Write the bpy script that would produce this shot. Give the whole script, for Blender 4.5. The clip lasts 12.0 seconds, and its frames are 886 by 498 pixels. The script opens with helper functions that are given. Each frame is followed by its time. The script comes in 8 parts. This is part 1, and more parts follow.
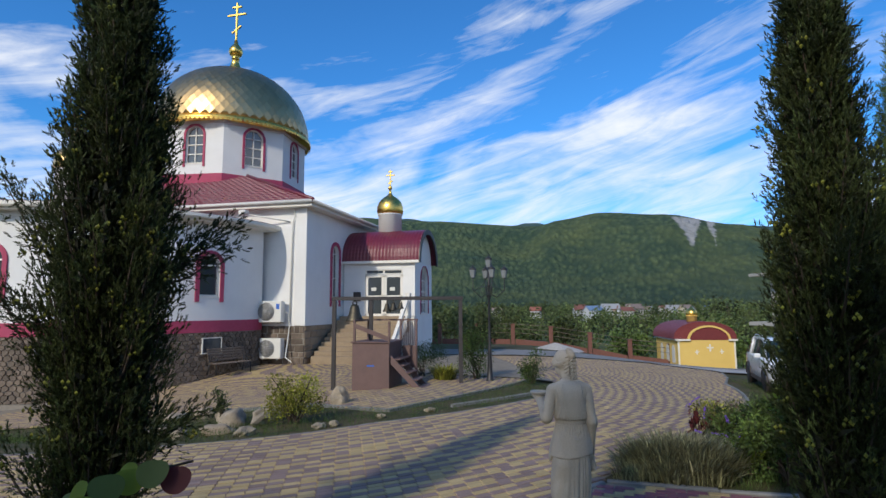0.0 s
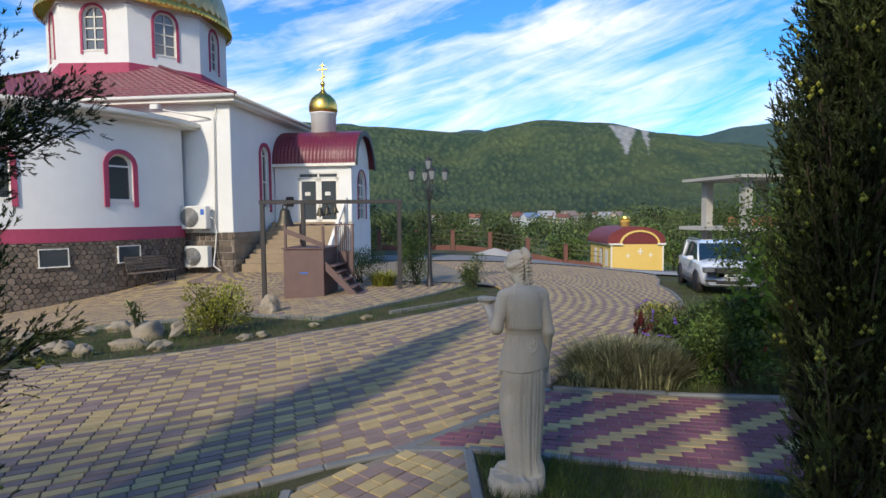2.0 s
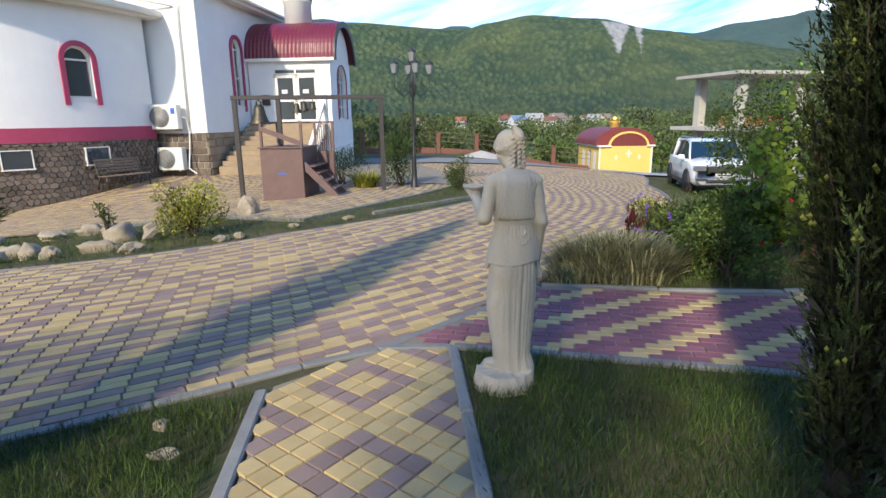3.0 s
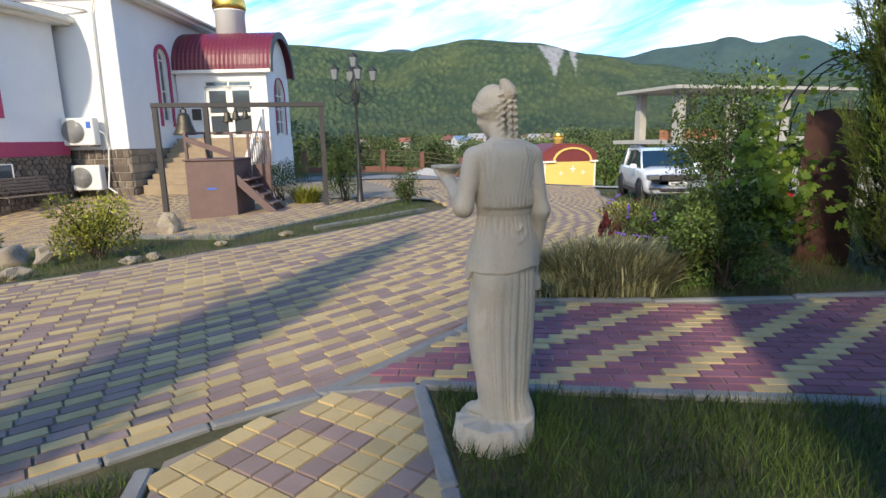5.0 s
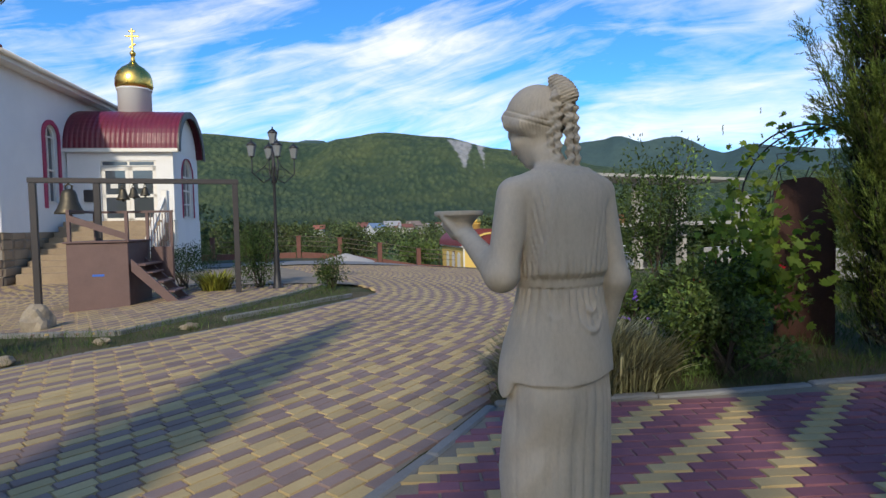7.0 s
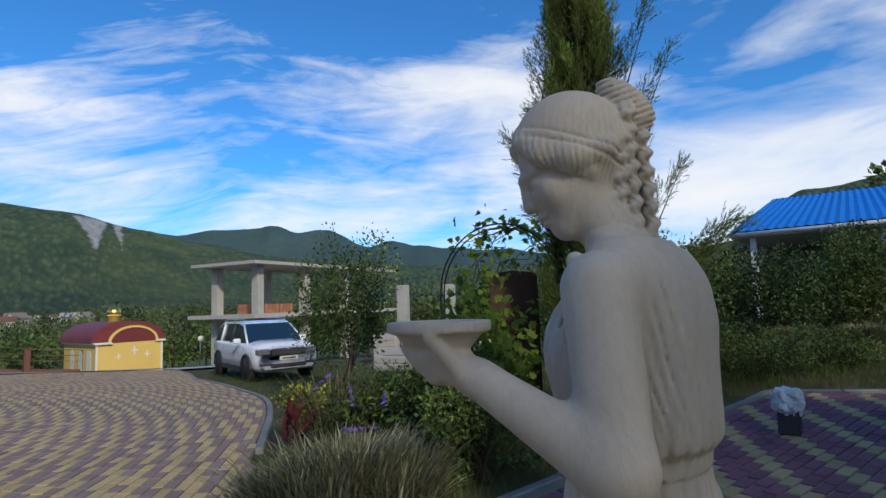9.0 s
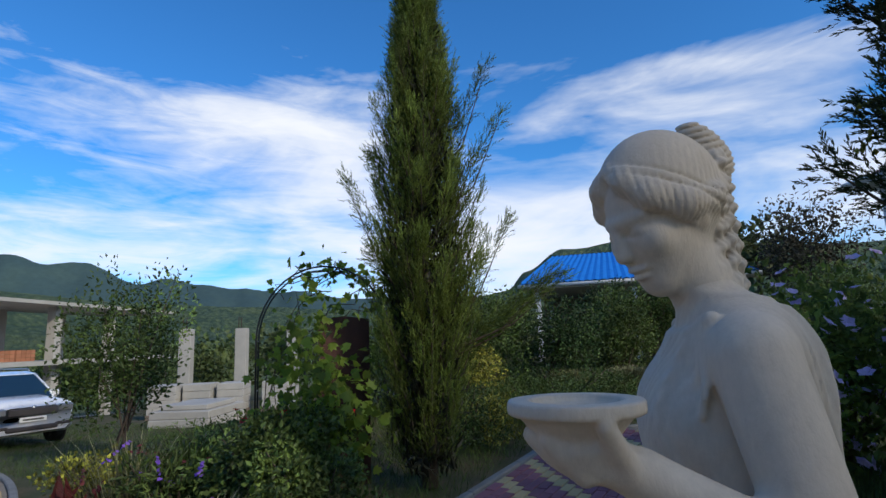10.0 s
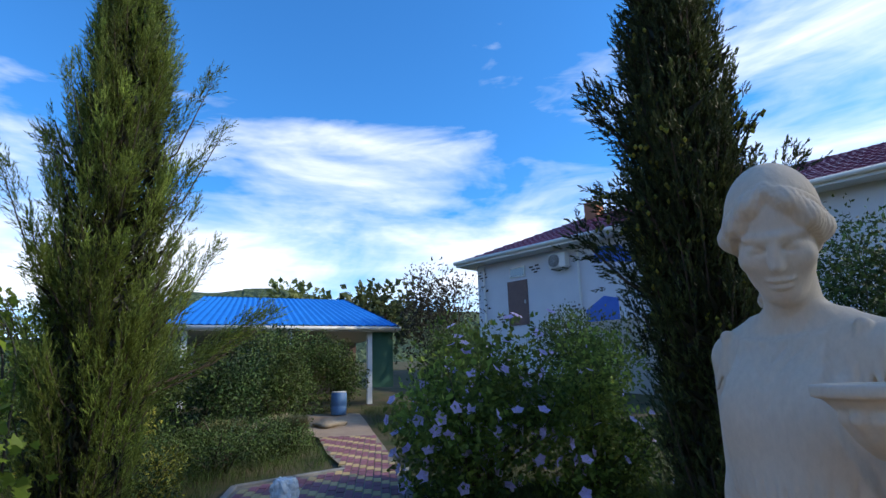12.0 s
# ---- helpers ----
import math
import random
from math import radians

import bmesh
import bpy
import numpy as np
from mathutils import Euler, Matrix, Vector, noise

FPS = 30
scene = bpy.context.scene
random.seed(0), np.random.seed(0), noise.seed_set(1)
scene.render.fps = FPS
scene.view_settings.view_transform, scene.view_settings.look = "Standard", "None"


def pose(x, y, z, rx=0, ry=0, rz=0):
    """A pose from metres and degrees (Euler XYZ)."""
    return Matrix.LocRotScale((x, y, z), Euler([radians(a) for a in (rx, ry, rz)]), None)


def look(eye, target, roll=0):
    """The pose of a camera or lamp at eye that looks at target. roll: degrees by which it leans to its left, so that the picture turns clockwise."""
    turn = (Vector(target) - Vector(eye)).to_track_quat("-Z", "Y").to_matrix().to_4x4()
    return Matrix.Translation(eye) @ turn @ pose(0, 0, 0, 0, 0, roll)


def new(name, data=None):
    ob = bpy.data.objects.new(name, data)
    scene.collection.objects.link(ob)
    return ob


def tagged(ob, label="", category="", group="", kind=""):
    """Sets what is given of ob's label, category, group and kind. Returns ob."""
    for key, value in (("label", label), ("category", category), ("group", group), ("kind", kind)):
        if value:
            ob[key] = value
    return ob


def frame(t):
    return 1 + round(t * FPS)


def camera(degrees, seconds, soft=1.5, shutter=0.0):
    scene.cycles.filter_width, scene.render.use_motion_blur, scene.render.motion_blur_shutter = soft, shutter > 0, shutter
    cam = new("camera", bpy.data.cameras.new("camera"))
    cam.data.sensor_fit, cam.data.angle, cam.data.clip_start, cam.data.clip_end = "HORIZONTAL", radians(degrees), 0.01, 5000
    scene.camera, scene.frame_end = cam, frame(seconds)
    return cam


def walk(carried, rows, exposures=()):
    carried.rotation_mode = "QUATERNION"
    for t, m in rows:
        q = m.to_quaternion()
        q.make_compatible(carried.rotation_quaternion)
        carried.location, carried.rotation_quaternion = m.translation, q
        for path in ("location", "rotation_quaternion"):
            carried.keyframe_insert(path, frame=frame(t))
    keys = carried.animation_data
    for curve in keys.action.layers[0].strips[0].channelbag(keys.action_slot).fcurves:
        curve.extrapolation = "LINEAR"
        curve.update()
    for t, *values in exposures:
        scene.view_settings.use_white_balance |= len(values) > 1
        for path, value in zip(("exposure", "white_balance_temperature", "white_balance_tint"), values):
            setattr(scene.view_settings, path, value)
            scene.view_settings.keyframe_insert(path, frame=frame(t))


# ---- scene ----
cam = camera(77.6, 12.0)
PATH = [
    (0, (0.4, -0.388, 2.088), (0.2, 1.591, 2.302), -0.3),
    (0.5, (0.431, -0.139, 2.066), (0.354, 1.852, 2.234), -0.5),
    (1, (0.455, 0.1, 2.061), (0.419, 2.097, 2.165), -0.6),
    (1.5, (0.414, 0.326, 2.028), (0.393, 2.326, 2.043), -0.6),
    (2, (0.375, 0.502, 1.984), (0.388, 2.499, 1.862), -0.5),
    (2.5, (0.375, 0.679, 1.848), (0.42, 2.653, 1.529), -0.7),
    (3, (0.404, 0.893, 1.804), (0.462, 2.838, 1.343), -0.7),
    (5, (0.355, 1.905, 1.486), (0.607, 3.85, 1.094), -1.2),
    (5.5, (0.355, 2.179, 1.423), (0.661, 4.126, 1.085), -1.2),
    (6, (0.353, 2.423, 1.376), (0.672, 4.386, 1.158), -1.3),
    (6.5, (0.279, 2.692, 1.309), (0.686, 4.644, 1.164), -1.2),
    (8.5, (0.103, 3.877, 1.379), (1.385, 5.406, 1.512), -1.9),
    (9, (0.104, 4.124, 1.385), (1.655, 5.371, 1.581), -2),
    (9.5, (0.1, 4.352, 1.398), (1.853, 5.28, 1.652), -2.2),
    (10, (0.081, 4.589, 1.429), (1.964, 5.177, 1.757), -2.1),
    (10.5, (0.154, 4.774, 1.414), (2.102, 4.972, 1.819), -2),
    (11, (0.224, 4.949, 1.413), (2.168, 4.79, 1.856), -2.2),
    (11.5, (0.245, 5.131, 1.39), (2.148, 4.713, 1.842), -2.1),
    (12, (0.273, 5.369, 1.379), (2.102, 4.702, 1.839), -1.7),
]
walk(cam, [(t, look(eye, target, roll)) for t, eye, target, roll in PATH], ((0.0, -0.17, 6400, 10), (0.5, -0.02, 6450, 10), (1.0, 0.08, 6500, 10), (2.0, 0.15, 6700, 10), (3.0, 0.78, 7000, 10), (5.0, 0.68, 7150, 10), (6.0, 0.5, 7050, 10), (6.5, 0.22, 6850, 10), (8.5, -0.12, 6650, 10), (9.5, -0.36, 6400, 10), (10.0, -0.2, 6400, 10), (10.5, -0.08, 6400, 10), (11.0, 0.0, 6400, 10), (12.0, 0.39, 6500, 10)))

# world, sun
SUN_FROM = Vector((-0.400, -0.917, 0.613)).normalized()
world = bpy.data.worlds.new("sky")
scene.world = world
world.use_nodes = True
wt = world.node_tree
wt.nodes.clear()


def node(tree, kind, **values):
    n = tree.nodes.new(kind)
    for key, value in values.items():
        if key in n.inputs:
            n.inputs[key].default_value = value
    return n


def math_node(tree, op, a, b=None, clamp=False):
    n = tree.nodes.new("ShaderNodeMath")
    n.operation, n.use_clamp = op, clamp
    for k, v in enumerate((a, b)):
        if v is None:
            continue
        if isinstance(v, (int, float)):
            n.inputs[k].default_value = v
        else:
            tree.links.new(v, n.inputs[k])
    return n.outputs[0]


def ramp(tree, source, stops):
    r = tree.nodes.new("ShaderNodeValToRGB")
    while len(r.color_ramp.elements) < len(stops):
        r.color_ramp.elements.new(0.5)
    for el, (p, c) in zip(r.color_ramp.elements, stops):
        el.position = p
        el.color = (c, c, c, 1) if isinstance(c, (int, float)) else (*c, 1)
    tree.links.new(source, r.inputs[0])
    return r.outputs[0]


sky = wt.nodes.new("ShaderNodeTexSky")
sky.sky_type, sky.sun_disc = "NISHITA", False
sky.sun_elevation = math.asin(SUN_FROM.z)
sky.sun_rotation = math.atan2(SUN_FROM.x, SUN_FROM.y)
sky.altitude, sky.air_density, sky.dust_density, sky.ozone_density = 300, 1.0, 0.6, 2.2
tc = wt.nodes.new("ShaderNodeTexCoord")
sep = wt.nodes.new("ShaderNodeSeparateXYZ")
wt.links.new(tc.outputs["Generated"], sep.inputs[0])
# bearing and height of each direction in degrees
bearing = math_node(wt, "MULTIPLY", math_node(wt, "ARCTAN2", sep.outputs[0], sep.outputs[1]), 57.2958)
height = math_node(wt, "MULTIPLY", math_node(wt, "ARCSINE", sep.outputs[2]), 57.2958)


def cloud_noise(across, up, lean, detail, rough, warp, shift):
    com = wt.nodes.new("ShaderNodeCombineXYZ")
    wt.links.new(math_node(wt, "MULTIPLY", bearing, across), com.inputs[0])
    wt.links.new(math_node(wt, "ADD", math_node(wt, "MULTIPLY", height, up), math_node(wt, "MULTIPLY", math_node(wt, "MINIMUM", bearing, 30.0), lean)), com.inputs[1])
    com.inputs[2].default_value = shift
    n = node(wt, "ShaderNodeTexNoise", Scale=1.0, Detail=detail, Roughness=rough, Distortion=warp)
    wt.links.new(com.outputs[0], n.inputs["Vector"])
    return n.outputs[0]


# cirrus: broad veils and fine combed streaks, more of them low down
veil = cloud_noise(0.055, 0.15, -0.022, 5.0, 0.55, 0.5, 2.3)
comb = cloud_noise(0.10, 0.55, -0.16, 6.0, 0.62, 0.9, 7.1)
# the combing fades out towards the east
softer = math_node(wt, "MAXIMUM", math_node(wt, "MINIMUM", math_node(wt, "SUBTRACT", 0.56, math_node(wt, "MULTIPLY", bearing, 0.0058)), 0.40), 0.12)
cloud = math_node(wt, "ADD", math_node(wt, "MULTIPLY", veil, 0.62), math_node(wt, "MULTIPLY", math_node(wt, "SUBTRACT", comb, 0.5), softer))
cloud = math_node(wt, "ADD", cloud, 0.19)
cloud = math_node(wt, "ADD", cloud, math_node(wt, "MULTIPLY", math_node(wt, "SUBTRACT", 21.0, height), 0.0075))
# banks: bearing, height, half spreads, lean, weight
# the last two banks lie out of view, added to whiten the fill light
for b0, h0, bw, hw, lean, weight in ((54, 20.5, 13, 5.0, 0.0, 0.21), (88, 13.6, 24, 4.2, 0.0, 0.15), (100, 24.4, 10, 1.6, -0.03, 0.17), (148, 27, 15, 9, 0, 0.10), (8, 13.5, 20, 3.4, 0.0, 0.05), (-1, 21.5, 11, 1.7, 0.42, 0.14), (16, 17.6, 10, 1.3, 0.10, 0.13), (46, 23.2, 12, 1.4, -0.06, 0.15), (-46, 19.5, 8, 2.4, 0.1, 0.12), (12, 19.0, 8, 1.6, -0.05, 0.10), (74, 10, 12, 4, 0.0, 0.10), (4, 9.5, 46, 3.6, 0.0, 0.06), (195, 45, 42, 34, 0.0, 0.40), (-165, 42, 60, 34, 0.0, 0.40)):
    u = math_node(wt, "DIVIDE", math_node(wt, "SUBTRACT", bearing, b0), bw)
    v = math_node(wt, "DIVIDE", math_node(wt, "SUBTRACT", math_node(wt, "SUBTRACT", height, h0), math_node(wt, "MULTIPLY", math_node(wt, "SUBTRACT", bearing, b0), lean)), hw)
    q = math_node(wt, "ADD", math_node(wt, "MULTIPLY", u, u), math_node(wt, "MULTIPLY", v, v))
    cloud = math_node(wt, "ADD", cloud, math_node(wt, "MULTIPLY", math_node(wt, "EXPONENT", math_node(wt, "MULTIPLY", q, -1.0)), weight))
cover = ramp(wt, cloud, ((0.50, 0.0), (0.60, 0.34), (0.70, 0.74), (0.80, 0.95)))
mixc = wt.nodes.new("ShaderNodeMix")
mixc.data_type = "RGBA"
wt.links.new(cover, mixc.inputs[0])
tint = wt.nodes.new("ShaderNodeMix")
tint.data_type, tint.blend_type = "RGBA", "MULTIPLY"
tint.inputs[0].default_value = 1.0
tint.inputs[7].default_value = (0.32, 0.90, 1.42, 1)
wt.links.new(sky.outputs[0], tint.inputs[6])
wt.links.new(tint.outputs[2], mixc.inputs[6])
mixc.inputs[7].default_value = (7.4, 7.55, 7.8, 1)
back = node(wt, "ShaderNodeBackground", Strength=0.15)
wt.links.new(mixc.outputs[2], back.inputs[0])
wout = wt.nodes.new("ShaderNodeOutputWorld")
wt.links.new(back.outputs[0], wout.inputs[0])

sun_data = bpy.data.lights.new("sun", "SUN")
sun_data.energy, sun_data.angle, sun_data.color = 2.95, radians(2.0), (1.0, 0.90, 0.74)
sun = new("sun", sun_data)
sun.matrix_world = look(SUN_FROM * 50, (0, 0, 0))


# materials
def material(name, colours, rough=0.8, metal=0.0, scale=6.0, fine=60.0, bump=0.2, dist=0.01, island=0.0, obrand=0.0, mottled=0.35, coat=0.0, spec=0.5, stretch_z=1.0):
    """A surface of two mingled colours, with fine grain, stains and relief."""
    m = bpy.data.materials.new(name)
    m.use_nodes = True
    t = m.node_tree
    b = t.nodes["Principled BSDF"]
    c1, c2 = colours
    co = t.nodes.new("ShaderNodeTexCoord")
    mp = t.nodes.new("ShaderNodeMapping")
    mp.inputs["Scale"].default_value = (1, 1, stretch_z)
    geo = t.nodes.new("ShaderNodeNewGeometry")
    t.links.new(geo.outputs["Position"], mp.inputs[0])
    n1 = node(t, "ShaderNodeTexNoise", Scale=scale, Detail=5.0, Roughness=0.6)
    n2 = node(t, "ShaderNodeTexNoise", Scale=fine, Detail=4.0, Roughness=0.65)
    n3 = node(t, "ShaderNodeTexNoise", Scale=scale * 0.17, Detail=3.0)
    for n in (n1, n2, n3):
        t.links.new(mp.outputs[0], n.inputs["Vector"])
    f = math_node(t, "ADD", math_node(t, "MULTIPLY", n1.outputs[0], 0.6), math_node(t, "MULTIPLY", n3.outputs[0], 0.4))
    f = math_node(t, "MULTIPLY", math_node(t, "SUBTRACT", f, 0.32), 2.7, True)
    mix = t.nodes.new("ShaderNodeMix")
    mix.data_type = "RGBA"
    mix.inputs[6].default_value, mix.inputs[7].default_value = (*c1, 1), (*c2, 1)
    t.links.new(f, mix.inputs[0])
    value = math_node(t, "ADD", math_node(t, "MULTIPLY", n2.outputs[0], mottled), 1.0 - mottled * 0.5)
    if island:
        value = math_node(t, "MULTIPLY", value, math_node(t, "ADD", math_node(t, "MULTIPLY", geo.outputs["Random Per Island"], island), 1.0 - island * 0.5))
    if obrand:
        oi = t.nodes.new("ShaderNodeObjectInfo")
        value = math_node(t, "MULTIPLY", value, math_node(t, "ADD", math_node(t, "MULTIPLY", oi.outputs["Random"], obrand), 1.0 - obrand * 0.5))
    mul = t.nodes.new("ShaderNodeVectorMath")
    mul.operation = "SCALE"
    t.links.new(mix.outputs[2], mul.inputs[0])
    t.links.new(value, mul.inputs["Scale"])
    t.links.new(mul.outputs[0], b.inputs["Base Color"])
    b.inputs["Metallic"].default_value = metal
    b.inputs["Specular IOR Level"].default_value = spec
    b.inputs["Coat Weight"].default_value = coat
    r = math_node(t, "ADD", math_node(t, "MULTIPLY", n1.outputs[0], 0.3), rough - 0.15, True)
    t.links.new(r, b.inputs["Roughness"])
    if bump:
        bp = node(t, "ShaderNodeBump", Strength=bump, Distance=dist)
        t.links.new(n2.outputs[0], bp.inputs["Height"])
        t.links.new(bp.outputs[0], b.inputs["Normal"])
    return m


def leaf_material(name, c1, c2, scale=2.0, island=0.9, through_light=0.25, rough=0.55):
    m = material(name, (c1, c2), rough=rough, scale=scale, fine=25, bump=0, island=island, mottled=0.3, spec=0.3)
    t = m.node_tree
    b, out = t.nodes["Principled BSDF"], t.nodes["Material Output"]
    tr = t.nodes.new("ShaderNodeBsdfTranslucent")
    src = b.inputs["Base Color"].links[0].from_socket
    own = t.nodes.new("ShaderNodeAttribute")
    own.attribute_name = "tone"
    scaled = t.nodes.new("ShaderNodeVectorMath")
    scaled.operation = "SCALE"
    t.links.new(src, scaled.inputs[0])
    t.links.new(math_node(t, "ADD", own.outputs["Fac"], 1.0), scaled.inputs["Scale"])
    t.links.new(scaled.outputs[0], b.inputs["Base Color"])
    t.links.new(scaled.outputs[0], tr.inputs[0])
    mx = t.nodes.new("ShaderNodeMixShader")
    mx.inputs[0].default_value = through_light
    t.links.new(b.outputs[0], mx.inputs[1])
    t.links.new(tr.outputs[0], mx.inputs[2])
    t.links.new(mx.outputs[0], out.inputs[0])
    return m


M = {}
M["white_wall"] = material("white_render", ((0.80, 0.80, 0.78), (0.72, 0.72, 0.71)), 0.9, scale=1.2, fine=45, bump=0.25, dist=0.006, mottled=0.08)
M["cream"] = material("cream_paint", ((0.80, 0.78, 0.72), (0.74, 0.71, 0.64)), 0.6, fine=30, bump=0.05, mottled=0.08)
M["plum"] = material("plum_paint", ((0.42, 0.055, 0.12), (0.35, 0.045, 0.10)), 0.7, fine=40, bump=0.1, mottled=0.15)
M["roof"] = material("plum_metal_tile", ((0.17, 0.016, 0.035), (0.12, 0.013, 0.028)), 0.42, fine=20, bump=0.05, mottled=0.2, coat=0.2)
M["gold"] = material("gilded_metal", ((0.66, 0.46, 0.22), (0.56, 0.38, 0.17)), 0.36, metal=1.0, scale=2.5, fine=30, bump=0.05, mottled=0.2, island=0.22)
M["gold_leaf"] = material("bright_gilding", ((0.85, 0.58, 0.16), (0.75, 0.48, 0.10)), 0.3, metal=1.0, fine=60, bump=0.2, mottled=0.2)
M["stone"] = material("brown_stone", ((0.20, 0.155, 0.115), (0.10, 0.075, 0.06)), 0.75, scale=5, fine=40, bump=0.4, mottled=0.5, island=0.7)
M["mortar"] = material("mortar", ((0.30, 0.27, 0.23), (0.22, 0.20, 0.17)), 0.95, fine=70, bump=0.4)
M["tan_stone"] = material("tan_stone_slab", ((0.33, 0.25, 0.16), (0.24, 0.18, 0.12)), 0.8, scale=3, fine=30, bump=0.3, island=0.3)
M["plastic"] = material("white_plastic", ((0.72, 0.72, 0.68), (0.66, 0.66, 0.62)), 0.45, fine=20, bump=0.02, mottled=0.06)
M["dark"] = material("dark_paint", ((0.035, 0.032, 0.034), (0.05, 0.042, 0.04)), 0.5, fine=30, bump=0.1)
M["iron"] = material("black_iron", ((0.022, 0.023, 0.027), (0.035, 0.034, 0.036)), 0.45, metal=0.3, fine=50, bump=0.2)
M["rust"] = material("rusty_sheet", ((0.085, 0.034, 0.022), (0.045, 0.020, 0.016)), 0.75, metal=0.2, scale=3, fine=40, bump=0.3, mottled=0.5)
M["brown_paint"] = material("worn_brown_paint", ((0.16, 0.095, 0.085), (0.115, 0.07, 0.065)), 0.55, scale=3, fine=30, bump=0.15, mottled=0.25)
M["bronze"] = material("old_bronze", ((0.10, 0.085, 0.055), (0.06, 0.055, 0.045)), 0.5, metal=0.7, fine=30, bump=0.15)
M["statue"] = material("weathered_cast_stone", ((0.60, 0.52, 0.415), (0.44, 0.375, 0.29)), 0.9, scale=4, fine=110, bump=0.28, dist=0.004, mottled=0.32, stretch_z=0.45)
M["concrete"] = material("raw_concrete", ((0.46, 0.44, 0.40), (0.34, 0.33, 0.30)), 0.9, scale=1.5, fine=30, bump=0.3, mottled=0.2)
M["kerb"] = material("grey_kerb_concrete", ((0.24, 0.24, 0.23), (0.16, 0.16, 0.155)), 0.9, scale=4, fine=60, bump=0.4, mottled=0.3, obrand=0.2)
M["asphalt"] = material("asphalt", ((0.25, 0.245, 0.235), (0.19, 0.187, 0.18)), 0.9, scale=2, fine=80, bump=0.4)
M["gravel"] = material("pale_gravel", ((0.46, 0.44, 0.41), (0.33, 0.32, 0.30)), 0.95, scale=6, fine=50, bump=0.6, mottled=0.5)
M["yellow_wall"] = material("yellow_render", ((0.78, 0.56, 0.17), (0.72, 0.50, 0.14)), 0.85, scale=1, fine=30, bump=0.1, mottled=0.08)
M["blue_roof"] = material("blue_metal_roof", ((0.012, 0.19, 0.64), (0.010, 0.16, 0.56)), 0.6, spec=0.3, fine=12, bump=0.03, mottled=0.12)
M["house_wall"] = material("grey_white_render", ((0.66, 0.69, 0.73), (0.58, 0.61, 0.66)), 0.9, scale=1.2, fine=40, bump=0.2, mottled=0.08)
M["rock"] = material("limestone", ((0.40, 0.34, 0.25), (0.19, 0.15, 0.105)), 0.9, scale=5, fine=30, bump=0.6, dist=0.02, mottled=0.4)
M["joint"] = material("sandy_joint", ((0.27, 0.225, 0.165), (0.19, 0.16, 0.12)), 0.95, scale=3, fine=70, bump=0.3)
M["yellow_brick"] = material("yellow_paver", ((0.51, 0.385, 0.185), (0.415, 0.305, 0.14)), 0.85, scale=3, fine=70, bump=0.35, dist=0.004, island=0.25, obrand=0.25, mottled=0.25)
M["brown_brick"] = material("grey_brown_paver", ((0.285, 0.205, 0.175), (0.215, 0.15, 0.13)), 0.85, scale=3, fine=70, bump=0.35, dist=0.004, island=0.25, obrand=0.25, mottled=0.25)
M["purple_brick"] = material("wine_paver", ((0.27, 0.105, 0.13), (0.18, 0.074, 0.095)), 0.85, scale=3, fine=70, bump=0.35, dist=0.004, island=0.3, obrand=0.3, mottled=0.25)
M["bark"] = material("bark", ((0.09, 0.065, 0.045), (0.05, 0.038, 0.03)), 0.95, scale=10, fine=60, bump=0.7, stretch_z=0.3)
M["juniper"] = leaf_material("juniper_needles", (0.031, 0.048, 0.018), (0.072, 0.086, 0.024), scale=3, island=0.5)
M["cypress"] = leaf_material("cypress_needles", (0.085, 0.135, 0.026), (0.175, 0.215, 0.042), scale=2.5, through_light=0.45, island=0.5)
# near-black green of the filler that paints the evergreens' shaded inside
M["inner"] = leaf_material("dark_crown_filler", (0.014, 0.018, 0.009), (0.026, 0.026, 0.013), scale=3, through_light=0.05)
M["hibiscus"] = leaf_material("hibiscus_leaves", (0.085, 0.14, 0.026), (0.20, 0.245, 0.045), scale=3, through_light=0.58)
M["bush"] = leaf_material("bush_leaves", (0.05, 0.092, 0.024), (0.10, 0.14, 0.032), scale=3)
M["dark_bush"] = leaf_material("dark_bush_leaves", (0.03, 0.06, 0.018), (0.06, 0.10, 0.026), scale=3)
M["yellow_leaf"] = leaf_material("yellow_green_leaves", (0.17, 0.20, 0.03), (0.28, 0.26, 0.04), scale=4)
M["vine_leaf"] = leaf_material("vine_leaves", (0.12, 0.21, 0.03), (0.23, 0.29, 0.04), scale=3, through_light=0.6)
M["grass"] = leaf_material("grass_blades", (0.05, 0.095, 0.018), (0.10, 0.14, 0.034), scale=1.2)
M["dry_grass"] = leaf_material("dry_grass_blades", (0.13, 0.15, 0.06), (0.24, 0.22, 0.12), scale=2)
M["lavender"] = leaf_material("lavender_stalks", (0.13, 0.15, 0.07), (0.30, 0.27, 0.15), scale=3)
M["plum_leaf"] = leaf_material("plum_leaves", (0.035, 0.03, 0.022), (0.06, 0.055, 0.028), scale=3)
M["red_petal"] = leaf_material("red_petals", (0.35, 0.01, 0.015), (0.5, 0.02, 0.02))
M["lilac_petal"] = leaf_material("lilac_petals", (0.56, 0.47, 0.80), (0.66, 0.58, 0.88), through_light=0.45, island=0.3)
M["violet_petal"] = leaf_material("violet_petals", (0.16, 0.08, 0.45), (0.22, 0.10, 0.5), island=0.4)
M["maroon_leaf"] = leaf_material("maroon_leaves", (0.09, 0.02, 0.025), (0.13, 0.03, 0.03))
M["car_paint"] = material("white_car_paint", ((0.80, 0.81, 0.82), (0.78, 0.79, 0.80)), 0.3, fine=5, bump=0, mottled=0.02, coat=1.0)
M["rubber"] = material("tyre_rubber", ((0.018, 0.018, 0.018), (0.03, 0.03, 0.03)), 0.8, fine=60, bump=0.3)
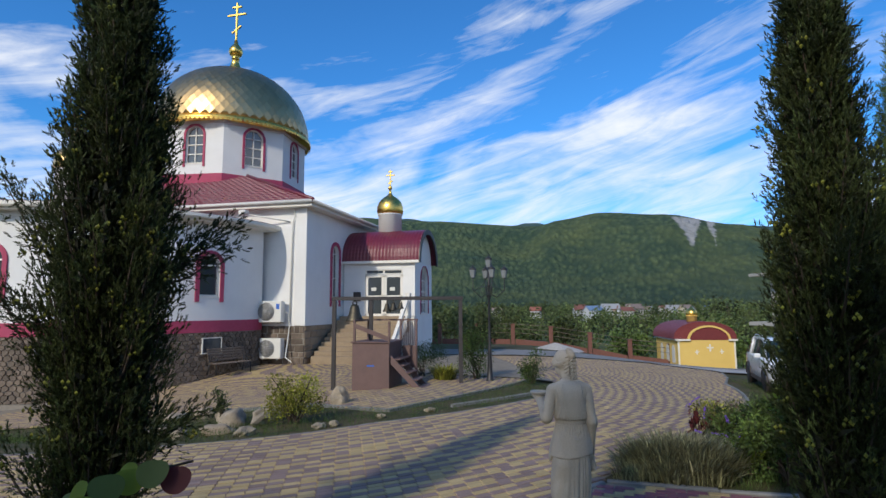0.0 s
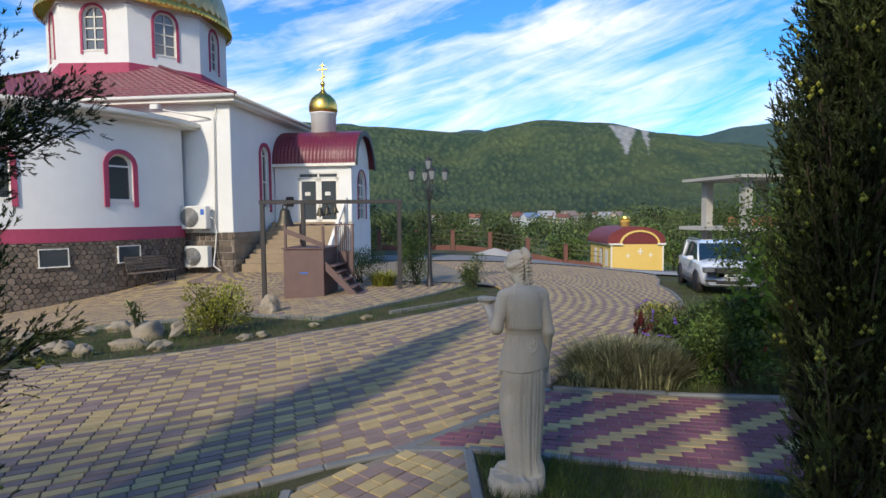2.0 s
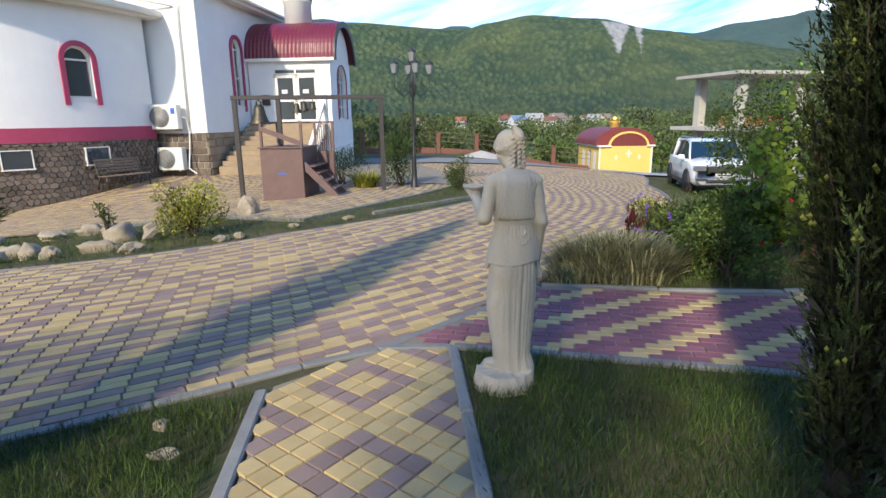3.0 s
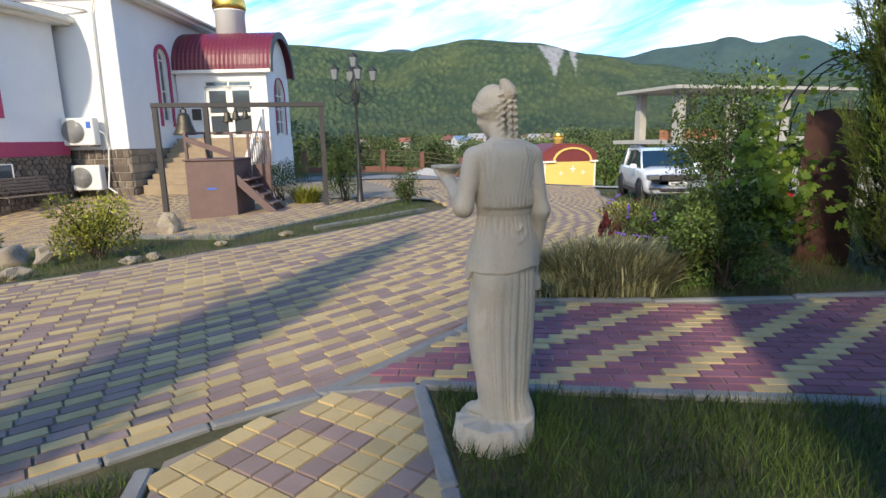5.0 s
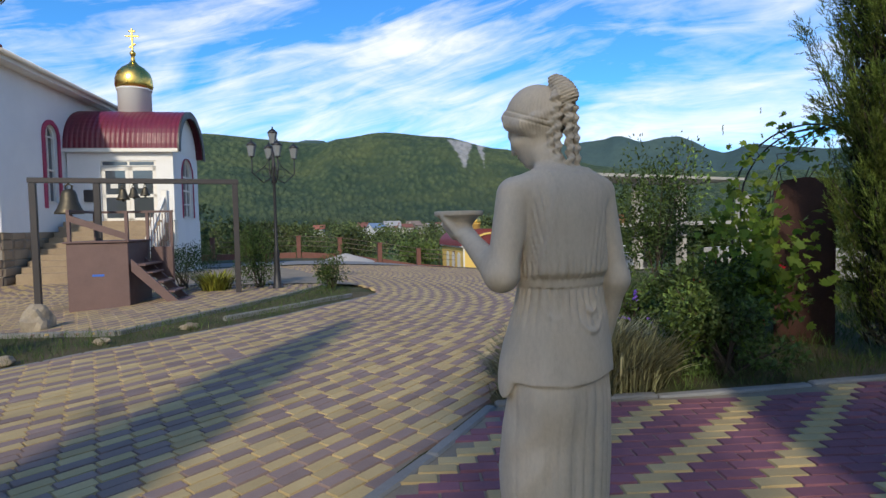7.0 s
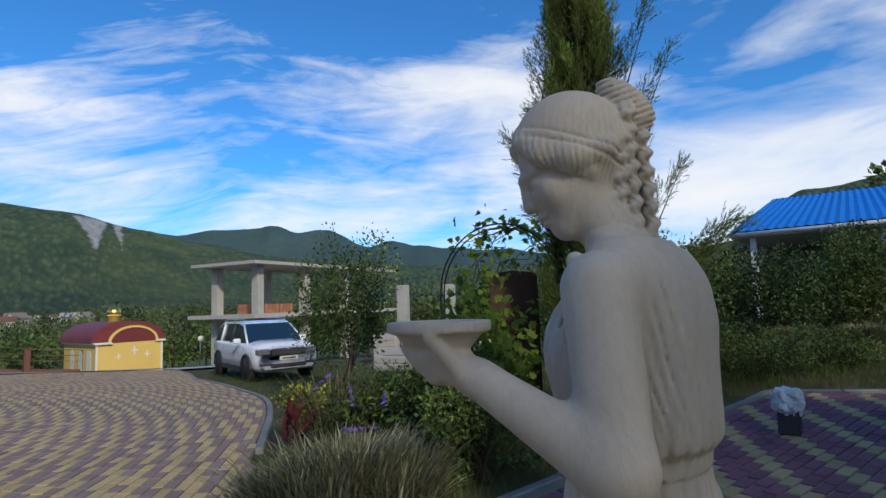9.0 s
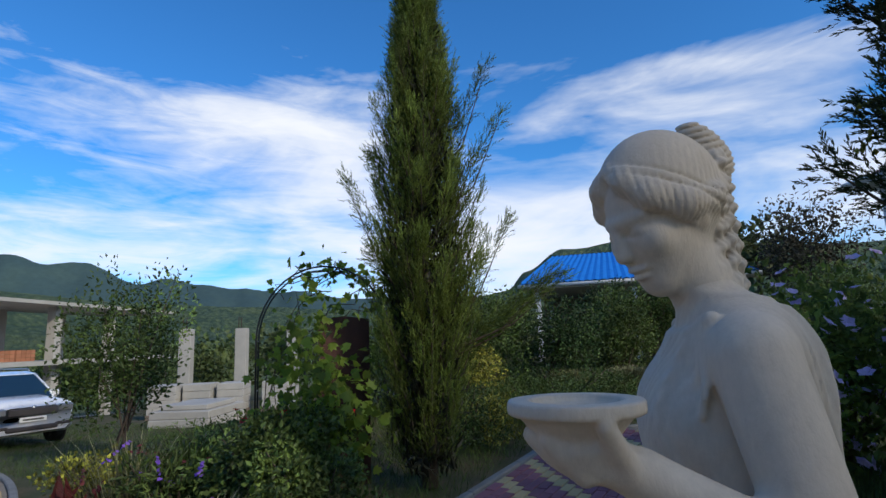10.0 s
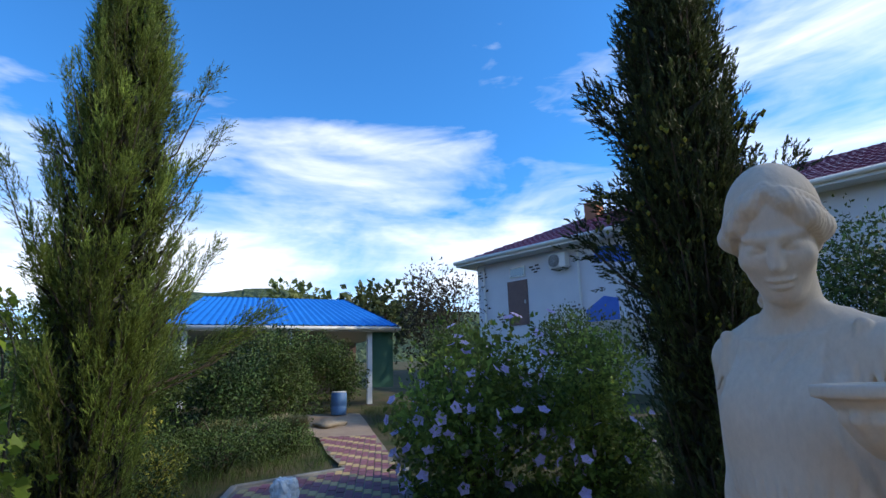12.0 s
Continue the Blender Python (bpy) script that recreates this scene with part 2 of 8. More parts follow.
M["alloy"] = material("alloy_metal", ((0.45, 0.46, 0.48), (0.38, 0.39, 0.41)), 0.35, metal=0.9, fine=20, bump=0.05)
M["roof_red"] = material("dark_red_roof", ((0.20, 0.035, 0.035), (0.15, 0.028, 0.03)), 0.55, fine=15, bump=0.1, mottled=0.2)
M["terracotta"] = material("hollow_clay_block", ((0.42, 0.19, 0.11), (0.34, 0.14, 0.08)), 0.9, scale=3, fine=40, bump=0.3, island=0.3)
M["wood_grey"] = material("weathered_wood", ((0.22, 0.17, 0.13), (0.15, 0.115, 0.09)), 0.85, scale=4, fine=50, bump=0.4)
M["blue_paint"] = material("blue_paint", ((0.03, 0.14, 0.55), (0.025, 0.11, 0.46)), 0.5, fine=20, bump=0.05)


def glass(name, tone, rough=0.06):
    m = bpy.data.materials.new(name)
    m.use_nodes = True
    t = m.node_tree
    b = t.nodes["Principled BSDF"]
    b.inputs["Base Color"].default_value = (*tone, 1)
    b.inputs["Roughness"].default_value = rough
    b.inputs["Specular IOR Level"].default_value = 0.9
    b.inputs["Coat Weight"].default_value = 1.0
    b.inputs["Coat Roughness"].default_value = 0.03
    return m


M["glass"] = glass("window_glass", (0.055, 0.065, 0.075))
M["car_glass"] = glass("car_glass", (0.012, 0.03, 0.05))
M["car_glass"].node_tree.nodes["Principled BSDF"].inputs["Coat Weight"].default_value = 0.25
M["lamp_glass"] = glass("lantern_glass", (0.22, 0.24, 0.25), 0.15)


# mesh building
class Shape:
    """Collects faces and makes one mesh of them."""

    def __init__(self):
        self.v, self.f, self.m, self.s = [], [], [], []

    def add(self, verts, faces, mat=0, smooth=False):
        k = len(self.v)
        self.v.extend(tuple(p) for p in verts)
        for f in faces:
            self.f.append(tuple(k + i for i in f))
            self.m.append(mat)
            self.s.append(smooth)
        return self

    def box(self, a, b, mat=0, bevel=0.0, turn=None):
        (x0, y0, z0), (x1, y1, z1) = a, b
        if bevel:
            c = bevel
            ps = []
            for z, i in ((z0, c), (z0 + c, 0.0), (z1 - c, 0.0), (z1, c)):
                ps += [(x0 + i + c, y0 + i, z), (x1 - i - c, y0 + i, z), (x1 - i, y0 + i + c, z), (x1 - i, y1 - i - c, z),
                       (x1 - i - c, y1 - i, z), (x0 + i + c, y1 - i, z), (x0 + i, y1 - i - c, z), (x0 + i, y0 + i + c, z)]
            fs = [tuple(reversed(range(8))), tuple(range(24, 32))]
            for r in range(3):
                fs += [(r * 8 + k, r * 8 + (k + 1) % 8, r * 8 + 8 + (k + 1) % 8, r * 8 + 8 + k) for k in range(8)]
        else:
            ps = [(x0, y0, z0), (x1, y0, z0), (x1, y1, z0), (x0, y1, z0), (x0, y0, z1), (x1, y0, z1), (x1, y1, z1), (x0, y1, z1)]
            fs = [(3, 2, 1, 0), (4, 5, 6, 7), (0, 1, 5, 4), (1, 2, 6, 5), (2, 3, 7, 6), (3, 0, 4, 7)]
        if turn is not None:
            ps = [turn @ Vector(p) for p in ps]
        return self.add(ps, fs, mat)

    def lathe(self, profile, sides=24, mat=0, smooth=True, centre=(0, 0, 0), cap=True, turn=None):
        ps, fs = [], []
        for r, z in profile:
            for k in range(sides):
                a = 2 * math.pi * k / sides
                p = Vector((centre[0] + r * math.cos(a), centre[1] + r * math.sin(a), centre[2] + z))
                ps.append(turn @ p if turn is not None else p)
        for j in range(len(profile) - 1):
            for k in range(sides):
                fs.append((j * sides + k, j * sides + (k + 1) % sides, (j + 1) * sides + (k + 1) % sides, (j + 1) * sides + k))
        if cap:
            fs.append(tuple(reversed(range(sides))))
            n = (len(profile) - 1) * sides
            fs.append(tuple(range(n, n + sides)))
        return self.add(ps, fs, mat, smooth)

    def tube(self, points, radii, sides=8, mat=0, smooth=True, cap=True):
        ps, fs = [], []
        pts = [Vector(p) for p in points]
        if isinstance(radii, (int, float)):
            radii = [radii] * len(pts)
        side = None
        for i, p in enumerate(pts):
            d = (pts[min(i + 1, len(pts) - 1)] - pts[max(i - 1, 0)]).normalized()
            if side is None:
                side = d.cross(Vector((0.13, 0.31, 0.94)) if abs(d.z) < 0.9 else Vector((1, 0.2, 0))).normalized()
            side = (side - d * side.dot(d)).normalized()
            other = d.cross(side)
            for k in range(sides):
                a = 2 * math.pi * k / sides
                ps.append(p + (side * math.cos(a) + other * math.sin(a)) * radii[i])
        for j in range(len(pts) - 1):
            for k in range(sides):
                fs.append((j * sides + k, j * sides + (k + 1) % sides, (j + 1) * sides + (k + 1) % sides, (j + 1) * sides + k))
        if cap:
            fs.append(tuple(reversed(range(sides))))
            n = (len(pts) - 1) * sides
            fs.append(tuple(range(n, n + sides)))
        return self.add(ps, fs, mat, smooth)

    def extrude(self, outline, d, mat=0, smooth=False):
        """A flat outline (points in order) pushed along the vector d."""
        n = len(outline)
        a = [Vector(p) for p in outline]
        b = [p + Vector(d) for p in a]
        fs = [tuple(reversed(range(n))), tuple(range(n, 2 * n))]
        fs += [(k, (k + 1) % n, n + (k + 1) % n, n + k) for k in range(n)]
        return self.add(a + b, fs, mat, smooth)

    def mesh(self, name, mats):
        me = bpy.data.meshes.new(name)
        me.from_pydata([tuple(p) for p in self.v], [], self.f)
        for m in mats if isinstance(mats, (list, tuple)) else [mats]:
            me.materials.append(m)
        me.polygons.foreach_set("material_index", self.m)
        me.polygons.foreach_set("use_smooth", self.s)
        me.update()
        return me


def part(name, shape, mats, parent=None, label="", at=None):
    ob = new(name, shape.mesh(name, mats) if isinstance(shape, Shape) else shape)
    if at is not None:
        ob.matrix_basis = at
    if parent is not None:
        ob.parent = parent
    if label:
        ob["label"] = label
    return ob


def thing(name, label, category, at=None, group="", kind=""):
    ob = new(name)
    if at is not None:
        ob.matrix_basis = at
    return tagged(ob, label, category, group, kind)


def quads(name, pts, mats, parent=None, index=None, smooth=False):
    """Many four-cornered faces from an array of shape (n, 4, 3)."""
    n = len(pts)
    me = bpy.data.meshes.new(name)
    me.from_pydata(pts.reshape(-1, 3).tolist(), [], np.arange(4 * n).reshape(n, 4).tolist())
    for m in mats if isinstance(mats, (list, tuple)) else [mats]:
        me.materials.append(m)
    if index is not None:
        me.polygons.foreach_set("material_index", np.asarray(index, dtype=np.int32))
    me.update()
    ob = new(name, me)
    if parent is not None:
        ob.parent = parent
    return ob


def give_tone(ob, tone):
    """A tone factor for each leaf: 1 is the species' own."""
    layer = ob.data.attributes.new("tone", "FLOAT", "FACE")
    layer.data.foreach_set("value", np.asarray(tone, dtype=np.float32) - 1.0)
    return ob


def step(a, b, x):
    x = min(1.0, max(0.0, (x - a) / (b - a)))
    return x * x * (3 - 2 * x)


def lie(x, y):
    """The height of the ground."""
    z = (0.045 * max(0, min(x, 40) - 3.5) + 0.04 * max(0, min(x, 40) - 12)) * (1 - step(9, 16, y))
    z -= 0.018 * max(0, y - 9) + max(0, y - 25) * (0.015 + 0.045 * step(3, 15, x)) + 0.06 * max(0, y - 62)
    z -= 0.045 * max(0, min(x, 30) - 1) * step(8, 16, y)
    z += 0.075 * min(0, x + 2) * step(7, 11, y) * (1 - step(17, 24, y))
    return max(z, -7.0)


def inside(x, y, poly):
    """Whether points lie in a polygon (arrays)."""
    hit = np.zeros(len(x), bool)
    for (x0, y0), (x1, y1) in zip(poly, poly[1:] + poly[:1]):
        cross = ((y0 > y) != (y1 > y)) & (x < (x1 - x0) * (y - y0) / (y1 - y0 + 1e-12) + x0)
        hit ^= cross
    return hit


def lie_many(x, y):
    def st(a, b, v):
        v = np.clip((v - a) / (b - a), 0, 1)
        return v * v * (3 - 2 * v)
    z = (0.045 * np.maximum(0, np.minimum(x, 40) - 3.5) + 0.04 * np.maximum(0, np.minimum(x, 40) - 12)) * (1 - st(9, 16, y))
    z = z - 0.018 * np.maximum(0, y - 9) - np.maximum(0, y - 25) * (0.015 + 0.045 * st(3, 15, x)) - 0.06 * np.maximum(0, y - 62)
    z = z - 0.045 * np.maximum(0, np.minimum(x, 30) - 1) * st(8, 16, y)
    z = z + 0.075 * np.minimum(0, x + 2) * st(7, 11, y) * (1 - st(17, 24, y))
    return np.maximum(z, -7.0)

# the ground: one sheet from the garden to the horizon
def ground_lines(near, far, stepn, grow):
    out, x, s = [], 0.0, stepn
    while x < far:
        out.append(x)
        if x > near:
            s *= grow
        x += s
    return out + [far]


# skyline of the hills: bearing and height in degrees
RIDGES = ((-180, 4), (-120, 5), (-60, 7), (-30, 8.8), (-14, 9.1), (-7, 8.85), (4, 8.2), (10.5, 9.4), (16.5, 8.6), (22.5, 7.2), (27, 6.2), (34, 5.2), (44, 4.3), (53.5, 3.8), (64, 3.4), (75, 4.2), (79, 4.8), (81, 6.6), (85, 8.7), (92, 9.0), (100, 7.7), (105, 7.0), (111, 6.2), (118, 6.0), (150, 4), (180, 4))


def ridge(az):
    for (a, e), (b, f) in zip(RIDGES, RIDGES[1:]):
        if a <= az <= b:
            return e + (f - e) * step(a, b, az)
    return 4.0


def far_height(x, y):
    """Valley floor and the wooded hills round it."""
    r = math.hypot(x, y)
    if r < 300:
        return 0.0
    az = math.degrees(math.atan2(x, y))
    crest = math.tan(radians(ridge(az))) * 1900 + 6
    s = step(520, 1900, r)
    wob = noise.noise(Vector((x * 0.0016, y * 0.0016, 3.1))) + 0.5 * noise.noise(Vector((x * 0.005, y * 0.005, 7.7)))
    spur = abs(noise.noise(Vector((az * 0.11, r * 0.0004, 1.7))))
    body = s ** 1.25 * crest * (1 - 0.30 * spur * 4 * s * (1 - s)) + wob * 26 * s * (1 - 0.75 * step(1500, 1900, r))
    return body - 60 * step(1900, 3200, r) * s


xs = [-v for v in reversed(ground_lines(45, 3800, 1.0, 1.085)[1:])] + ground_lines(45, 3800, 1.0, 1.085)
ys = [-v for v in reversed(ground_lines(30, 3800, 1.5, 1.09)[1:])] + ground_lines(70, 3800, 1.0, 1.07)
verts = [(x, y, lie(x, y) - (0.022 if abs(x) < 3.4 and y < 7.4 else 0.06) + far_height(x, y)) for y in ys for x in xs]
w = len(xs)
faces = [(j * w + i, j * w + i + 1, (j + 1) * w + i + 1, (j + 1) * w + i) for j in range(len(ys) - 1) for i in range(w - 1)]
me = bpy.data.meshes.new("ground")
me.from_pydata(verts, [], faces)
me.polygons.foreach_set("use_smooth", [True] * len(faces))
ground = tagged(new("ground", me), "grassy garden soil falling away to a valley", "ground", kind="structure")

# grass and soil near by, fields in the valley, woods on the hills
gm = bpy.data.materials.new("land")
gm.use_nodes = True
gt = gm.node_tree
gb = gt.nodes["Principled BSDF"]
gb.inputs["Roughness"].default_value = 0.95
gb.inputs["Specular IOR Level"].default_value = 0.15
geo = gt.nodes.new("ShaderNodeNewGeometry")
gsep = gt.nodes.new("ShaderNodeSeparateXYZ")
gt.links.new(geo.outputs["Position"], gsep.inputs[0])


def gnoise(scale, detail=4.0, rough=0.6):
    n = node(gt, "ShaderNodeTexNoise", Scale=scale, Detail=detail, Roughness=rough)
    gt.links.new(geo.outputs["Position"], n.inputs["Vector"])
    return n.outputs[0]


def gmix(fac, a, b):
    n = gt.nodes.new("ShaderNodeMix")
    n.data_type = "RGBA"
    for s, v in ((0, fac), (6, a), (7, b)):
        if isinstance(v, tuple):
            n.inputs[s].default_value = (*v, 1)
        else:
            gt.links.new(v, n.inputs[s])
    return n.outputs[2]


near = gmix(ramp(gt, gnoise(1.3), ((0.38, 0.0), (0.62, 1.0))), (0.055, 0.07, 0.028), (0.13, 0.10, 0.062))
near = gmix(ramp(gt, gnoise(26.0), ((0.35, 0.0), (0.65, 0.5))), near, (0.04, 0.045, 0.02))
dist2 = math_node(gt, "SQRT", math_node(gt, "ADD", math_node(gt, "MULTIPLY", gsep.outputs[0], gsep.outputs[0]), math_node(gt, "MULTIPLY", gsep.outputs[1], gsep.outputs[1])))
# grain of the woods, drawn out along the slopes that ring the valley
slope_grain = gt.nodes.new("ShaderNodeCombineXYZ")
gt.links.new(math_node(gt, "MULTIPLY", math_node(gt, "ARCTAN2", gsep.outputs[0], gsep.outputs[1]), 1600.0), slope_grain.inputs[0])
gt.links.new(math_node(gt, "MULTIPLY", dist2, 0.42), slope_grain.inputs[1])
patchy = node(gt, "ShaderNodeTexNoise", Scale=0.06, Detail=6.0, Roughness=0.75)
gt.links.new(slope_grain.outputs[0], patchy.inputs["Vector"])
woods = gmix(ramp(gt, patchy.outputs[0], ((0.38, 0.0), (0.62, 1.0))), (0.060, 0.095, 0.050), (0.150, 0.19, 0.080))
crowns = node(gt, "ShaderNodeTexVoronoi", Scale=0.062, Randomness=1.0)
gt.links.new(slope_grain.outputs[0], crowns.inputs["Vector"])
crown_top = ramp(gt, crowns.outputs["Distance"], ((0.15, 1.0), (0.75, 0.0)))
# shade between the tree crowns, painted in as a darker green
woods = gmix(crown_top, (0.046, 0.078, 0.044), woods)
woods = gmix(ramp(gt, gnoise(0.0035, 3.0), ((0.45, 0.0), (0.7, 0.55))), woods, (0.165, 0.185, 0.065))
woods = gmix(ramp(gt, gnoise(0.008, 4.0, 0.65), ((0.48, 0.0), (0.62, 0.5))), woods, (0.040, 0.072, 0.044))
field = gmix(ramp(gt, gnoise(0.02, 3.0), ((0.42, 0.0), (0.58, 1.0))), (0.05, 0.09, 0.03), (0.12, 0.13, 0.05))
mid = gmix(math_node(gt, "MULTIPLY", math_node(gt, "SUBTRACT", dist2, 45.0), 0.03, True), near, field)
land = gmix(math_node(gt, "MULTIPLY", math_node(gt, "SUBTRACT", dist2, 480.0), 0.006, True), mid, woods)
# a bare chalk scarp on the hill
slope_ = math_node(gt, "DIVIDE", gsep.outputs[0], math_node(gt, "MAXIMUM", gsep.outputs[1], 1.0))
rise_ = math_node(gt, "MULTIPLY", math_node(gt, "SUBTRACT", gsep.outputs[2], 128.0), 0.0085, True)


def scarp(middle, half):
    axis_ = math_node(gt, "ADD", math_node(gt, "MULTIPLY", math_node(gt, "SUBTRACT", 1.0, rise_), 0.010), middle)
    off = math_node(gt, "SUBTRACT", math_node(gt, "ABSOLUTE", math_node(gt, "SUBTRACT", slope_, axis_)), math_node(gt, "MULTIPLY", rise_, half))
    off = math_node(gt, "ADD", off, math_node(gt, "MULTIPLY", gnoise(0.03, 5.0, 0.7), 0.026))
    return math_node(gt, "MULTIPLY", math_node(gt, "SUBTRACT", 0.0145, off), 260.0, True)


cliff = math_node(gt, "MAXIMUM", scarp(0.331, 0.027), scarp(0.370, 0.008))
cliff = math_node(gt, "MULTIPLY", cliff, math_node(gt, "MULTIPLY", math_node(gt, "SUBTRACT", 250.0, gsep.outputs[2]), 0.1, True))
cliff = math_node(gt, "MULTIPLY", cliff, math_node(gt, "MULTIPLY", math_node(gt, "SUBTRACT", gsep.outputs[2], 128.0), 0.1, True))
cliff = math_node(gt, "MULTIPLY", cliff, ramp(gt, gnoise(0.05, 3.0), ((0.3, 0.55), (0.5, 1.0))))
land = gmix(cliff, land, (0.40, 0.39, 0.37))
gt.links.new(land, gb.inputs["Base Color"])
gbump = node(gt, "ShaderNodeBump", Strength=1.0, Distance=18.0)
gt.links.new(math_node(gt, "MULTIPLY", math_node(gt, "ADD", math_node(gt, "MULTIPLY", crown_top, 0.36), math_node(gt, "MULTIPLY", patchy.outputs[0], 0.5)), math_node(gt, "MULTIPLY", math_node(gt, "SUBTRACT", dist2, 300.0), 0.003, True)), gbump.inputs["Height"])
gt.links.new(gbump.outputs[0], gb.inputs["Normal"])
me.materials.append(gm)

# the far ridge, with distance haze painted into its blue base colour
FAR = ((-24, 8.6), (-14, 9.2), (-9.5, 9.35), (-7, 9.0), (-5, 8.6), (0, 8.4), (3, 8.75), (6, 8.2), (15, 7.4), (22, 7.35), (25, 7.3), (29, 7.75), (34, 8.25), (36.4, 7.5), (39, 7.95), (43.4, 6.0), (45.7, 6.6), (48.6, 6.1), (52, 5.7), (57.6, 5.35), (63.6, 4.6), (70, 4.2), (80, 4.2))
fv, ff, cols = [], [], 260
for k in range(cols + 1):
    az = -24 + 104 * k / cols
    for (a, e), (b, f) in zip(FAR, FAR[1:]):
        if a <= az <= b:
            el = e + (f - e) * step(a, b, az)
    el += 0.10 * noise.noise(Vector((az * 1.3, 0, 2))) + 0.05 * noise.noise(Vector((az * 5, 0, 4)))
    for j in range(13):
        q = j / 12
        r = 2900 + 900 * q + 120 * noise.noise(Vector((az * 0.35, q * 2.5, 9)))
        z = (q ** 1.1) * (math.tan(radians(el)) * 3800 + 1.4) * (1 - 0.10 * abs(noise.noise(Vector((az * 0.3, q * 2, 5)))) * (1 - q) * 4)
        fv.append((r * math.sin(radians(az)), r * math.cos(radians(az)), z - 20 * (1 - q)))
for k in range(cols):
    for j in range(12):
        ff.append((k * 13 + j, k * 13 + 13 + j, k * 13 + 14 + j, k * 13 + 1 + j))
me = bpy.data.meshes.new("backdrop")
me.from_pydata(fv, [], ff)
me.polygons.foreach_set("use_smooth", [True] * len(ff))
me.materials.append(material("hazy_far_woods", ((0.040, 0.075, 0.088), (0.062, 0.100, 0.092)), 0.95, scale=0.006, fine=0.03, bump=0, mottled=0.5, spec=0.1))
tagged(new("backdrop", me), "far wooded mountain ridge, haze painted in as blue", "mountains", kind="structure")

# the church: local x runs along its front, y away into it
CHURCH = pose(-8.0, 22.94, 0, 0, 0, -7.5)
church = thing("church", "white rendered church with plum roof, gilded dome and stone base", "church", CHURCH)
CC = (-10.0, 8.9)


def arch_points(w, h, spring, n=12):
    """The outline of a round-headed opening w wide, from its foot up: x, z."""
    r = w / 2
    top = [(r * math.cos(math.pi * k / n), spring + (h - spring) * math.sin(math.pi * k / n)) for k in range(n + 1)]
    return [(r, 0)] + top + [(-r, 0)]


def wall_with_openings(x0, x1, z0, z1, openings, thick, n=12):
    """A wall in the xz plane from y 0 to y thick, with arched openings (centre x, sill z, width, height)."""
    s = Shape()
    xs, marks = [x0], sorted(openings)
    for cx, sz, w, h in marks:
        a, b = cx - w / 2, cx + w / 2
        s.box((xs[-1], 0, z0), (a, thick, z1))
        s.box((a, 0, z0), (b, thick, sz))
        spring = h - w / 2
        arc = [(cx + x, sz + z) for x, z in arch_points(w, h, spring, n)[1:-1]]
        for (xa, za), (xb, zb) in zip(arc, arc[1:]):
            s.extrude([(xa, 0, za), (xa, 0, z1), (xb, 0, z1), (xb, 0, zb)], (0, thick, 0))
        xs.append(b)
    s.box((xs[-1], 0, z0), (x1, thick, z1))
    return s


def arched_window(parent, at, w, h, trim=0.16, panes=(2, 3), legs=0.25, depth=0.16):
    """A round-headed window with its plum surround, white frame, bars and glass; local y points into the wall."""
    spring = h - w / 2
    outer, inner = arch_points(w + 2 * trim, h + trim, spring), arch_points(w, h, spring)
    sur = Shape()
    o = [(x, z if 0 < k < len(outer) - 1 else -legs) for k, (x, z) in enumerate(outer)]
    i = [(x, z if 0 < k < len(inner) - 1 else -legs) for k, (x, z) in enumerate(inner)]
    for (a, b), (c, d) in zip(zip(o, o[1:]), zip(i, i[1:])):
        sur.extrude([(a[0], -0.05, a[1]), (b[0], -0.05, b[1]), (d[0], -0.05, d[1]), (c[0], -0.05, c[1])], (0, 0.06, 0))
    win = part("window", sur, M["plum"], parent, "round-headed window with plum surround and white frame", at)
    fr = Shape()
    inn = arch_points(w - 0.14, h - 0.07, spring)
    i = [(x, z if 0 < k < len(inner) - 1 else 0.0) for k, (x, z) in enumerate(inner)]
    j = [(x, z if 0 < k < len(inn) - 1 else 0.07) for k, (x, z) in enumerate(inn)]
    for (a, b), (c, d) in zip(zip(i, i[1:]), zip(j, j[1:])):
        fr.extrude([(a[0], depth - 0.06, a[1]), (b[0], depth - 0.06, b[1]), (d[0], depth - 0.06, d[1]), (c[0], depth - 0.06, c[1])], (0, 0.07, 0))
    fr.box((-w / 2, depth - 0.06, 0), (w / 2, depth + 0.01, 0.07))
    for k in range(1, panes[0]):
        x = -w / 2 + w * k / panes[0]
        fr.box((x - 0.03, depth - 0.05, 0.07), (x + 0.03, depth, h - 0.07))
    for k in range(1, panes[1] + 1):
        z = spring * k / panes[1]
        fr.box((-w / 2 + 0.06, depth - 0.05, z - 0.03), (w / 2 - 0.06, depth, z + 0.03))
    part("frame", fr, M["cream"], win)
    g = Shape()
    g.extrude([(x, depth + 0.012, z) for x, z in inner], (0, 0.02, 0))
    part("pane", g, M["glass"], win)
    sill = Shape().box((-w / 2, -0.03, -0.05), (w / 2, depth, 0.0))
    part("sill", sill, M["cream"], win)
    return win


# walls of the square body
TOP, STONE = 6.55, 1.36
side = wall_with_openings(0, 18, STONE, TOP, [(3.08, 2.4, 0.85, 2.8), (14, 2.4, 0.85, 2.8)], 0.45)
part("wall", side, M["white_wall"], church, "white rendered side wall", pose(0, 0, 0, 0, 0, 90))
part("wall", Shape().box((-18.8, 0, STONE), (-0.452, 0.45, TOP)), M["white_wall"], church, "white rendered front wall")
part("wall", Shape().box((-18.8, 17.55, STONE), (-0.452, 18, TOP)).box((-18.8, 0.452, STONE), (-18.35, 17.548, TOP)), M["white_wall"], church)
part("corner_pier", Shape().box((-0.5, -0.06, STONE), (0.05, 0.4, TOP), bevel=0.02), M["white_wall"], church)
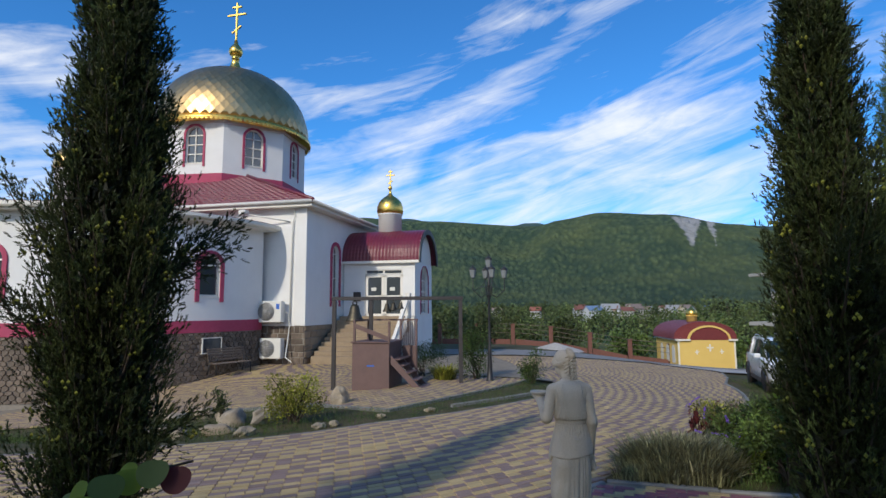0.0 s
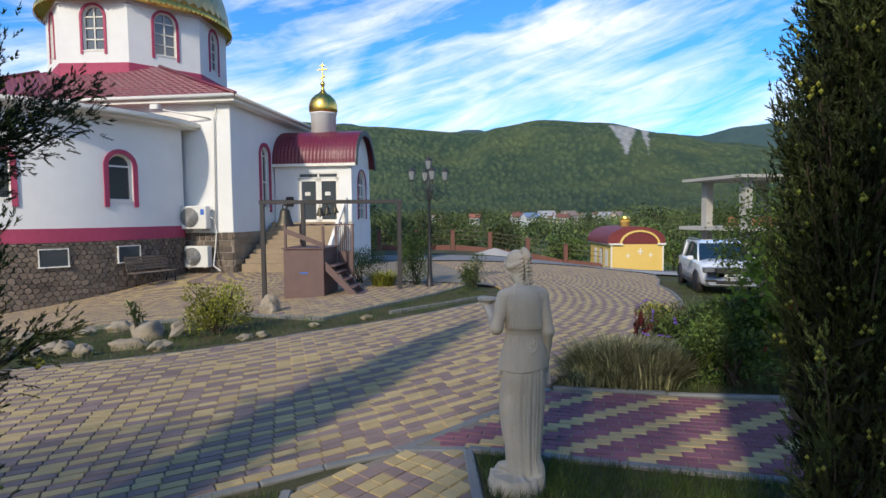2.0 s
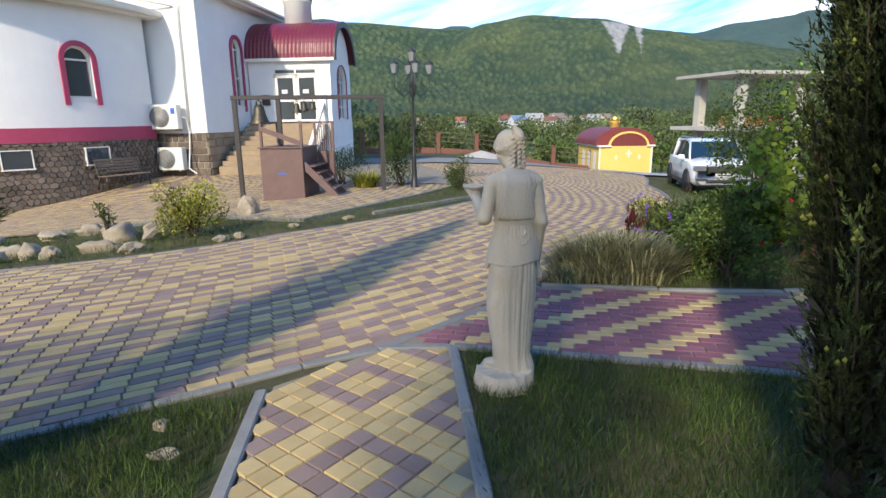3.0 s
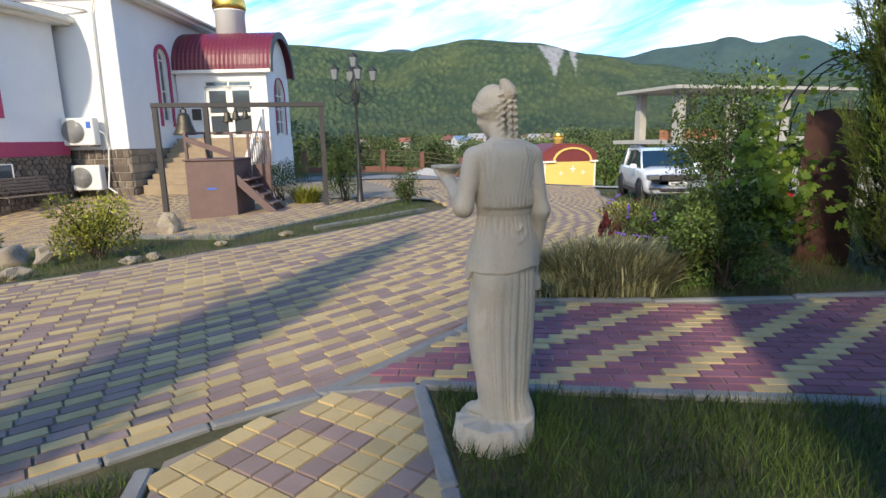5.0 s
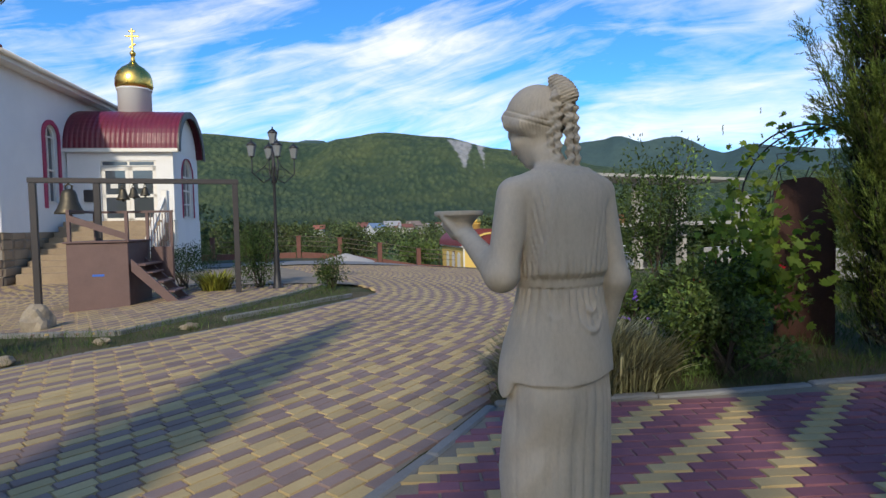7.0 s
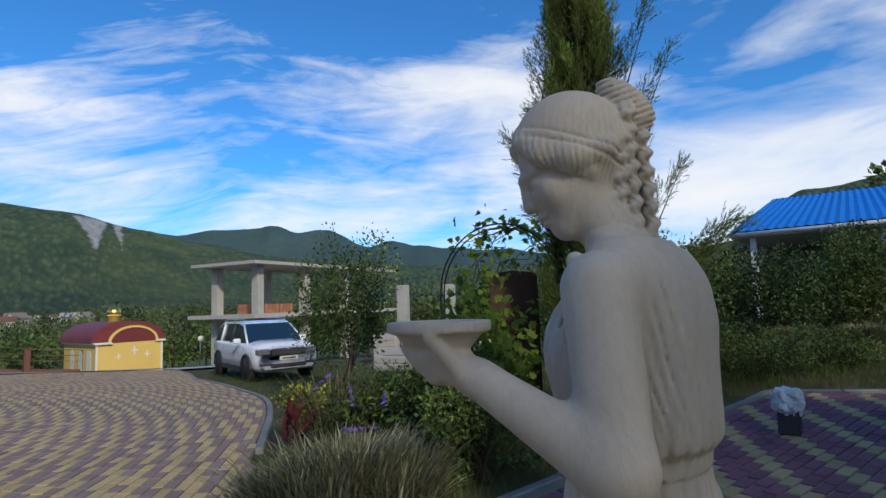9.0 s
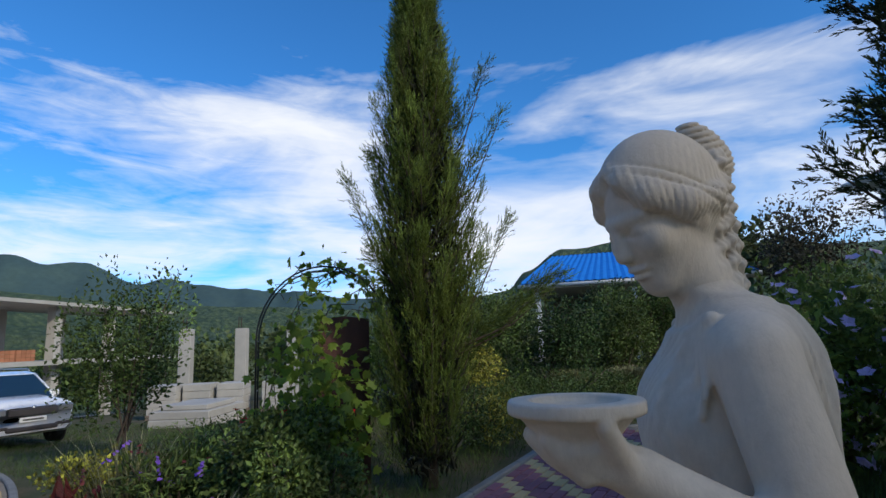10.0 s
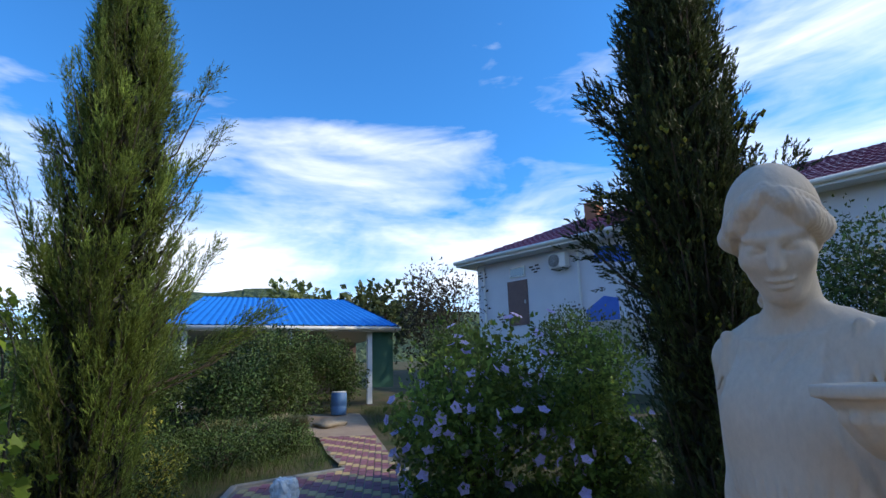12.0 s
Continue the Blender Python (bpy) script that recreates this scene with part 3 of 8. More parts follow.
arched_window(church, pose(0, 3.08, 2.4, 0, 0, 90), 0.85, 2.8, panes=(2, 2), legs=0.2)


def stone_face(name, place, width, low, high, seed, size=(0.42, 0.26), mat="stone"):
    """A face of rough stones in mortar, local x along it and y into it."""
    rnd = random.Random(seed)
    base = part(name, Shape().box((0, 0.0, low), (width, 0.3, high)), M["mortar"], church, "rubble stone base in pale mortar", place)
    s, z = Shape(), low
    while z < high - 0.05:
        h = min(size[1] * rnd.uniform(0.7, 1.3), high - z)
        x = -rnd.uniform(0, 0.2)
        while x < width:
            w = size[0] * rnd.uniform(0.6, 1.5)
            a, b = max(x + 0.015, 0.0), min(x + w - 0.015, width)
            if b - a > 0.06:
                d, j = rnd.uniform(0.015, 0.05), lambda q: rnd.uniform(-q, q)
                p = [(a + j(0.02), 0.0, z + 0.012 + j(0.015)), (b + j(0.02), 0.0, z + 0.012 + j(0.015)), (b + j(0.02), 0.0, z + h - 0.012 + j(0.01)), (a + j(0.02), 0.0, z + h - 0.012 + j(0.01))]
                c = Vector(((a + b) / 2, 0, z + h / 2))
                q = [(c.x + (v[0] - c.x) * 0.86, -d, c.z + (v[2] - c.z) * 0.82) for v in p]
                s.add(p + q, [(4, 5, 6, 7), (0, 1, 5, 4), (1, 2, 6, 5), (2, 3, 7, 6), (3, 0, 4, 7)])
            x += w
        z += h
    tagged(part("stonework", s, M[mat], base), kind="stuff")
    return base


stone_face("stone_base", pose(0, 0, 0, 0, 0, 90), 18, -1.2, STONE, 3, (0.75, 0.3), "tan_stone")
stone_face("stone_base", pose(-2.4, -0.002, 0), 2.4, -1.2, STONE, 4)

# eaves, gutter and the hipped roof
cx, cy = CC
part("soffit", Shape().box((-19.3, -0.45, TOP), (0.45, 18.45, TOP + 0.16)), M["cream"], church, "white boxed eaves")
gut = Shape()
for a, b in (((-19.35, -0.52), (0.52, -0.52)), ((0.52, -0.52), (0.52, 18.5))):
    gut.tube([(*a, TOP + 0.2), (*b, TOP + 0.2)], 0.085, 8)
part("gutter", gut, M["cream"], church, "white roof gutter")
roof = Shape()
eave = [(-19.4, -0.55, TOP + 0.18), (0.55, -0.55, TOP + 0.18), (0.55, 18.5, TOP + 0.18), (-19.4, 18.5, TOP + 0.18)]
crown = [(cx + a, cy + b, 9.62) for a, b in ((-3.4, -3.4), (3.4, -3.4), (3.4, 3.4), (-3.4, 3.4))]
hip_roof = part("roof", Shape().box((-19.3, -0.42, TOP + 0.162), (0.42, 18.4, TOP + 0.2)), M["roof"], church, "plum metal-tile hipped roof")
for k in range(4):
    roof = Shape()
    a, b, c, d = (Vector(p) for p in (eave[k], eave[(k + 1) % 4], crown[(k + 1) % 4], crown[k]))
    rows, cols = 18, 100
    pts = []
    for j in range(rows + 1):
        for s2 in (0, 1):
            if j == rows and s2:
                continue
            l, r = a.lerp(d, j / rows), b.lerp(c, j / rows)
            up = 0.0 if s2 == 0 else -0.045
            jj = (j + (0.0 if s2 == 0 else 0.97)) / rows
            l, r = a.lerp(d, jj), b.lerp(c, jj)
            for i in range(cols + 1):
                p = l.lerp(r, i / cols)
                along = (p - a).dot((b - a).normalized())
                pts.append(p + Vector((0, 0, up + 0.05 + 0.022 * math.cos(along * 2 * math.pi / 0.35))))
    nrow = len(pts) // (cols + 1)
    roof.add(pts, [(j * (cols + 1) + i, j * (cols + 1) + i + 1, (j + 1) * (cols + 1) + i + 1, (j + 1) * (cols + 1) + i) for j in range(nrow - 1) for i in range(cols)])
    part("roof_slope", roof, M["roof"], hip_roof)
for k in range(4):
    hips = Shape()
    hips.tube([Vector(eave[k]) + Vector((0, 0, 0.08)), Vector(crown[k]) + Vector((0, 0, 0.08))], 0.09, 6)
    part("ridge_cap", hips, M["roof"], hip_roof)

# the eight-sided drum, its windows and the dome
R8 = 4.58
drum = part("drum", Shape().lathe([(R8 - 0.5, 8.3), (R8 - 0.5, 12.85)], 8, smooth=False, turn=Matrix.Rotation(radians(28.5), 4, "Z")), M["white_wall"], church, "white eight-sided drum with arched windows", pose(cx, cy, 0))
fw, ap = 2 * R8 * math.sin(math.pi / 8), R8 * math.cos(math.pi / 8)
for k in range(8):
    face = pose(0, 0, 0, 0, 0, 45 * k + 6) @ pose(0, -ap, 0)
    if k in (0, 1, 2, 7):
        part("drum_wall", wall_with_openings(-fw / 2, fw / 2, 9.0, 12.9, [(0, 10.42, 1.08, 2.2)], 0.3), M["white_wall"], drum, at=face)
        arched_window(drum, face @ pose(0, 0, 10.42), 1.08, 2.2, trim=0.13, panes=(2, 3), legs=0.2)
    else:
        part("drum_wall", Shape().box((-fw / 2, 0, 9.0), (fw / 2, 0.3, 12.9)), M["white_wall"], drum, at=face)
    part("band", Shape().box((-fw / 2 - 0.01, -0.06, 9.0), (fw / 2 + 0.01, 0.0, 9.78)), M["plum"], drum, "plum band", face)
    part("cornice", Shape().box((-fw / 2 - 0.05, -0.1, 12.72), (fw / 2 + 0.05, 0.1, 12.9)), M["white_wall"], drum, at=face)

dome = part("dome", Shape().lathe([(4.92, -0.27), (4.96, -0.2), (4.93, -0.17), (4.95, -0.09), (4.8, 0.0)], 96), M["gold_leaf"], church, "gilded rim with hanging scalloped fringe", pose(cx, cy, 13.15))
fringe = Shape()
for k in range(120):
    t = Matrix.Rotation(2 * math.pi * k / 120, 4, "Z")
    fringe.extrude([t @ Vector(p) for p in ((4.945, -0.11, -0.26), (4.945, 0.11, -0.26), (4.945, 0.08, -0.31), (4.945, 0.0, -0.36), (4.945, -0.08, -0.31))], t @ Vector((0.02, 0, 0)))
part("fringe", fringe, M["gold_leaf"], dome)
plates, nr, ns = Shape(), 22, 56
rnd = random.Random(8)


def dome_point(u, v, push=0.0):
    """v from 0 at the rim to 1 at the top."""
    a = v * math.pi / 2
    r, z = 4.80 * math.cos(a) ** 0.93 + push, 4.42 * math.sin(a)
    return Vector((r * math.cos(u), r * math.sin(u), z + push * 0.3))


part("dome_shell", Shape().lathe([(4.78 * math.cos(v * math.pi / 2 / 24) ** 0.93 + 0.0, 4.40 * math.sin(v * math.pi / 2 / 24)) for v in range(25)], 96), M["gold"], dome, "domed gilded sheet")
for j in range(nr):
    for k in range(ns):
        u, du = 2 * math.pi * (k + 0.5 * (j % 2)) / ns, 2 * math.pi / ns * 0.5
        v, dv = j / nr, 1.0 / nr
        if v + 2 * dv > 0.985:
            continue
        tilt = rnd.uniform(0.010, 0.016)
        ps = [dome_point(u, v, 0.020), dome_point(u + du, v + dv, tilt), dome_point(u, min(v + 2 * dv, 0.99), 0.005), dome_point(u - du, v + dv, 0.026 - tilt)]
        plates.add(ps, [(0, 1, 2, 3)])
tagged(part("dome_plating", plates, M["gold"], dome, "diamond-shaped gilded sheets"), kind="stuff")


def cross_shape(h, t):
    s = Shape()
    s.box((-t, -t, 0), (t, t, h), bevel=t * 0.3)
    s.box((-h * 0.26, -t * 0.9, h * 0.66), (h * 0.26, t * 0.9, h * 0.66 + 2 * t), bevel=t * 0.3)
    s.box((-h * 0.13, -t * 0.9, h * 0.86), (h * 0.13, t * 0.9, h * 0.86 + 2 * t), bevel=t * 0.3)
    s.box((-h * 0.15, -t * 0.9, -t), (h * 0.15, t * 0.9, t), bevel=t * 0.3, turn=Matrix.Translation((0, 0, h * 0.3)) @ Matrix.Rotation(radians(-33), 4, "Y"))
    return s


part("finial", Shape().lathe([(0.62, 4.36), (0.46, 4.6), (0.30, 5.0), (0.20, 5.38), (0.26, 5.42), (0.26, 5.48), (0.18, 5.55), (0.36, 5.68), (0.44, 5.9), (0.42, 6.1), (0.30, 6.3), (0.16, 6.45), (0.10, 6.75)], 24), M["gold_leaf"], dome)
part("cross", cross_shape(2.7, 0.06), M["gold_leaf"], dome, "gilded three-barred cross", pose(0, 0, 6.7))

# the round apse towards the garden
RA, AU = 7.6, -9.52
apse = part("apse", Shape().lathe([(RA - 0.4, -1.3), (RA - 0.4, 5.3)], 64), M["white_wall"], church, "white curved apse wall", pose(AU, 0, 0))


def bent(profile, a0, a1, n, mat_name, name, label=""):
    """A strip bent round the apse: profile of (radius, height), between two bearings in degrees from straight ahead."""
    s, ps, fs = Shape(), [], []
    m = len(profile)
    for k in range(n + 1):
        a = radians(a0 + (a1 - a0) * k / n)
        ps += [(r * math.sin(a), -r * math.cos(a), z) for r, z in profile]
    for k in range(n):
        fs += [(k * m + j, (k + 1) * m + j, (k + 1) * m + (j + 1) % m, k * m + (j + 1) % m) for j in range(m)]
    s.add(ps, fs, smooth=False)
    return part(name, s, M[mat_name], apse, label)


def ring(r0, r1, z0, z1):
    return [(r1, z0), (r1, z1), (r0, z1), (r0, z0)]


WIN = (66.6, 39.5, 12.5, -14.5)
WA = math.degrees(0.475 / RA)
edges = sorted([(a - WA, a + WA) for a in WIN])
last = -88.0
for a, b in edges + [(88.0, 88.0)]:
    bent(ring(RA - 0.35, RA, 1.66, 5.5), last, a, 10, "white_wall", "apse_wall")
    if b < 88:
        bent(ring(RA - 0.35, RA, 1.66, 2.6), a, b, 3, "white_wall", "apse_wall")
        bent(ring(RA - 0.35, RA, 4.3, 5.5), a, b, 3, "white_wall", "apse_wall")
        mid_a = (a + b) / 2
        arched_window(apse, pose(0, 0, 0, 0, 0, mid_a) @ pose(0, -RA + 0.01, 2.6), 0.87, 1.66, trim=0.16, panes=(1, 1), legs=0.22)
        spandrel = wall_with_openings(-0.5, 0.5, 2.6, 4.35, [(0, 2.6, 0.86, 1.65)], 0.28)
        part("spandrel", spandrel, M["white_wall"], apse, at=pose(0, 0, 0, 0, 0, mid_a) @ pose(0, -RA + 0.012, 0))
    last = b
bent(ring(RA - 0.35, RA + 0.03, 1.2, 1.66), -88, 88, 60, "plum", "band", "plum painted band above the stone base")
bent(ring(RA - 0.35, RA - 0.02, -1.3, 1.2), -88, 88, 60, "mortar", "apse_base", "rubble stone base in pale mortar")


def crazy_cells(width, low, high, size, rnd):
    """Irregular many-sided stones that fill a strip, as (centre, outline) pairs."""
    nx_, nz_ = int(width / size) + 3, int((high - low) / (size * 0.8)) + 3
    spot = {}
    for j in range(-1, nz_ + 1):
        for i in range(-1, nx_ + 1):
            spot[i, j] = ((i + 0.5 * (j % 2)) * size + rnd.uniform(-0.36, 0.36) * size, low + j * size * 0.8 + rnd.uniform(-0.34, 0.34) * size)
    for j in range(nz_):
        for i in range(nx_):
            o = j % 2
            ring_ = [spot[q] for q in ((i + 1, j), (i + o, j + 1), (i - 1 + o, j + 1), (i - 1, j), (i - 1 + o, j - 1), (i + o, j - 1))]
            c = spot[i, j]
            out = [((c[0] + a[0] + b[0]) / 3, (c[1] + a[1] + b[1]) / 3) for a, b in zip(ring_, ring_[1:] + ring_[:1])]
            out = [(min(max(x, 0.0), width), min(max(z, low), high)) for x, z in out]
            c = (sum(p[0] for p in out) / 6, sum(p[1] for p in out) / 6)
            if max(p[0] for p in out) - min(p[0] for p in out) > 0.05 and max(p[1] for p in out) - min(p[1] for p in out) > 0.04:
                yield c, out


st, rnd = Shape(), random.Random(5)
for (cu, cz), out in crazy_cells(radians(108) * RA, -1.0, 1.185, 0.21, rnd):
    d = rnd.uniform(0.012, 0.04)
    pts = []
    for shrink, rr in ((0.93, RA - 0.03), (0.80, RA + d)):
        for u, z in out:
            a = radians(-20) + (cu + (u - cu) * shrink) / RA
            pts.append((rr * math.sin(a), -rr * math.cos(a), cz + (z - cz) * shrink))
    st.add(pts, [(6, 7, 8, 9, 10, 11)] + [(k, (k + 1) % 6, 6 + (k + 1) % 6, 6 + k) for k in range(6)])
tagged(part("stonework", st, M["stone"], apse), kind="stuff")
bent([(RA + 0.5, 5.5), (RA + 0.5, 5.62), (RA - 0.2, 5.62), (RA - 0.2, 5.5)], -90, 90, 60, "cream", "soffit", "white boxed eaves")
bent([(RA + 0.62, 5.56), (RA + 0.66, 5.62), (RA + 0.66, 5.74), (RA + 0.48, 5.74), (RA + 0.48, 5.6)], -90, 90, 60, "cream", "gutter", "white curved gutter")
bent([(RA + 0.55, 5.72), (RA + 0.55, 5.78), (0.3, 6.75), (0.3, 6.6)], -90, 90, 60, "roof", "apse_roof", "low plum metal roof")
for a in (67.8, 50.3, 28, 8):
    bw = part("basement_window", Shape().box((-0.42, -0.07, 0.42), (-0.385, 0.1, 1.0)).box((0.385, -0.07, 0.42), (0.42, 0.1, 1.0)).box((-0.385, -0.07, 0.97), (0.385, 0.1, 1.0)).box((-0.44, -0.11, 0.38), (0.44, 0.1, 0.42)).box((-0.385, -0.055, 0.42), (0.385, 0.0, 0.97), 1), [M["cream"], M["glass"]], apse, "small white basement window", pose(0, 0, 0, 0, 0, a) @ pose(0, -RA, 0))

# downpipe and cable by the corner
part("downpipe", Shape().tube([(-0.55, -0.06, 6.5), (-0.5, -0.12, 6.2), (-0.62, -0.09, 5.9), (-0.68, -0.08, 1.5)], 0.03, 6), M["plastic"], church)

# the small turret over the apse
tur = part("turret", Shape().lathe([(0.62, 5.9), (0.62, 7.35), (0.68, 7.38), (0.68, 7.46)], 24), M["white_wall"], church, "white round turret with gilded cupola", pose(-7.4, -4.9, 0))
cup = [(0.66, 7.46), (0.70, 7.6), (0.69, 7.85), (0.60, 8.12), (0.42, 8.32), (0.2, 8.46), (0.09, 8.6), (0.06, 8.8), (0.1, 8.85), (0.12, 8.93), (0.06, 9.0), (0.02, 9.05)]
part("cupola", Shape().lathe(cup, 24), M["gold"], tur)
part("cross", cross_shape(1.0, 0.03), M["gold_leaf"], tur, at=pose(0, 0, 8.98))

# the porch with its barrel roof, door and stair
F = 1.72
porch = part("porch", Shape().box((0.1, 4.1, -1), (3.75, 7.6, F)), M["cream"], church, "white porch with plum barrel roof and glazed doors")
pw = Shape()
pw.box((0.06, 4.02, F), (1.2, 4.28, 4.35)).box((3.18, 4.02, F), (3.8, 4.28, 4.35)).box((1.2, 4.02, 4.02), (3.18, 4.28, 4.35))
part("front_wall", pw, M["white_wall"], porch)
end = wall_with_openings(4.3, 7.3, F - 2.6, 4.4, [(5.75, F + 0.1, 1.5, 2.45)], 0.25)
part("end_wall", end, M["white_wall"], porch, at=pose(3.8, 0, 0, 0, 0, 90))
gable = arch_points(3.1, 1.6, 0.0, 16)
part("gable", Shape().extrude([(3.8, 5.65 + x, 4.38 + z) for x, z in gable[1:-1]], (-0.2, 0, 0)), M["cream"], porch)
arched_window(porch, pose(3.8, 5.75, F + 0.1, 0, 0, 90), 1.5, 2.45, trim=0.02, panes=(3, 3), legs=0.0)
barrel, nb = Shape(), 28
pts = []
nu = 92
for k in range(nb + 1):
    a = math.pi * k / nb
    for i in range(nu + 1):
        u = 0.0 + 4.05 * i / nu
        wv = 0.022 * abs(math.sin(u * math.pi / 0.18)) ** 0.6
        r, h = 1.78 + wv, 1.72 + wv
        pts.append((u, 5.65 - r * math.cos(a), 4.42 + h * math.sin(a) ** 0.9))
barrel.add(pts, [(k * (nu + 1) + i, k * (nu + 1) + i + 1, (k + 1) * (nu + 1) + i + 1, (k + 1) * (nu + 1) + i) for k in range(nb) for i in range(nu)])
part("barrel_roof", barrel, M["roof"], porch, "ribbed plum metal barrel roof")
rim = Shape()
for r0, r1, u in ((1.60, 1.86, 4.05),):
    arc = [(math.cos(math.pi * k / 24), math.sin(math.pi * k / 24)) for k in range(25)]
    for (c0, s0), (c1, s1) in zip(arc, arc[1:]):
        rim.extrude([(u, 5.65 + r0 * c0, 4.36 + (r0 - 0.05) * s0), (u, 5.65 + r1 * c0, 4.36 + (r1 - 0.05) * s0), (u, 5.65 + r1 * c1, 4.36 + (r1 - 0.05) * s1), (u, 5.65 + r0 * c1, 4.36 + (r0 - 0.05) * s1)], (0.06, 0, 0))
part("rim", rim, M["dark"], porch)
part("fascia", Shape().box((0.0, 3.8, 4.33), (4.05, 4.02, 4.46)), M["cream"], porch)
for k in (0, 1):
    x0 = 1.22 + 0.98 * k
    leaf = part("door", Shape().box((x0, 4.05, F), (x0 + 0.97, 4.12, F + 0.12)).box((x0, 4.05, F + 0.9), (x0 + 0.97, 4.12, F + 1.02)).box((x0, 4.05, F + 1.92), (x0 + 0.97, 4.12, F + 2.06))
                .box((x0, 4.05, F), (x0 + 0.13, 4.12, F + 2.06)).box((x0 + 0.84, 4.05, F), (x0 + 0.97, 4.12, F + 2.06)), M["cream"], porch, "white glazed double door")
    part("pane", Shape().box((x0 + 0.1, 4.08, F + 0.1), (x0 + 0.87, 4.10, F + 1.95)), M["glass"], leaf)
    part("notice", Shape().box((x0 + 0.3, 4.055, F + 1.25), (x0 + 0.56, 4.078, F + 1.42)), M["plastic"], leaf, "small white notice on the glass")
part("transom", Shape().box((1.2, 4.05, F + 2.08), (3.18, 4.12, F + 2.3)).box((1.28, 4.045, F + 2.12), (2.15, 4.06, F + 2.26), 1).box((2.23, 4.045, F + 2.12), (3.1, 4.06, F + 2.26), 1), [M["cream"], M["glass"]], porch)
part("letter_box", Shape().box((0.62, 3.9, F + 0.75), (0.98, 4.02, F + 1.2), bevel=0.02), M["dark"], porch)
# stair towards the garden
NST = 10
for k in range(NST):
    z1 = F - 0.185 * (k + 0)
    y1 = 4.1 - 0.33 * k - 0.9
    part("step", Shape().box((0.2, y1, z1 - 0.185 - 0.6), (3.5, y1 + 0.40 if k else 4.1, z1), bevel=0.015), M["tan_stone"], porch)
bal = Shape()
for x in (3.62,):
    bal.extrude([(x, 3.2, F + 0.95), (x, 3.2, F + 0.8), (x, 0.2, -0.15), (x, 0.2, 0.1)], (0.14, 0, 0))
    bal.box((x - 0.03, 3.1, F - 0.1), (x + 0.2, 3.35, F + 1.1), bevel=0.02)
    bal.box((x - 0.03, 0.0, -0.6), (x + 0.2, 0.25, 0.5), bevel=0.02)
    for k in range(12):
        y = 0.4 + 0.235 * k
        z = -0.3 + 0.185 / 0.33 * 0.235 * k
        bal.lathe([(0.04, 0), (0.065, 0.15), (0.03, 0.35), (0.05, 0.62)], 8, centre=(x + 0.07, y, z))
part("balustrade", bal, M["cream"], porch, "white balustrade beside the stair")
tur2 = part("turret", Shape().lathe([(0.62, 5.7), (0.62, 7.0), (0.66, 7.02), (0.66, 7.1)], 28), M["white_wall"], porch, "white round turret with gilded cupola", pose(1.95, 5.65, 0))
part("cupola", Shape().lathe([(r, z - 0.38) for r, z in cup], 28), M["gold_leaf"], tur2)
part("cross", cross_shape(0.98, 0.03), M["gold_leaf"], tur2, at=pose(0, 0, 8.55))

# the statue: smooth solids melted together on a grid, skinned as one mesh
def skin(field, lo, cell):
    """A quad mesh of the zero surface of a sampled field (negative inside)."""
    inside_ = field < 0
    nx, ny, nz = field.shape
    corners = [(i, j, k) for i in (0, 1) for j in (0, 1) for k in (0, 1)]
    sl = lambda o: tuple(slice(a, a + n - 1) for a, n in zip(o, field.shape))
    count = sum(inside_[sl(o)].astype(np.int8) for o in corners)
    cells = np.argwhere((count > 0) & (count < 8))
    num = -np.ones((nx - 1, ny - 1, nz - 1), np.int32)
    num[tuple(cells.T)] = np.arange(len(cells))
    total, hits = np.zeros((len(cells), 3)), np.zeros(len(cells))
    for a in corners:
        for ax in range(3):
            if a[ax]:
                continue
            b = tuple(1 if q == ax else a[q] for q in range(3))
            fa = field[tuple((cells + a).T)]
            fb = field[tuple((cells + b).T)]
            cut = (fa < 0) != (fb < 0)
            t = np.where(cut, fa / np.where(cut, fa - fb, 1), 0)
            p = np.array(a) + np.eye(3)[ax] * t[:, None]
            total += p * cut[:, None]
            hits += cut
    verts = (cells + total / hits[:, None]) * cell + lo
    faces = []
    for ax in range(3):
        o1, o2 = [q for q in range(3) if q != ax]
        s0 = [slice(None)] * 3
        s1 = [slice(None)] * 3
        s0[ax], s1[ax] = slice(0, -1), slice(1, None)
        ia, ib = inside_[tuple(s0)], inside_[tuple(s1)]
        e = np.argwhere(ia != ib)
        e = e[(e[:, o1] > 0) & (e[:, o2] > 0) & (e[:, o1] < field.shape[o1] - 1) & (e[:, o2] < field.shape[o2] - 1)]
        u, v = np.eye(3, dtype=int)[o1], np.eye(3, dtype=int)[o2]
        q = np.stack([num[tuple((e - d).T)] for d in (u + v, v, 0 * u, u)], 1)
        back = ia[tuple(e.T)] == (ax == 1)
        q[back] = q[back][:, ::-1]
        faces.append(q)
    return verts, np.concatenate(faces)


CELL = 0.0040
LO, HI = np.array((-0.40, -0.30, -0.03)), np.array((0.34, 0.46, 1.57))
gxs = [np.arange(a, b, CELL, dtype=np.float32) for a, b in zip(LO, HI)]
GX, GY, GZ = (g.astype(np.float32) for g in np.meshgrid(*gxs, indexing="ij"))


def melt(a, b, k):
    h = np.clip(0.5 + 0.5 * (b - a) / k, 0, 1)
    return b + (a - b) * h - k * h * (1 - h)


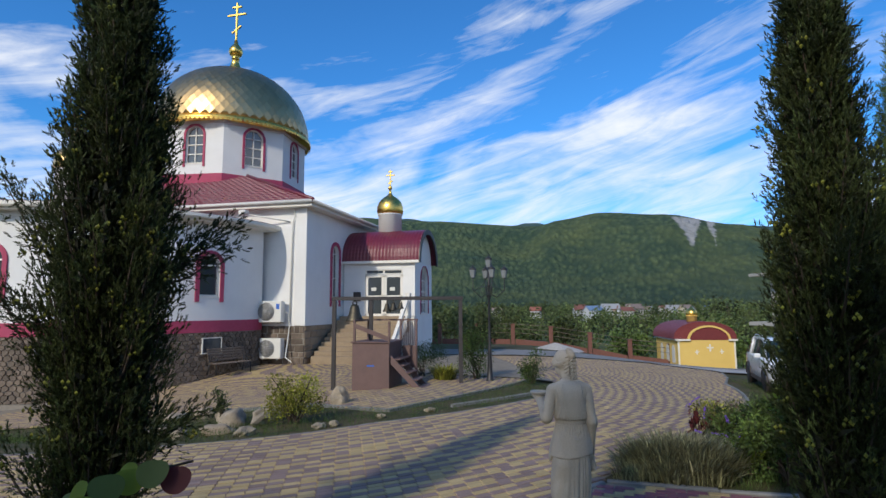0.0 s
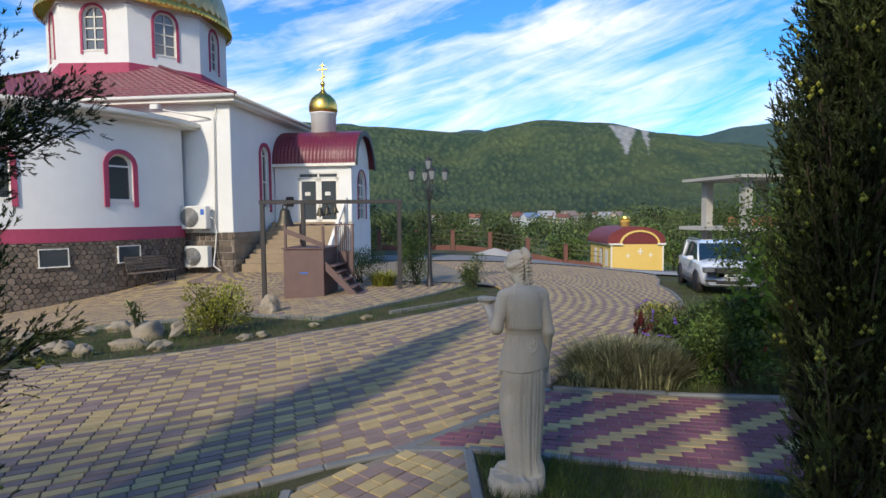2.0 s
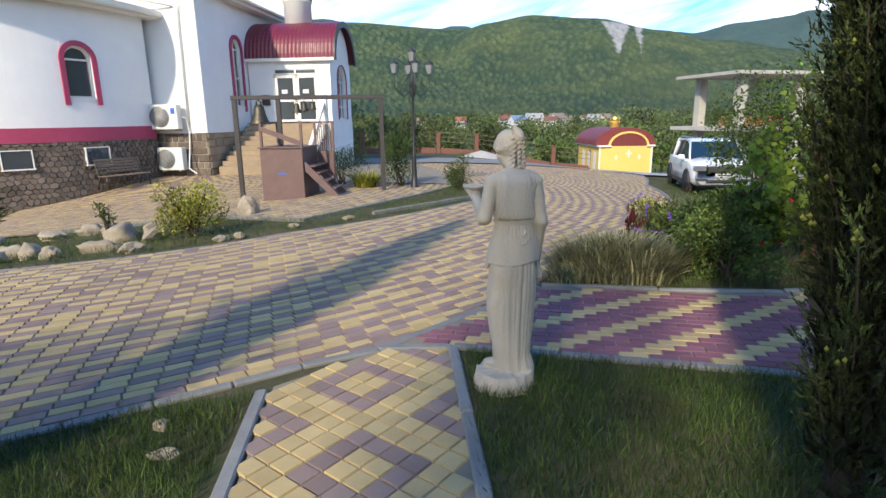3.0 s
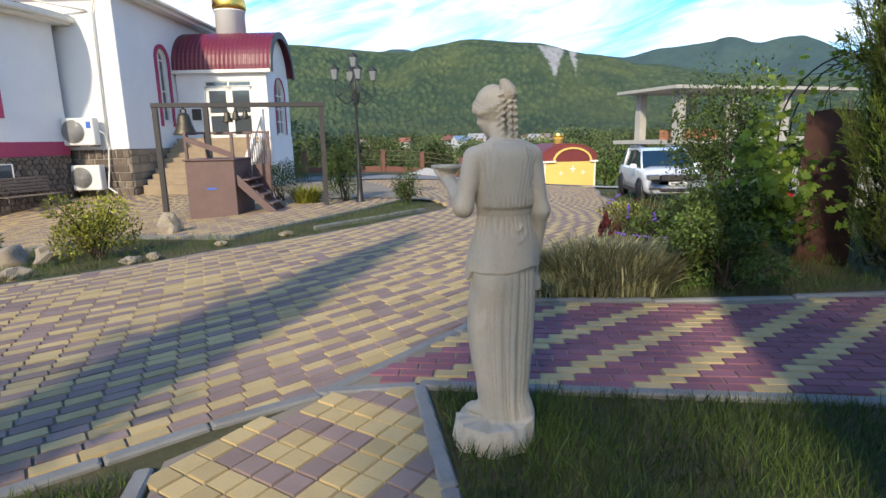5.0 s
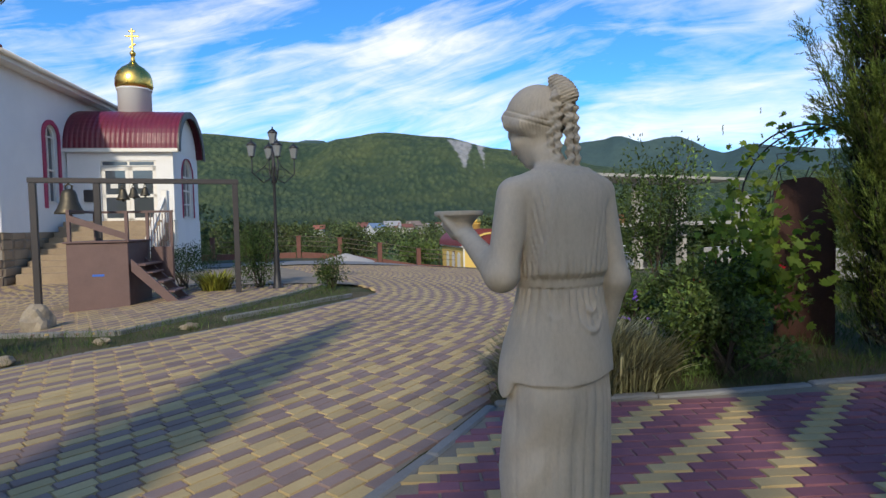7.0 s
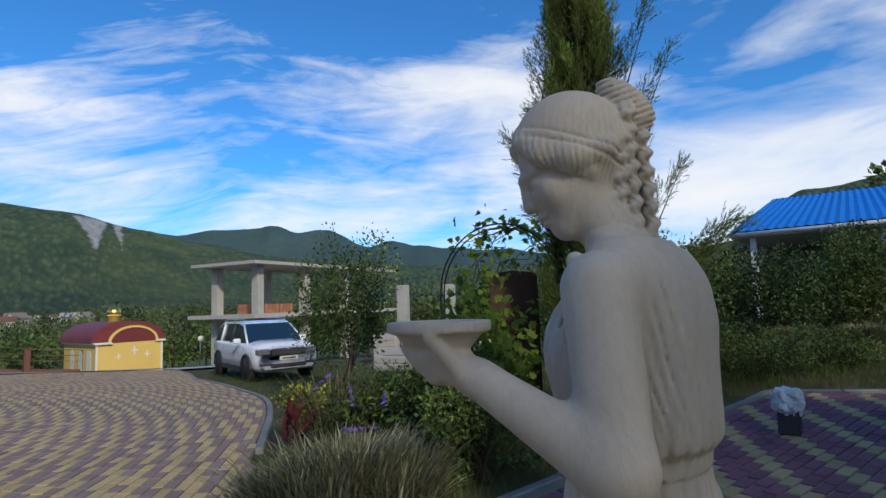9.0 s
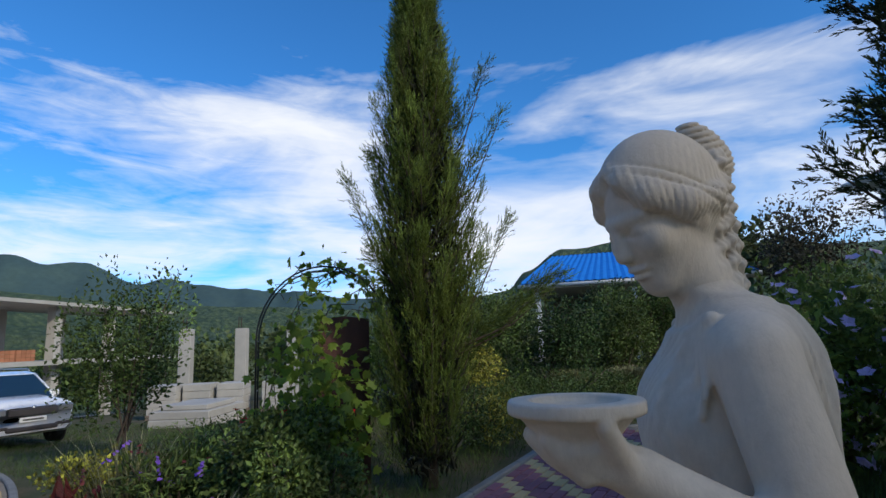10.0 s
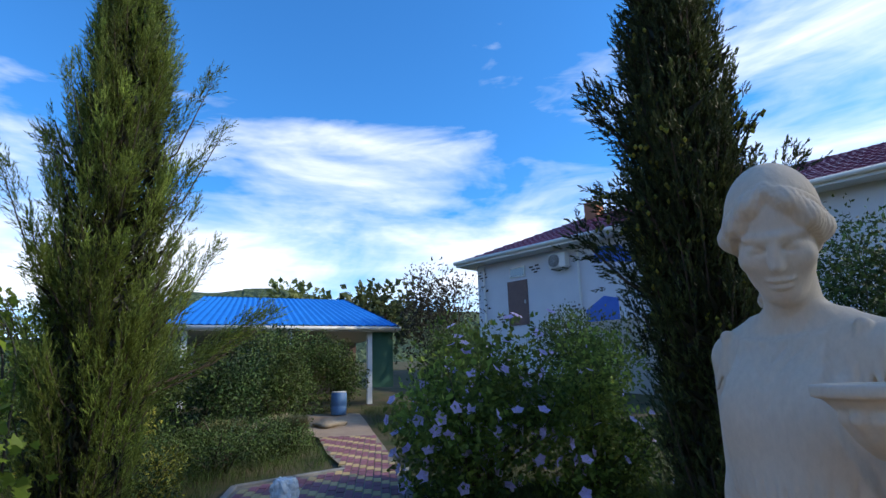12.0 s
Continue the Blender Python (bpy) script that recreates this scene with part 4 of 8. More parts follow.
def ball(c, r, turn=None):
    """An ellipsoid."""
    x, y, z = GX - c[0], GY - c[1], GZ - c[2]
    if turn is not None:
        t = np.array(turn.to_3x3().transposed())
        x, y, z = (t[i, 0] * x + t[i, 1] * y + t[i, 2] * z for i in range(3))
    q = np.sqrt((x / r[0]) ** 2 + (y / r[1]) ** 2 + (z / r[2]) ** 2)
    return (q - 1) * min(r)


def limb(a, b, ra, rb):
    """A capsule that tapers."""
    a, b = np.array(a), np.array(b)
    d = b - a
    t = np.clip(((GX - a[0]) * d[0] + (GY - a[1]) * d[1] + (GZ - a[2]) * d[2]) / (d @ d), 0, 1)
    return np.sqrt((GX - a[0] - t * d[0]) ** 2 + (GY - a[1] - t * d[1]) ** 2 + (GZ - a[2] - t * d[2]) ** 2) - (ra + (rb - ra) * t)


def tube_of_rings(rings):
    """A body through rings (height, centre x, centre y, half width, half depth)."""
    zs = np.array([r[0] for r in rings])
    cxs, cys, ws, ds = (np.interp(gxs[2], zs, [r[k] for r in rings]).astype(np.float32) for k in (1, 2, 3, 4))
    soft = np.ones(9) / 9
    cxs, cys, ws, ds = (np.convolve(np.pad(v, 4, mode="edge"), soft, "valid").astype(np.float32) for v in (cxs, cys, ws, ds))
    x, y = (GX - cxs) / ws, (GY - cys) / ds
    q = np.sqrt(x * x + y * y)
    ang_ = np.arctan2(y, x)
    return np.maximum((q - 1) * np.minimum(ws, ds), np.maximum(zs[0] - GZ, GZ - zs[-1])), ang_


# robe: skirt with long folds, overfold to the hips, bloused bodice
def ridge_wave(v):
    """Rounded ridges parted by sharp creases, from -1 to 1."""
    return 1.0 - 2.0 * (1.0 - np.abs(np.sin(v))) ** 1.6 - 0.35


skirt, ang_ = tube_of_rings([(0.10, 0.0, 0.012, 0.122, 0.115), (0.2, -0.008, 0.012, 0.121, 0.114), (0.45, -0.012, 0.012, 0.143, 0.122), (0.62, -0.012, 0.012, 0.154, 0.128), (0.8, -0.008, 0.010, 0.152, 0.128), (0.95, -0.004, 0.010, 0.143, 0.114), (1.1, 0, 0.008, 0.12, 0.094)])
drop = np.clip((1.0 - GZ) / 0.35, 0, 1)
right_side = np.clip(0.40 + 0.75 * np.cos(ang_ + 0.55), 0.14, 1.0)
folds = ridge_wave(ang_ * 7.5 + 0.5 * np.sin(GZ * 2.7) + 0.5 * np.sin(ang_ * 2 + 0.4)) * 0.62 + ridge_wave(ang_ * 13 + 0.8 * np.sin(GZ * 2.0 + 1) + 0.9) * 0.38
skirt = skirt - drop * 0.0115 * folds * right_side
# slanting pulls over the bent leg
pull = np.sin((GZ * 0.8 - GX * 1.9) * 46 + 1.5 * np.sin(GZ * 9)) * np.clip((0.62 - np.abs(GZ - 0.42)) / 0.5, 0, 1) * np.clip(-GX * 9 - 0.4, 0, 1)
skirt = skirt - 0.0035 * pull
tunic, ang_ = tube_of_rings([(0.83, -0.004, 0.010, 0.172, 0.138), (0.93, -0.003, 0.010, 0.163, 0.130), (1.0, -0.002, 0.010, 0.152, 0.120), (1.07, 0, 0.010, 0.135, 0.106), (1.13, 0, 0.008, 0.124, 0.097), (1.145, 0, 0.008, 0.122, 0.095)])
pleats = ridge_wave(ang_ * 15 + 1.1 * np.sin(ang_ * 4)) * np.clip((GZ - 0.985) / 0.09, 0, 1) * np.clip((1.135 - GZ) / 0.02, 0, 1)
sway = np.sin(ang_ * 6 + 5.0 * (GZ - 0.9) + 1.2 * np.sin(ang_ * 3)) * np.clip((1.10 - GZ) / 0.15, 0, 1)
tunic = tunic - 0.0042 * pleats + 0.0035 * sway
# looped folds hanging from the belt behind
for lx, lz, hw, am in ((0.028, 1.052, 0.036, 0.0085), (0.026, 1.000, 0.058, 0.0058), (-0.075, 1.035, 0.040, 0.0035)):
    u_ = (GX - lx) / hw
    tunic = tunic - am * np.exp(-((GZ - (lz + 0.055 * u_ * u_)) / 0.0095) ** 2) * np.clip(1.35 - np.abs(u_), 0, 1) * (GY < 0.03)
hem_wave = 0.005 * np.sin(ang_ * 5) + 0.003 * np.clip(GX / 0.16, -1, 1)
tunic = np.maximum(tunic, (0.868 + hem_wave) - GZ)
body = melt(skirt, tunic, 0.005)
# rounded hip behind under the overfold
body = melt(body, ball((-0.062, -0.062, 0.80), (0.072, 0.055, 0.09)), 0.05)
belt, _ = tube_of_rings([(1.122, 0, 0.008, 0.130, 0.103), (1.132, 0, 0.008, 0.133, 0.105), (1.144, 0, 0.008, 0.130, 0.103)])
body = melt(body, belt, 0.004)
bodice, ang_ = tube_of_rings([(1.138, -0.003, 0.008, 0.122, 0.098), (1.16, -0.003, 0.004, 0.133, 0.107), (1.20, -0.004, 0.002, 0.134, 0.108), (1.27, -0.004, -0.002, 0.132, 0.104), (1.33, -0.004, -0.010, 0.133, 0.100), (1.39, -0.003, -0.015, 0.131, 0.086), (1.43, 0, -0.014, 0.115, 0.066), (1.452, 0, -0.010, 0.07, 0.050)])
lift_ = np.clip((GZ - 1.15) / 0.27, 0, 1)
behind = (ang_ + 2.0 * math.pi) % (2.0 * math.pi) - 1.5 * math.pi
span = 0.13 * behind
fan = span / (0.62 + 0.62 * lift_)
long_folds = ridge_wave(fan * 150 + 0.7 * np.sin(GZ * 7 + span * 10)) * 0.7 + ridge_wave(fan * 235 + 0.5 * np.sin(GZ * 9)) * 0.3
side_gain = np.clip(0.06 + 11.0 * (np.abs(span + 0.015) - 0.025), 0.06, 1.0)
gather = ridge_wave(ang_ * 19 + 1.5 * np.sin(ang_ * 4)) * np.clip((1.225 - GZ) / 0.07, 0, 1) + 0.95 * long_folds * side_gain * np.clip((GZ - 1.15) / 0.06, 0, 1) * np.clip((1.435 - GZ) / 0.06, 0, 1) * np.clip(0.75 - GY * 7, 0.22, 1) * np.clip((1.25 - np.abs(behind)) / 0.2, 0.12, 1)
bodice = bodice - 0.0042 * gather
# folds slanting from the shoulder clasps to the breast in front
front = np.clip((GY - 0.02) / 0.03, 0, 1) * np.clip((GZ - 1.24) / 0.06, 0, 1)
bodice = bodice - 0.0028 * front * ridge_wave((np.abs(GX) * 1.0 + (1.44 - GZ) * 0.75) * 118) * np.clip(1.2 - np.abs(GX) * 6, 0.2, 1)
body = melt(body, bodice, 0.006)
for sx in (-0.062, 0.060):
    body = melt(body, ball((sx, 0.074, 1.292), (0.048, 0.036, 0.053)), 0.05)
# a hanging corner of the overfold at her left hip
body = melt(body, ball((-0.160, 0.03, 0.90), (0.016, 0.05, 0.10), Matrix.Rotation(radians(12), 3, "Y")), 0.012)
body = melt(body, ball((-0.152, 0.04, 0.66), (0.012, 0.03, 0.12)), 0.012)
# bent knee under the robe
body = melt(body, ball((-0.075, 0.095, 0.52), (0.06, 0.075, 0.17)), 0.08)
# neck, shoulders, arms
body = melt(body, limb((0, -0.006, 1.40), (-0.022, 0.040, 1.502), 0.050, 0.041), 0.03)
body = melt(body, limb((-0.05, 0.000, 1.408), (-0.136, 0.012, 1.385), 0.044, 0.047), 0.040)
body = melt(body, limb((0.05, -0.004, 1.410), (0.126, -0.006, 1.388), 0.045, 0.045), 0.040)
cloth = np.clip((np.interp(GZ, [1.14, 1.20, 1.28, 1.36, 1.44], [0.126, 0.112, 0.095, 0.084, 0.076]) - np.abs(GX + 0.004)) / 0.005, 0, 1) * np.clip((1.440 - 0.30 * np.clip(GY, -0.02, 0.2) - 0.10 * np.clip(0.05 - np.abs(GX), 0, 0.05) - GZ) / 0.005, 0, 1) * np.clip((GZ - 1.145) / 0.015, 0, 1)
body = body - 0.0085 * cloth
armL = melt(limb((-0.146, 0.010, 1.380), (-0.205, -0.022, 1.165), 0.050, 0.043), limb((-0.208, -0.018, 1.158), (-0.224, 0.155, 1.262), 0.043, 0.027), 0.028)
body = melt(body, armL, 0.009)
armR = melt(limb((0.126, -0.008, 1.382), (0.162, -0.034, 1.13), 0.047, 0.039), limb((0.162, -0.034, 1.13), (0.174, 0.05, 0.90), 0.039, 0.025), 0.03)
body = melt(body, armR, 0.008)
# lowered hand with bent fingers, and the small jug hanging in them
body = melt(body, ball((0.180, 0.078, 0.868), (0.022, 0.034, 0.045)), 0.015)
for k in range(4):
    body = melt(body, limb((0.192, 0.060 + 0.016 * k, 0.862), (0.180, 0.060 + 0.015 * k, 0.812), 0.0095, 0.008), 0.006)
jug, _ = tube_of_rings([(0.715, 0.184, 0.080, 0.030, 0.030), (0.73, 0.184, 0.080, 0.034, 0.034), (0.78, 0.182, 0.080, 0.029, 0.029), (0.815, 0.181, 0.080, 0.020, 0.020), (0.83, 0.181, 0.080, 0.027, 0.027)])
body = melt(body, jug, 0.008)
# shoulder clasps with gathered cloth
for cx_, cy_ in ((-0.126, 0.046), (0.112, 0.036)):
    body = melt(body, ball((cx_, cy_, 1.426), (0.012, 0.012, 0.011)), 0.004)
    for dx_, dz_ in ((-0.02, -0.09), (0.0, -0.11), (0.03, -0.10)):
        body = melt(body, limb((cx_, cy_, 1.420), (cx_ + dx_ * (1 if cx_ < 0 else -1), cy_ + 0.022, 1.42 + dz_), 0.0075, 0.004), 0.008)
# palm, thumb and fingers under the bowl
body = melt(body, ball((-0.222, 0.205, 1.278), (0.038, 0.060, 0.024), Matrix.Rotation(radians(14), 3, "X")), 0.02)
for fx, fy in ((-0.256, 0.250), (-0.238, 0.266), (-0.216, 0.270), (-0.197, 0.258)):
    body = melt(body, limb((-0.222 + (fx + 0.222) * 0.6, 0.215, 1.266), (fx, fy, 1.304), 0.0125, 0.010), 0.006)
body = melt(body, limb((-0.248, 0.17, 1.274), (-0.284, 0.194, 1.322), 0.013, 0.010), 0.008)
bc = (-0.223, 0.220)
body = melt(body, ball((-0.228, 0.214, 1.296), (0.042, 0.042, 0.022)), 0.01)
rad = np.sqrt((GX - bc[0]) ** 2 + (GY - bc[1]) ** 2)
bowl_out = np.maximum(rad - (0.030 + 0.036 * np.clip((GZ - 1.292) / 0.038, 0, 1.0) ** 0.8), np.maximum(1.288 - GZ, GZ - 1.334))
rim_ = np.maximum(np.abs(rad - 0.0625) - 0.0125, np.abs(GZ - 1.335) - 0.008)
hollow = np.sqrt(rad ** 2 + ((GZ - 1.355) * 1.5) ** 2) - 0.054
body = melt(body, melt(np.maximum(bowl_out, -hollow), rim_, 0.006), 0.004)

# head, turned to her left and bowed
HC, HS_ = Vector((-0.034, 0.074, 1.592)), 0.935
HT = Matrix.Rotation(radians(29), 3, "Z") @ Matrix.Rotation(radians(-28), 3, "X")


def on_head(x, y, z):
    return HC + HT @ Vector((x, y, z))


full_grid, FINE = (GX, GY, GZ), 0.0027
LO_H = np.array((-0.215, -0.15, 1.40))
fine_grid = np.meshgrid(*[np.arange(a, b, FINE, dtype=np.float32) for a, b in zip(LO_H, (0.145, 0.225, 1.77))], indexing="ij")
GX, GY, GZ = fine_grid
neck = np.maximum(limb((0, -0.006, 1.40), (-0.022, 0.040, 1.502), 0.051, 0.042), 1.435 - GZ)
GX, GY, GZ = (HC[k] + (g - HC[k]) / HS_ for k, g in enumerate(fine_grid))
head = ball(HC, (0.061, 0.090, 0.100), HT)
head = melt(head, ball(on_head(0, 0.038, -0.050), (0.049, 0.052, 0.070), HT), 0.03)
head = melt(head, ball(on_head(0, 0.068, -0.095), (0.023, 0.021, 0.020), HT), 0.022)
head = melt(head, limb(on_head(0, 0.089, 0.012), on_head(0, 0.104, -0.033), 0.0085, 0.0118), 0.010)
for sx in (-1, 1):
    head = melt(head, limb(on_head(0.010 * sx, 0.090, 0.014), on_head(0.042 * sx, 0.070, 0.012), 0.0055, 0.005), 0.012)
    head = melt(head, ball(on_head(0.037 * sx, 0.066, -0.030), (0.02, 0.018, 0.018), HT), 0.02)
    head = np.maximum(head, -melt(ball(on_head(0.026 * sx, 0.094, -0.006), (0.016, 0.012, 0.0085), HT), ball(on_head(0.028 * sx, 0.094, -0.008), (0.013, 0.012, 0.007), HT), 0.005))
    head = melt(head, ball(on_head(0.026 * sx, 0.0775, -0.007), (0.014, 0.010, 0.0080), HT), 0.005)
    head = melt(head, limb(on_head(0.013 * sx, 0.0860, -0.001), on_head(0.040 * sx, 0.0735, -0.003), 0.0032, 0.0028), 0.002)
    head = melt(head, ball(on_head(0.061 * sx, -0.004, -0.022), (0.010, 0.016, 0.026), HT), 0.01)
head = melt(head, ball(on_head(0, 0.092, -0.060), (0.020, 0.011, 0.0058), HT), 0.004)
head = melt(head, ball(on_head(0, 0.090, -0.073), (0.016, 0.011, 0.0066), HT), 0.004)
# hair drawn back in waves under a band, and a knot with hanging ringlets
x, y, z = GX - HC[0], GY - HC[1], GZ - HC[2]
tt = np.array(HT.transposed())
hx, hy, hz = (tt[i, 0] * x + tt[i, 1] * y + tt[i, 2] * z for i in range(3))
cap_ = ball(on_head(0, -0.012, 0.022), (0.077, 0.1015, 0.1005), HT)
part_line = hy * 0.9 - hz * 0.62
ax_ = np.abs(hx)
# combed strands round the ribbon's axis: down to the hairline in front, over the crown behind
tilt_ = hy * 0.74 - hz * 0.67
round_ = np.arctan2(ax_, hy * 0.67 + hz * 0.74)
strands = ridge_wave(round_ * 24 - tilt_ * 140 + 0.35 * np.sin(tilt_ * 90)) + 0.45 * ridge_wave(round_ * 41 - tilt_ * 190 + 0.8)
crown_strands = ridge_wave(round_ * 21 - tilt_ * 60 + 0.3 * np.sin(tilt_ * 70)) * np.clip(round_ * 1.4 - 0.5, 0.15, 1)
cap_ = cap_ - 0.0006 * crown_strands * (tilt_ < -0.008)
front_mass = np.maximum(np.maximum(ball(on_head(0, -0.010, 0.018), (0.078, 0.095, 0.097), HT), -0.012 - tilt_), part_line - 0.55 * ax_)
cap_ = np.maximum(cap_, part_line - 0.55 * ax_)
roll_ = None
for sx in (-1, 1):
    pts_ = [(0.004 * sx, 0.049, 0.086), (0.027 * sx, 0.060, 0.066), (0.051 * sx, 0.051, 0.032), (0.069 * sx, 0.014, 0.000), (0.062 * sx, -0.040, -0.012), (0.034 * sx, -0.088, -0.006)]
    rr_ = (0.0105, 0.0155, 0.0190, 0.0185, 0.0170, 0.013)
    for p, q, r0_, r1_ in zip(pts_, pts_[1:], rr_, rr_[1:]):
        seg = limb(on_head(*p), on_head(*q), r0_, r1_)
        roll_ = seg if roll_ is None else melt(roll_, seg, 0.016)
hair = melt(cap_, melt(roll_, front_mass, 0.022) - 0.0011 * strands, 0.006)
# the ribbon from above the brow to the knot
band_ = np.maximum(np.abs(tilt_ + 0.014) - 0.0055, ball(on_head(0, -0.012, 0.022), (0.0800, 0.1040, 0.1035), HT))
groove = np.exp(-((np.abs(tilt_ + 0.014) - 0.0075) / 0.0028) ** 2)
hair = melt(hair + 0.0032 * groove * np.clip(round_ * 1.2 - 0.25, 0.2, 1), band_, 0.002)
# the knot high at the back
knot = melt(ball(on_head(0.0, -0.134, 0.044), (0.031, 0.029, 0.060), HT @ Matrix.Rotation(radians(-19), 3, "X")), ball(on_head(0, -0.118, 0.02), (0.034, 0.030, 0.04), HT), 0.016)
knot = knot - 0.0020 * ridge_wave((hz - 0.25 * hx - 0.2 * hy) * 300 + 0.5 * np.sin(hx * 60))
hair = melt(hair, knot, 0.006)


def ringlet(top_, low_, coil, thick, pitch, phase):
    """A corkscrew curl hanging from one point to another, thinning to its tip."""
    a0_, d0_ = np.array(top_), np.array(low_) - np.array(top_)
    long_ = float(np.linalg.norm(d0_))
    e1 = np.cross(d0_ / long_, (0.0, 1.0, 0.2))
    e1 /= np.linalg.norm(e1)
    e2 = np.cross(d0_ / long_, e1)
    rel = (GX - a0_[0], GY - a0_[1], GZ - a0_[2])
    t_ = sum(r_ * c_ for r_, c_ in zip(rel, d0_)) / long_ ** 2
    tc_ = np.clip(t_, 0, 1)
    turn_ = tc_ * long_ / pitch * 2 * math.pi + phase
    size_ = 1.05 - 0.40 * tc_
    du = sum(r_ * c_ for r_, c_ in zip(rel, e1)) - coil * np.cos(turn_) * size_
    dv = sum(r_ * c_ for r_, c_ in zip(rel, e2)) - coil * np.sin(turn_) * size_
    dw = (t_ - tc_) * long_
    groove_ = 0.0011 * np.sin(np.arctan2(dv, du) * 5 + turn_ * 1.5)
    return (np.sqrt(du * du + dv * dv + dw * dw) - thick * size_) * 0.8 + groove_


for sx, sy, zt, xl, yl, zl, ph in ((-0.030, -0.112, 0.028, 0.018, -0.098, -0.128, 0.4), (-0.008, -0.142, 0.030, 0.050, -0.118, -0.168, 2.4), (0.020, -0.140, 0.020, 0.082, -0.106, -0.150, 4.1), (0.036, -0.115, 0.012, 0.092, -0.080, -0.118, 1.2), (-0.034, -0.090, 0.000, 0.004, -0.074, -0.098, 5.0)):
    hair = melt(hair, ringlet(on_head(sx, sy, zt), Vector((HC.x + xl, HC.y + yl, HC.z + zl)), 0.0046, 0.0155, 0.031, ph), 0.003)
head = melt(head, hair, 0.004)
GX, GY, GZ = fine_grid
head = melt(head * HS_, neck, 0.014)
GX, GY, GZ = full_grid
# feet and the rough round plinth
body = melt(body, ball((-0.10, 0.02, 0.135), (0.045, 0.10, 0.034), Matrix.Rotation(radians(62), 3, "Z")), 0.02)
body = melt(body, limb((-0.07, 0.0, 0.16), (-0.06, 0.0, 0.34), 0.045, 0.07), 0.03)
plinth, pa = tube_of_rings([(-0.03, -0.06, 0.0, 0.205, 0.19), (0.05, -0.06, 0.0, 0.20, 0.185), (0.10, -0.055, 0.0, 0.185, 0.17)])
plinth = plinth + 0.006 * np.sin(pa * 7 + GZ * 30) + 0.004 * np.sin(pa * 15 + 1)
body = melt(body, plinth, 0.02)
body = melt(body, ball((0.07, -0.02, 0.10), (0.075, 0.08, 0.11)), 0.03)
sv, sf = skin(body.astype(np.float64), LO, CELL)
hv, hf = skin(head.astype(np.float64), LO_H, FINE)
sv, sf = np.concatenate([sv, hv]), np.concatenate([sf, hf + len(sv)])
me = bpy.data.meshes.new("statue")
me.from_pydata(sv.tolist(), [], sf.tolist())
me.polygons.foreach_set("use_smooth", np.ones(len(sf), bool))
me.materials.append(M["statue"])
me.update()
statue = tagged(new("statue", me), "weathered white cast-stone statue in a long robe holding a bowl", "statue")
statue.matrix_basis = pose(0.985, 4.445, 0.0, 0, 0, 6) @ Matrix.Diagonal((1.02, 1.02, 1.012, 1))

# plants
def unit(v):
    return v / np.maximum(np.linalg.norm(v, axis=-1, keepdims=True), 1e-9)


def leaf_quads(c, d, length, width, rs_):
    """Pointed leaves: base, widest part, tip; c and d of shape (n, 3)."""
    n = len(c)
    s = unit(np.cross(d, rs_.randn(n, 3)))
    L, W = np.reshape(length, (-1, 1)) * np.ones((n, 1)), np.reshape(width, (-1, 1)) * np.ones((n, 1))
    up = np.cross(s, d) * (L * 0.12)
    return np.stack([c, c + d * L * 0.45 + s * W / 2 + up, c + d * L, c + d * L * 0.45 - s * W / 2 + up], 1)


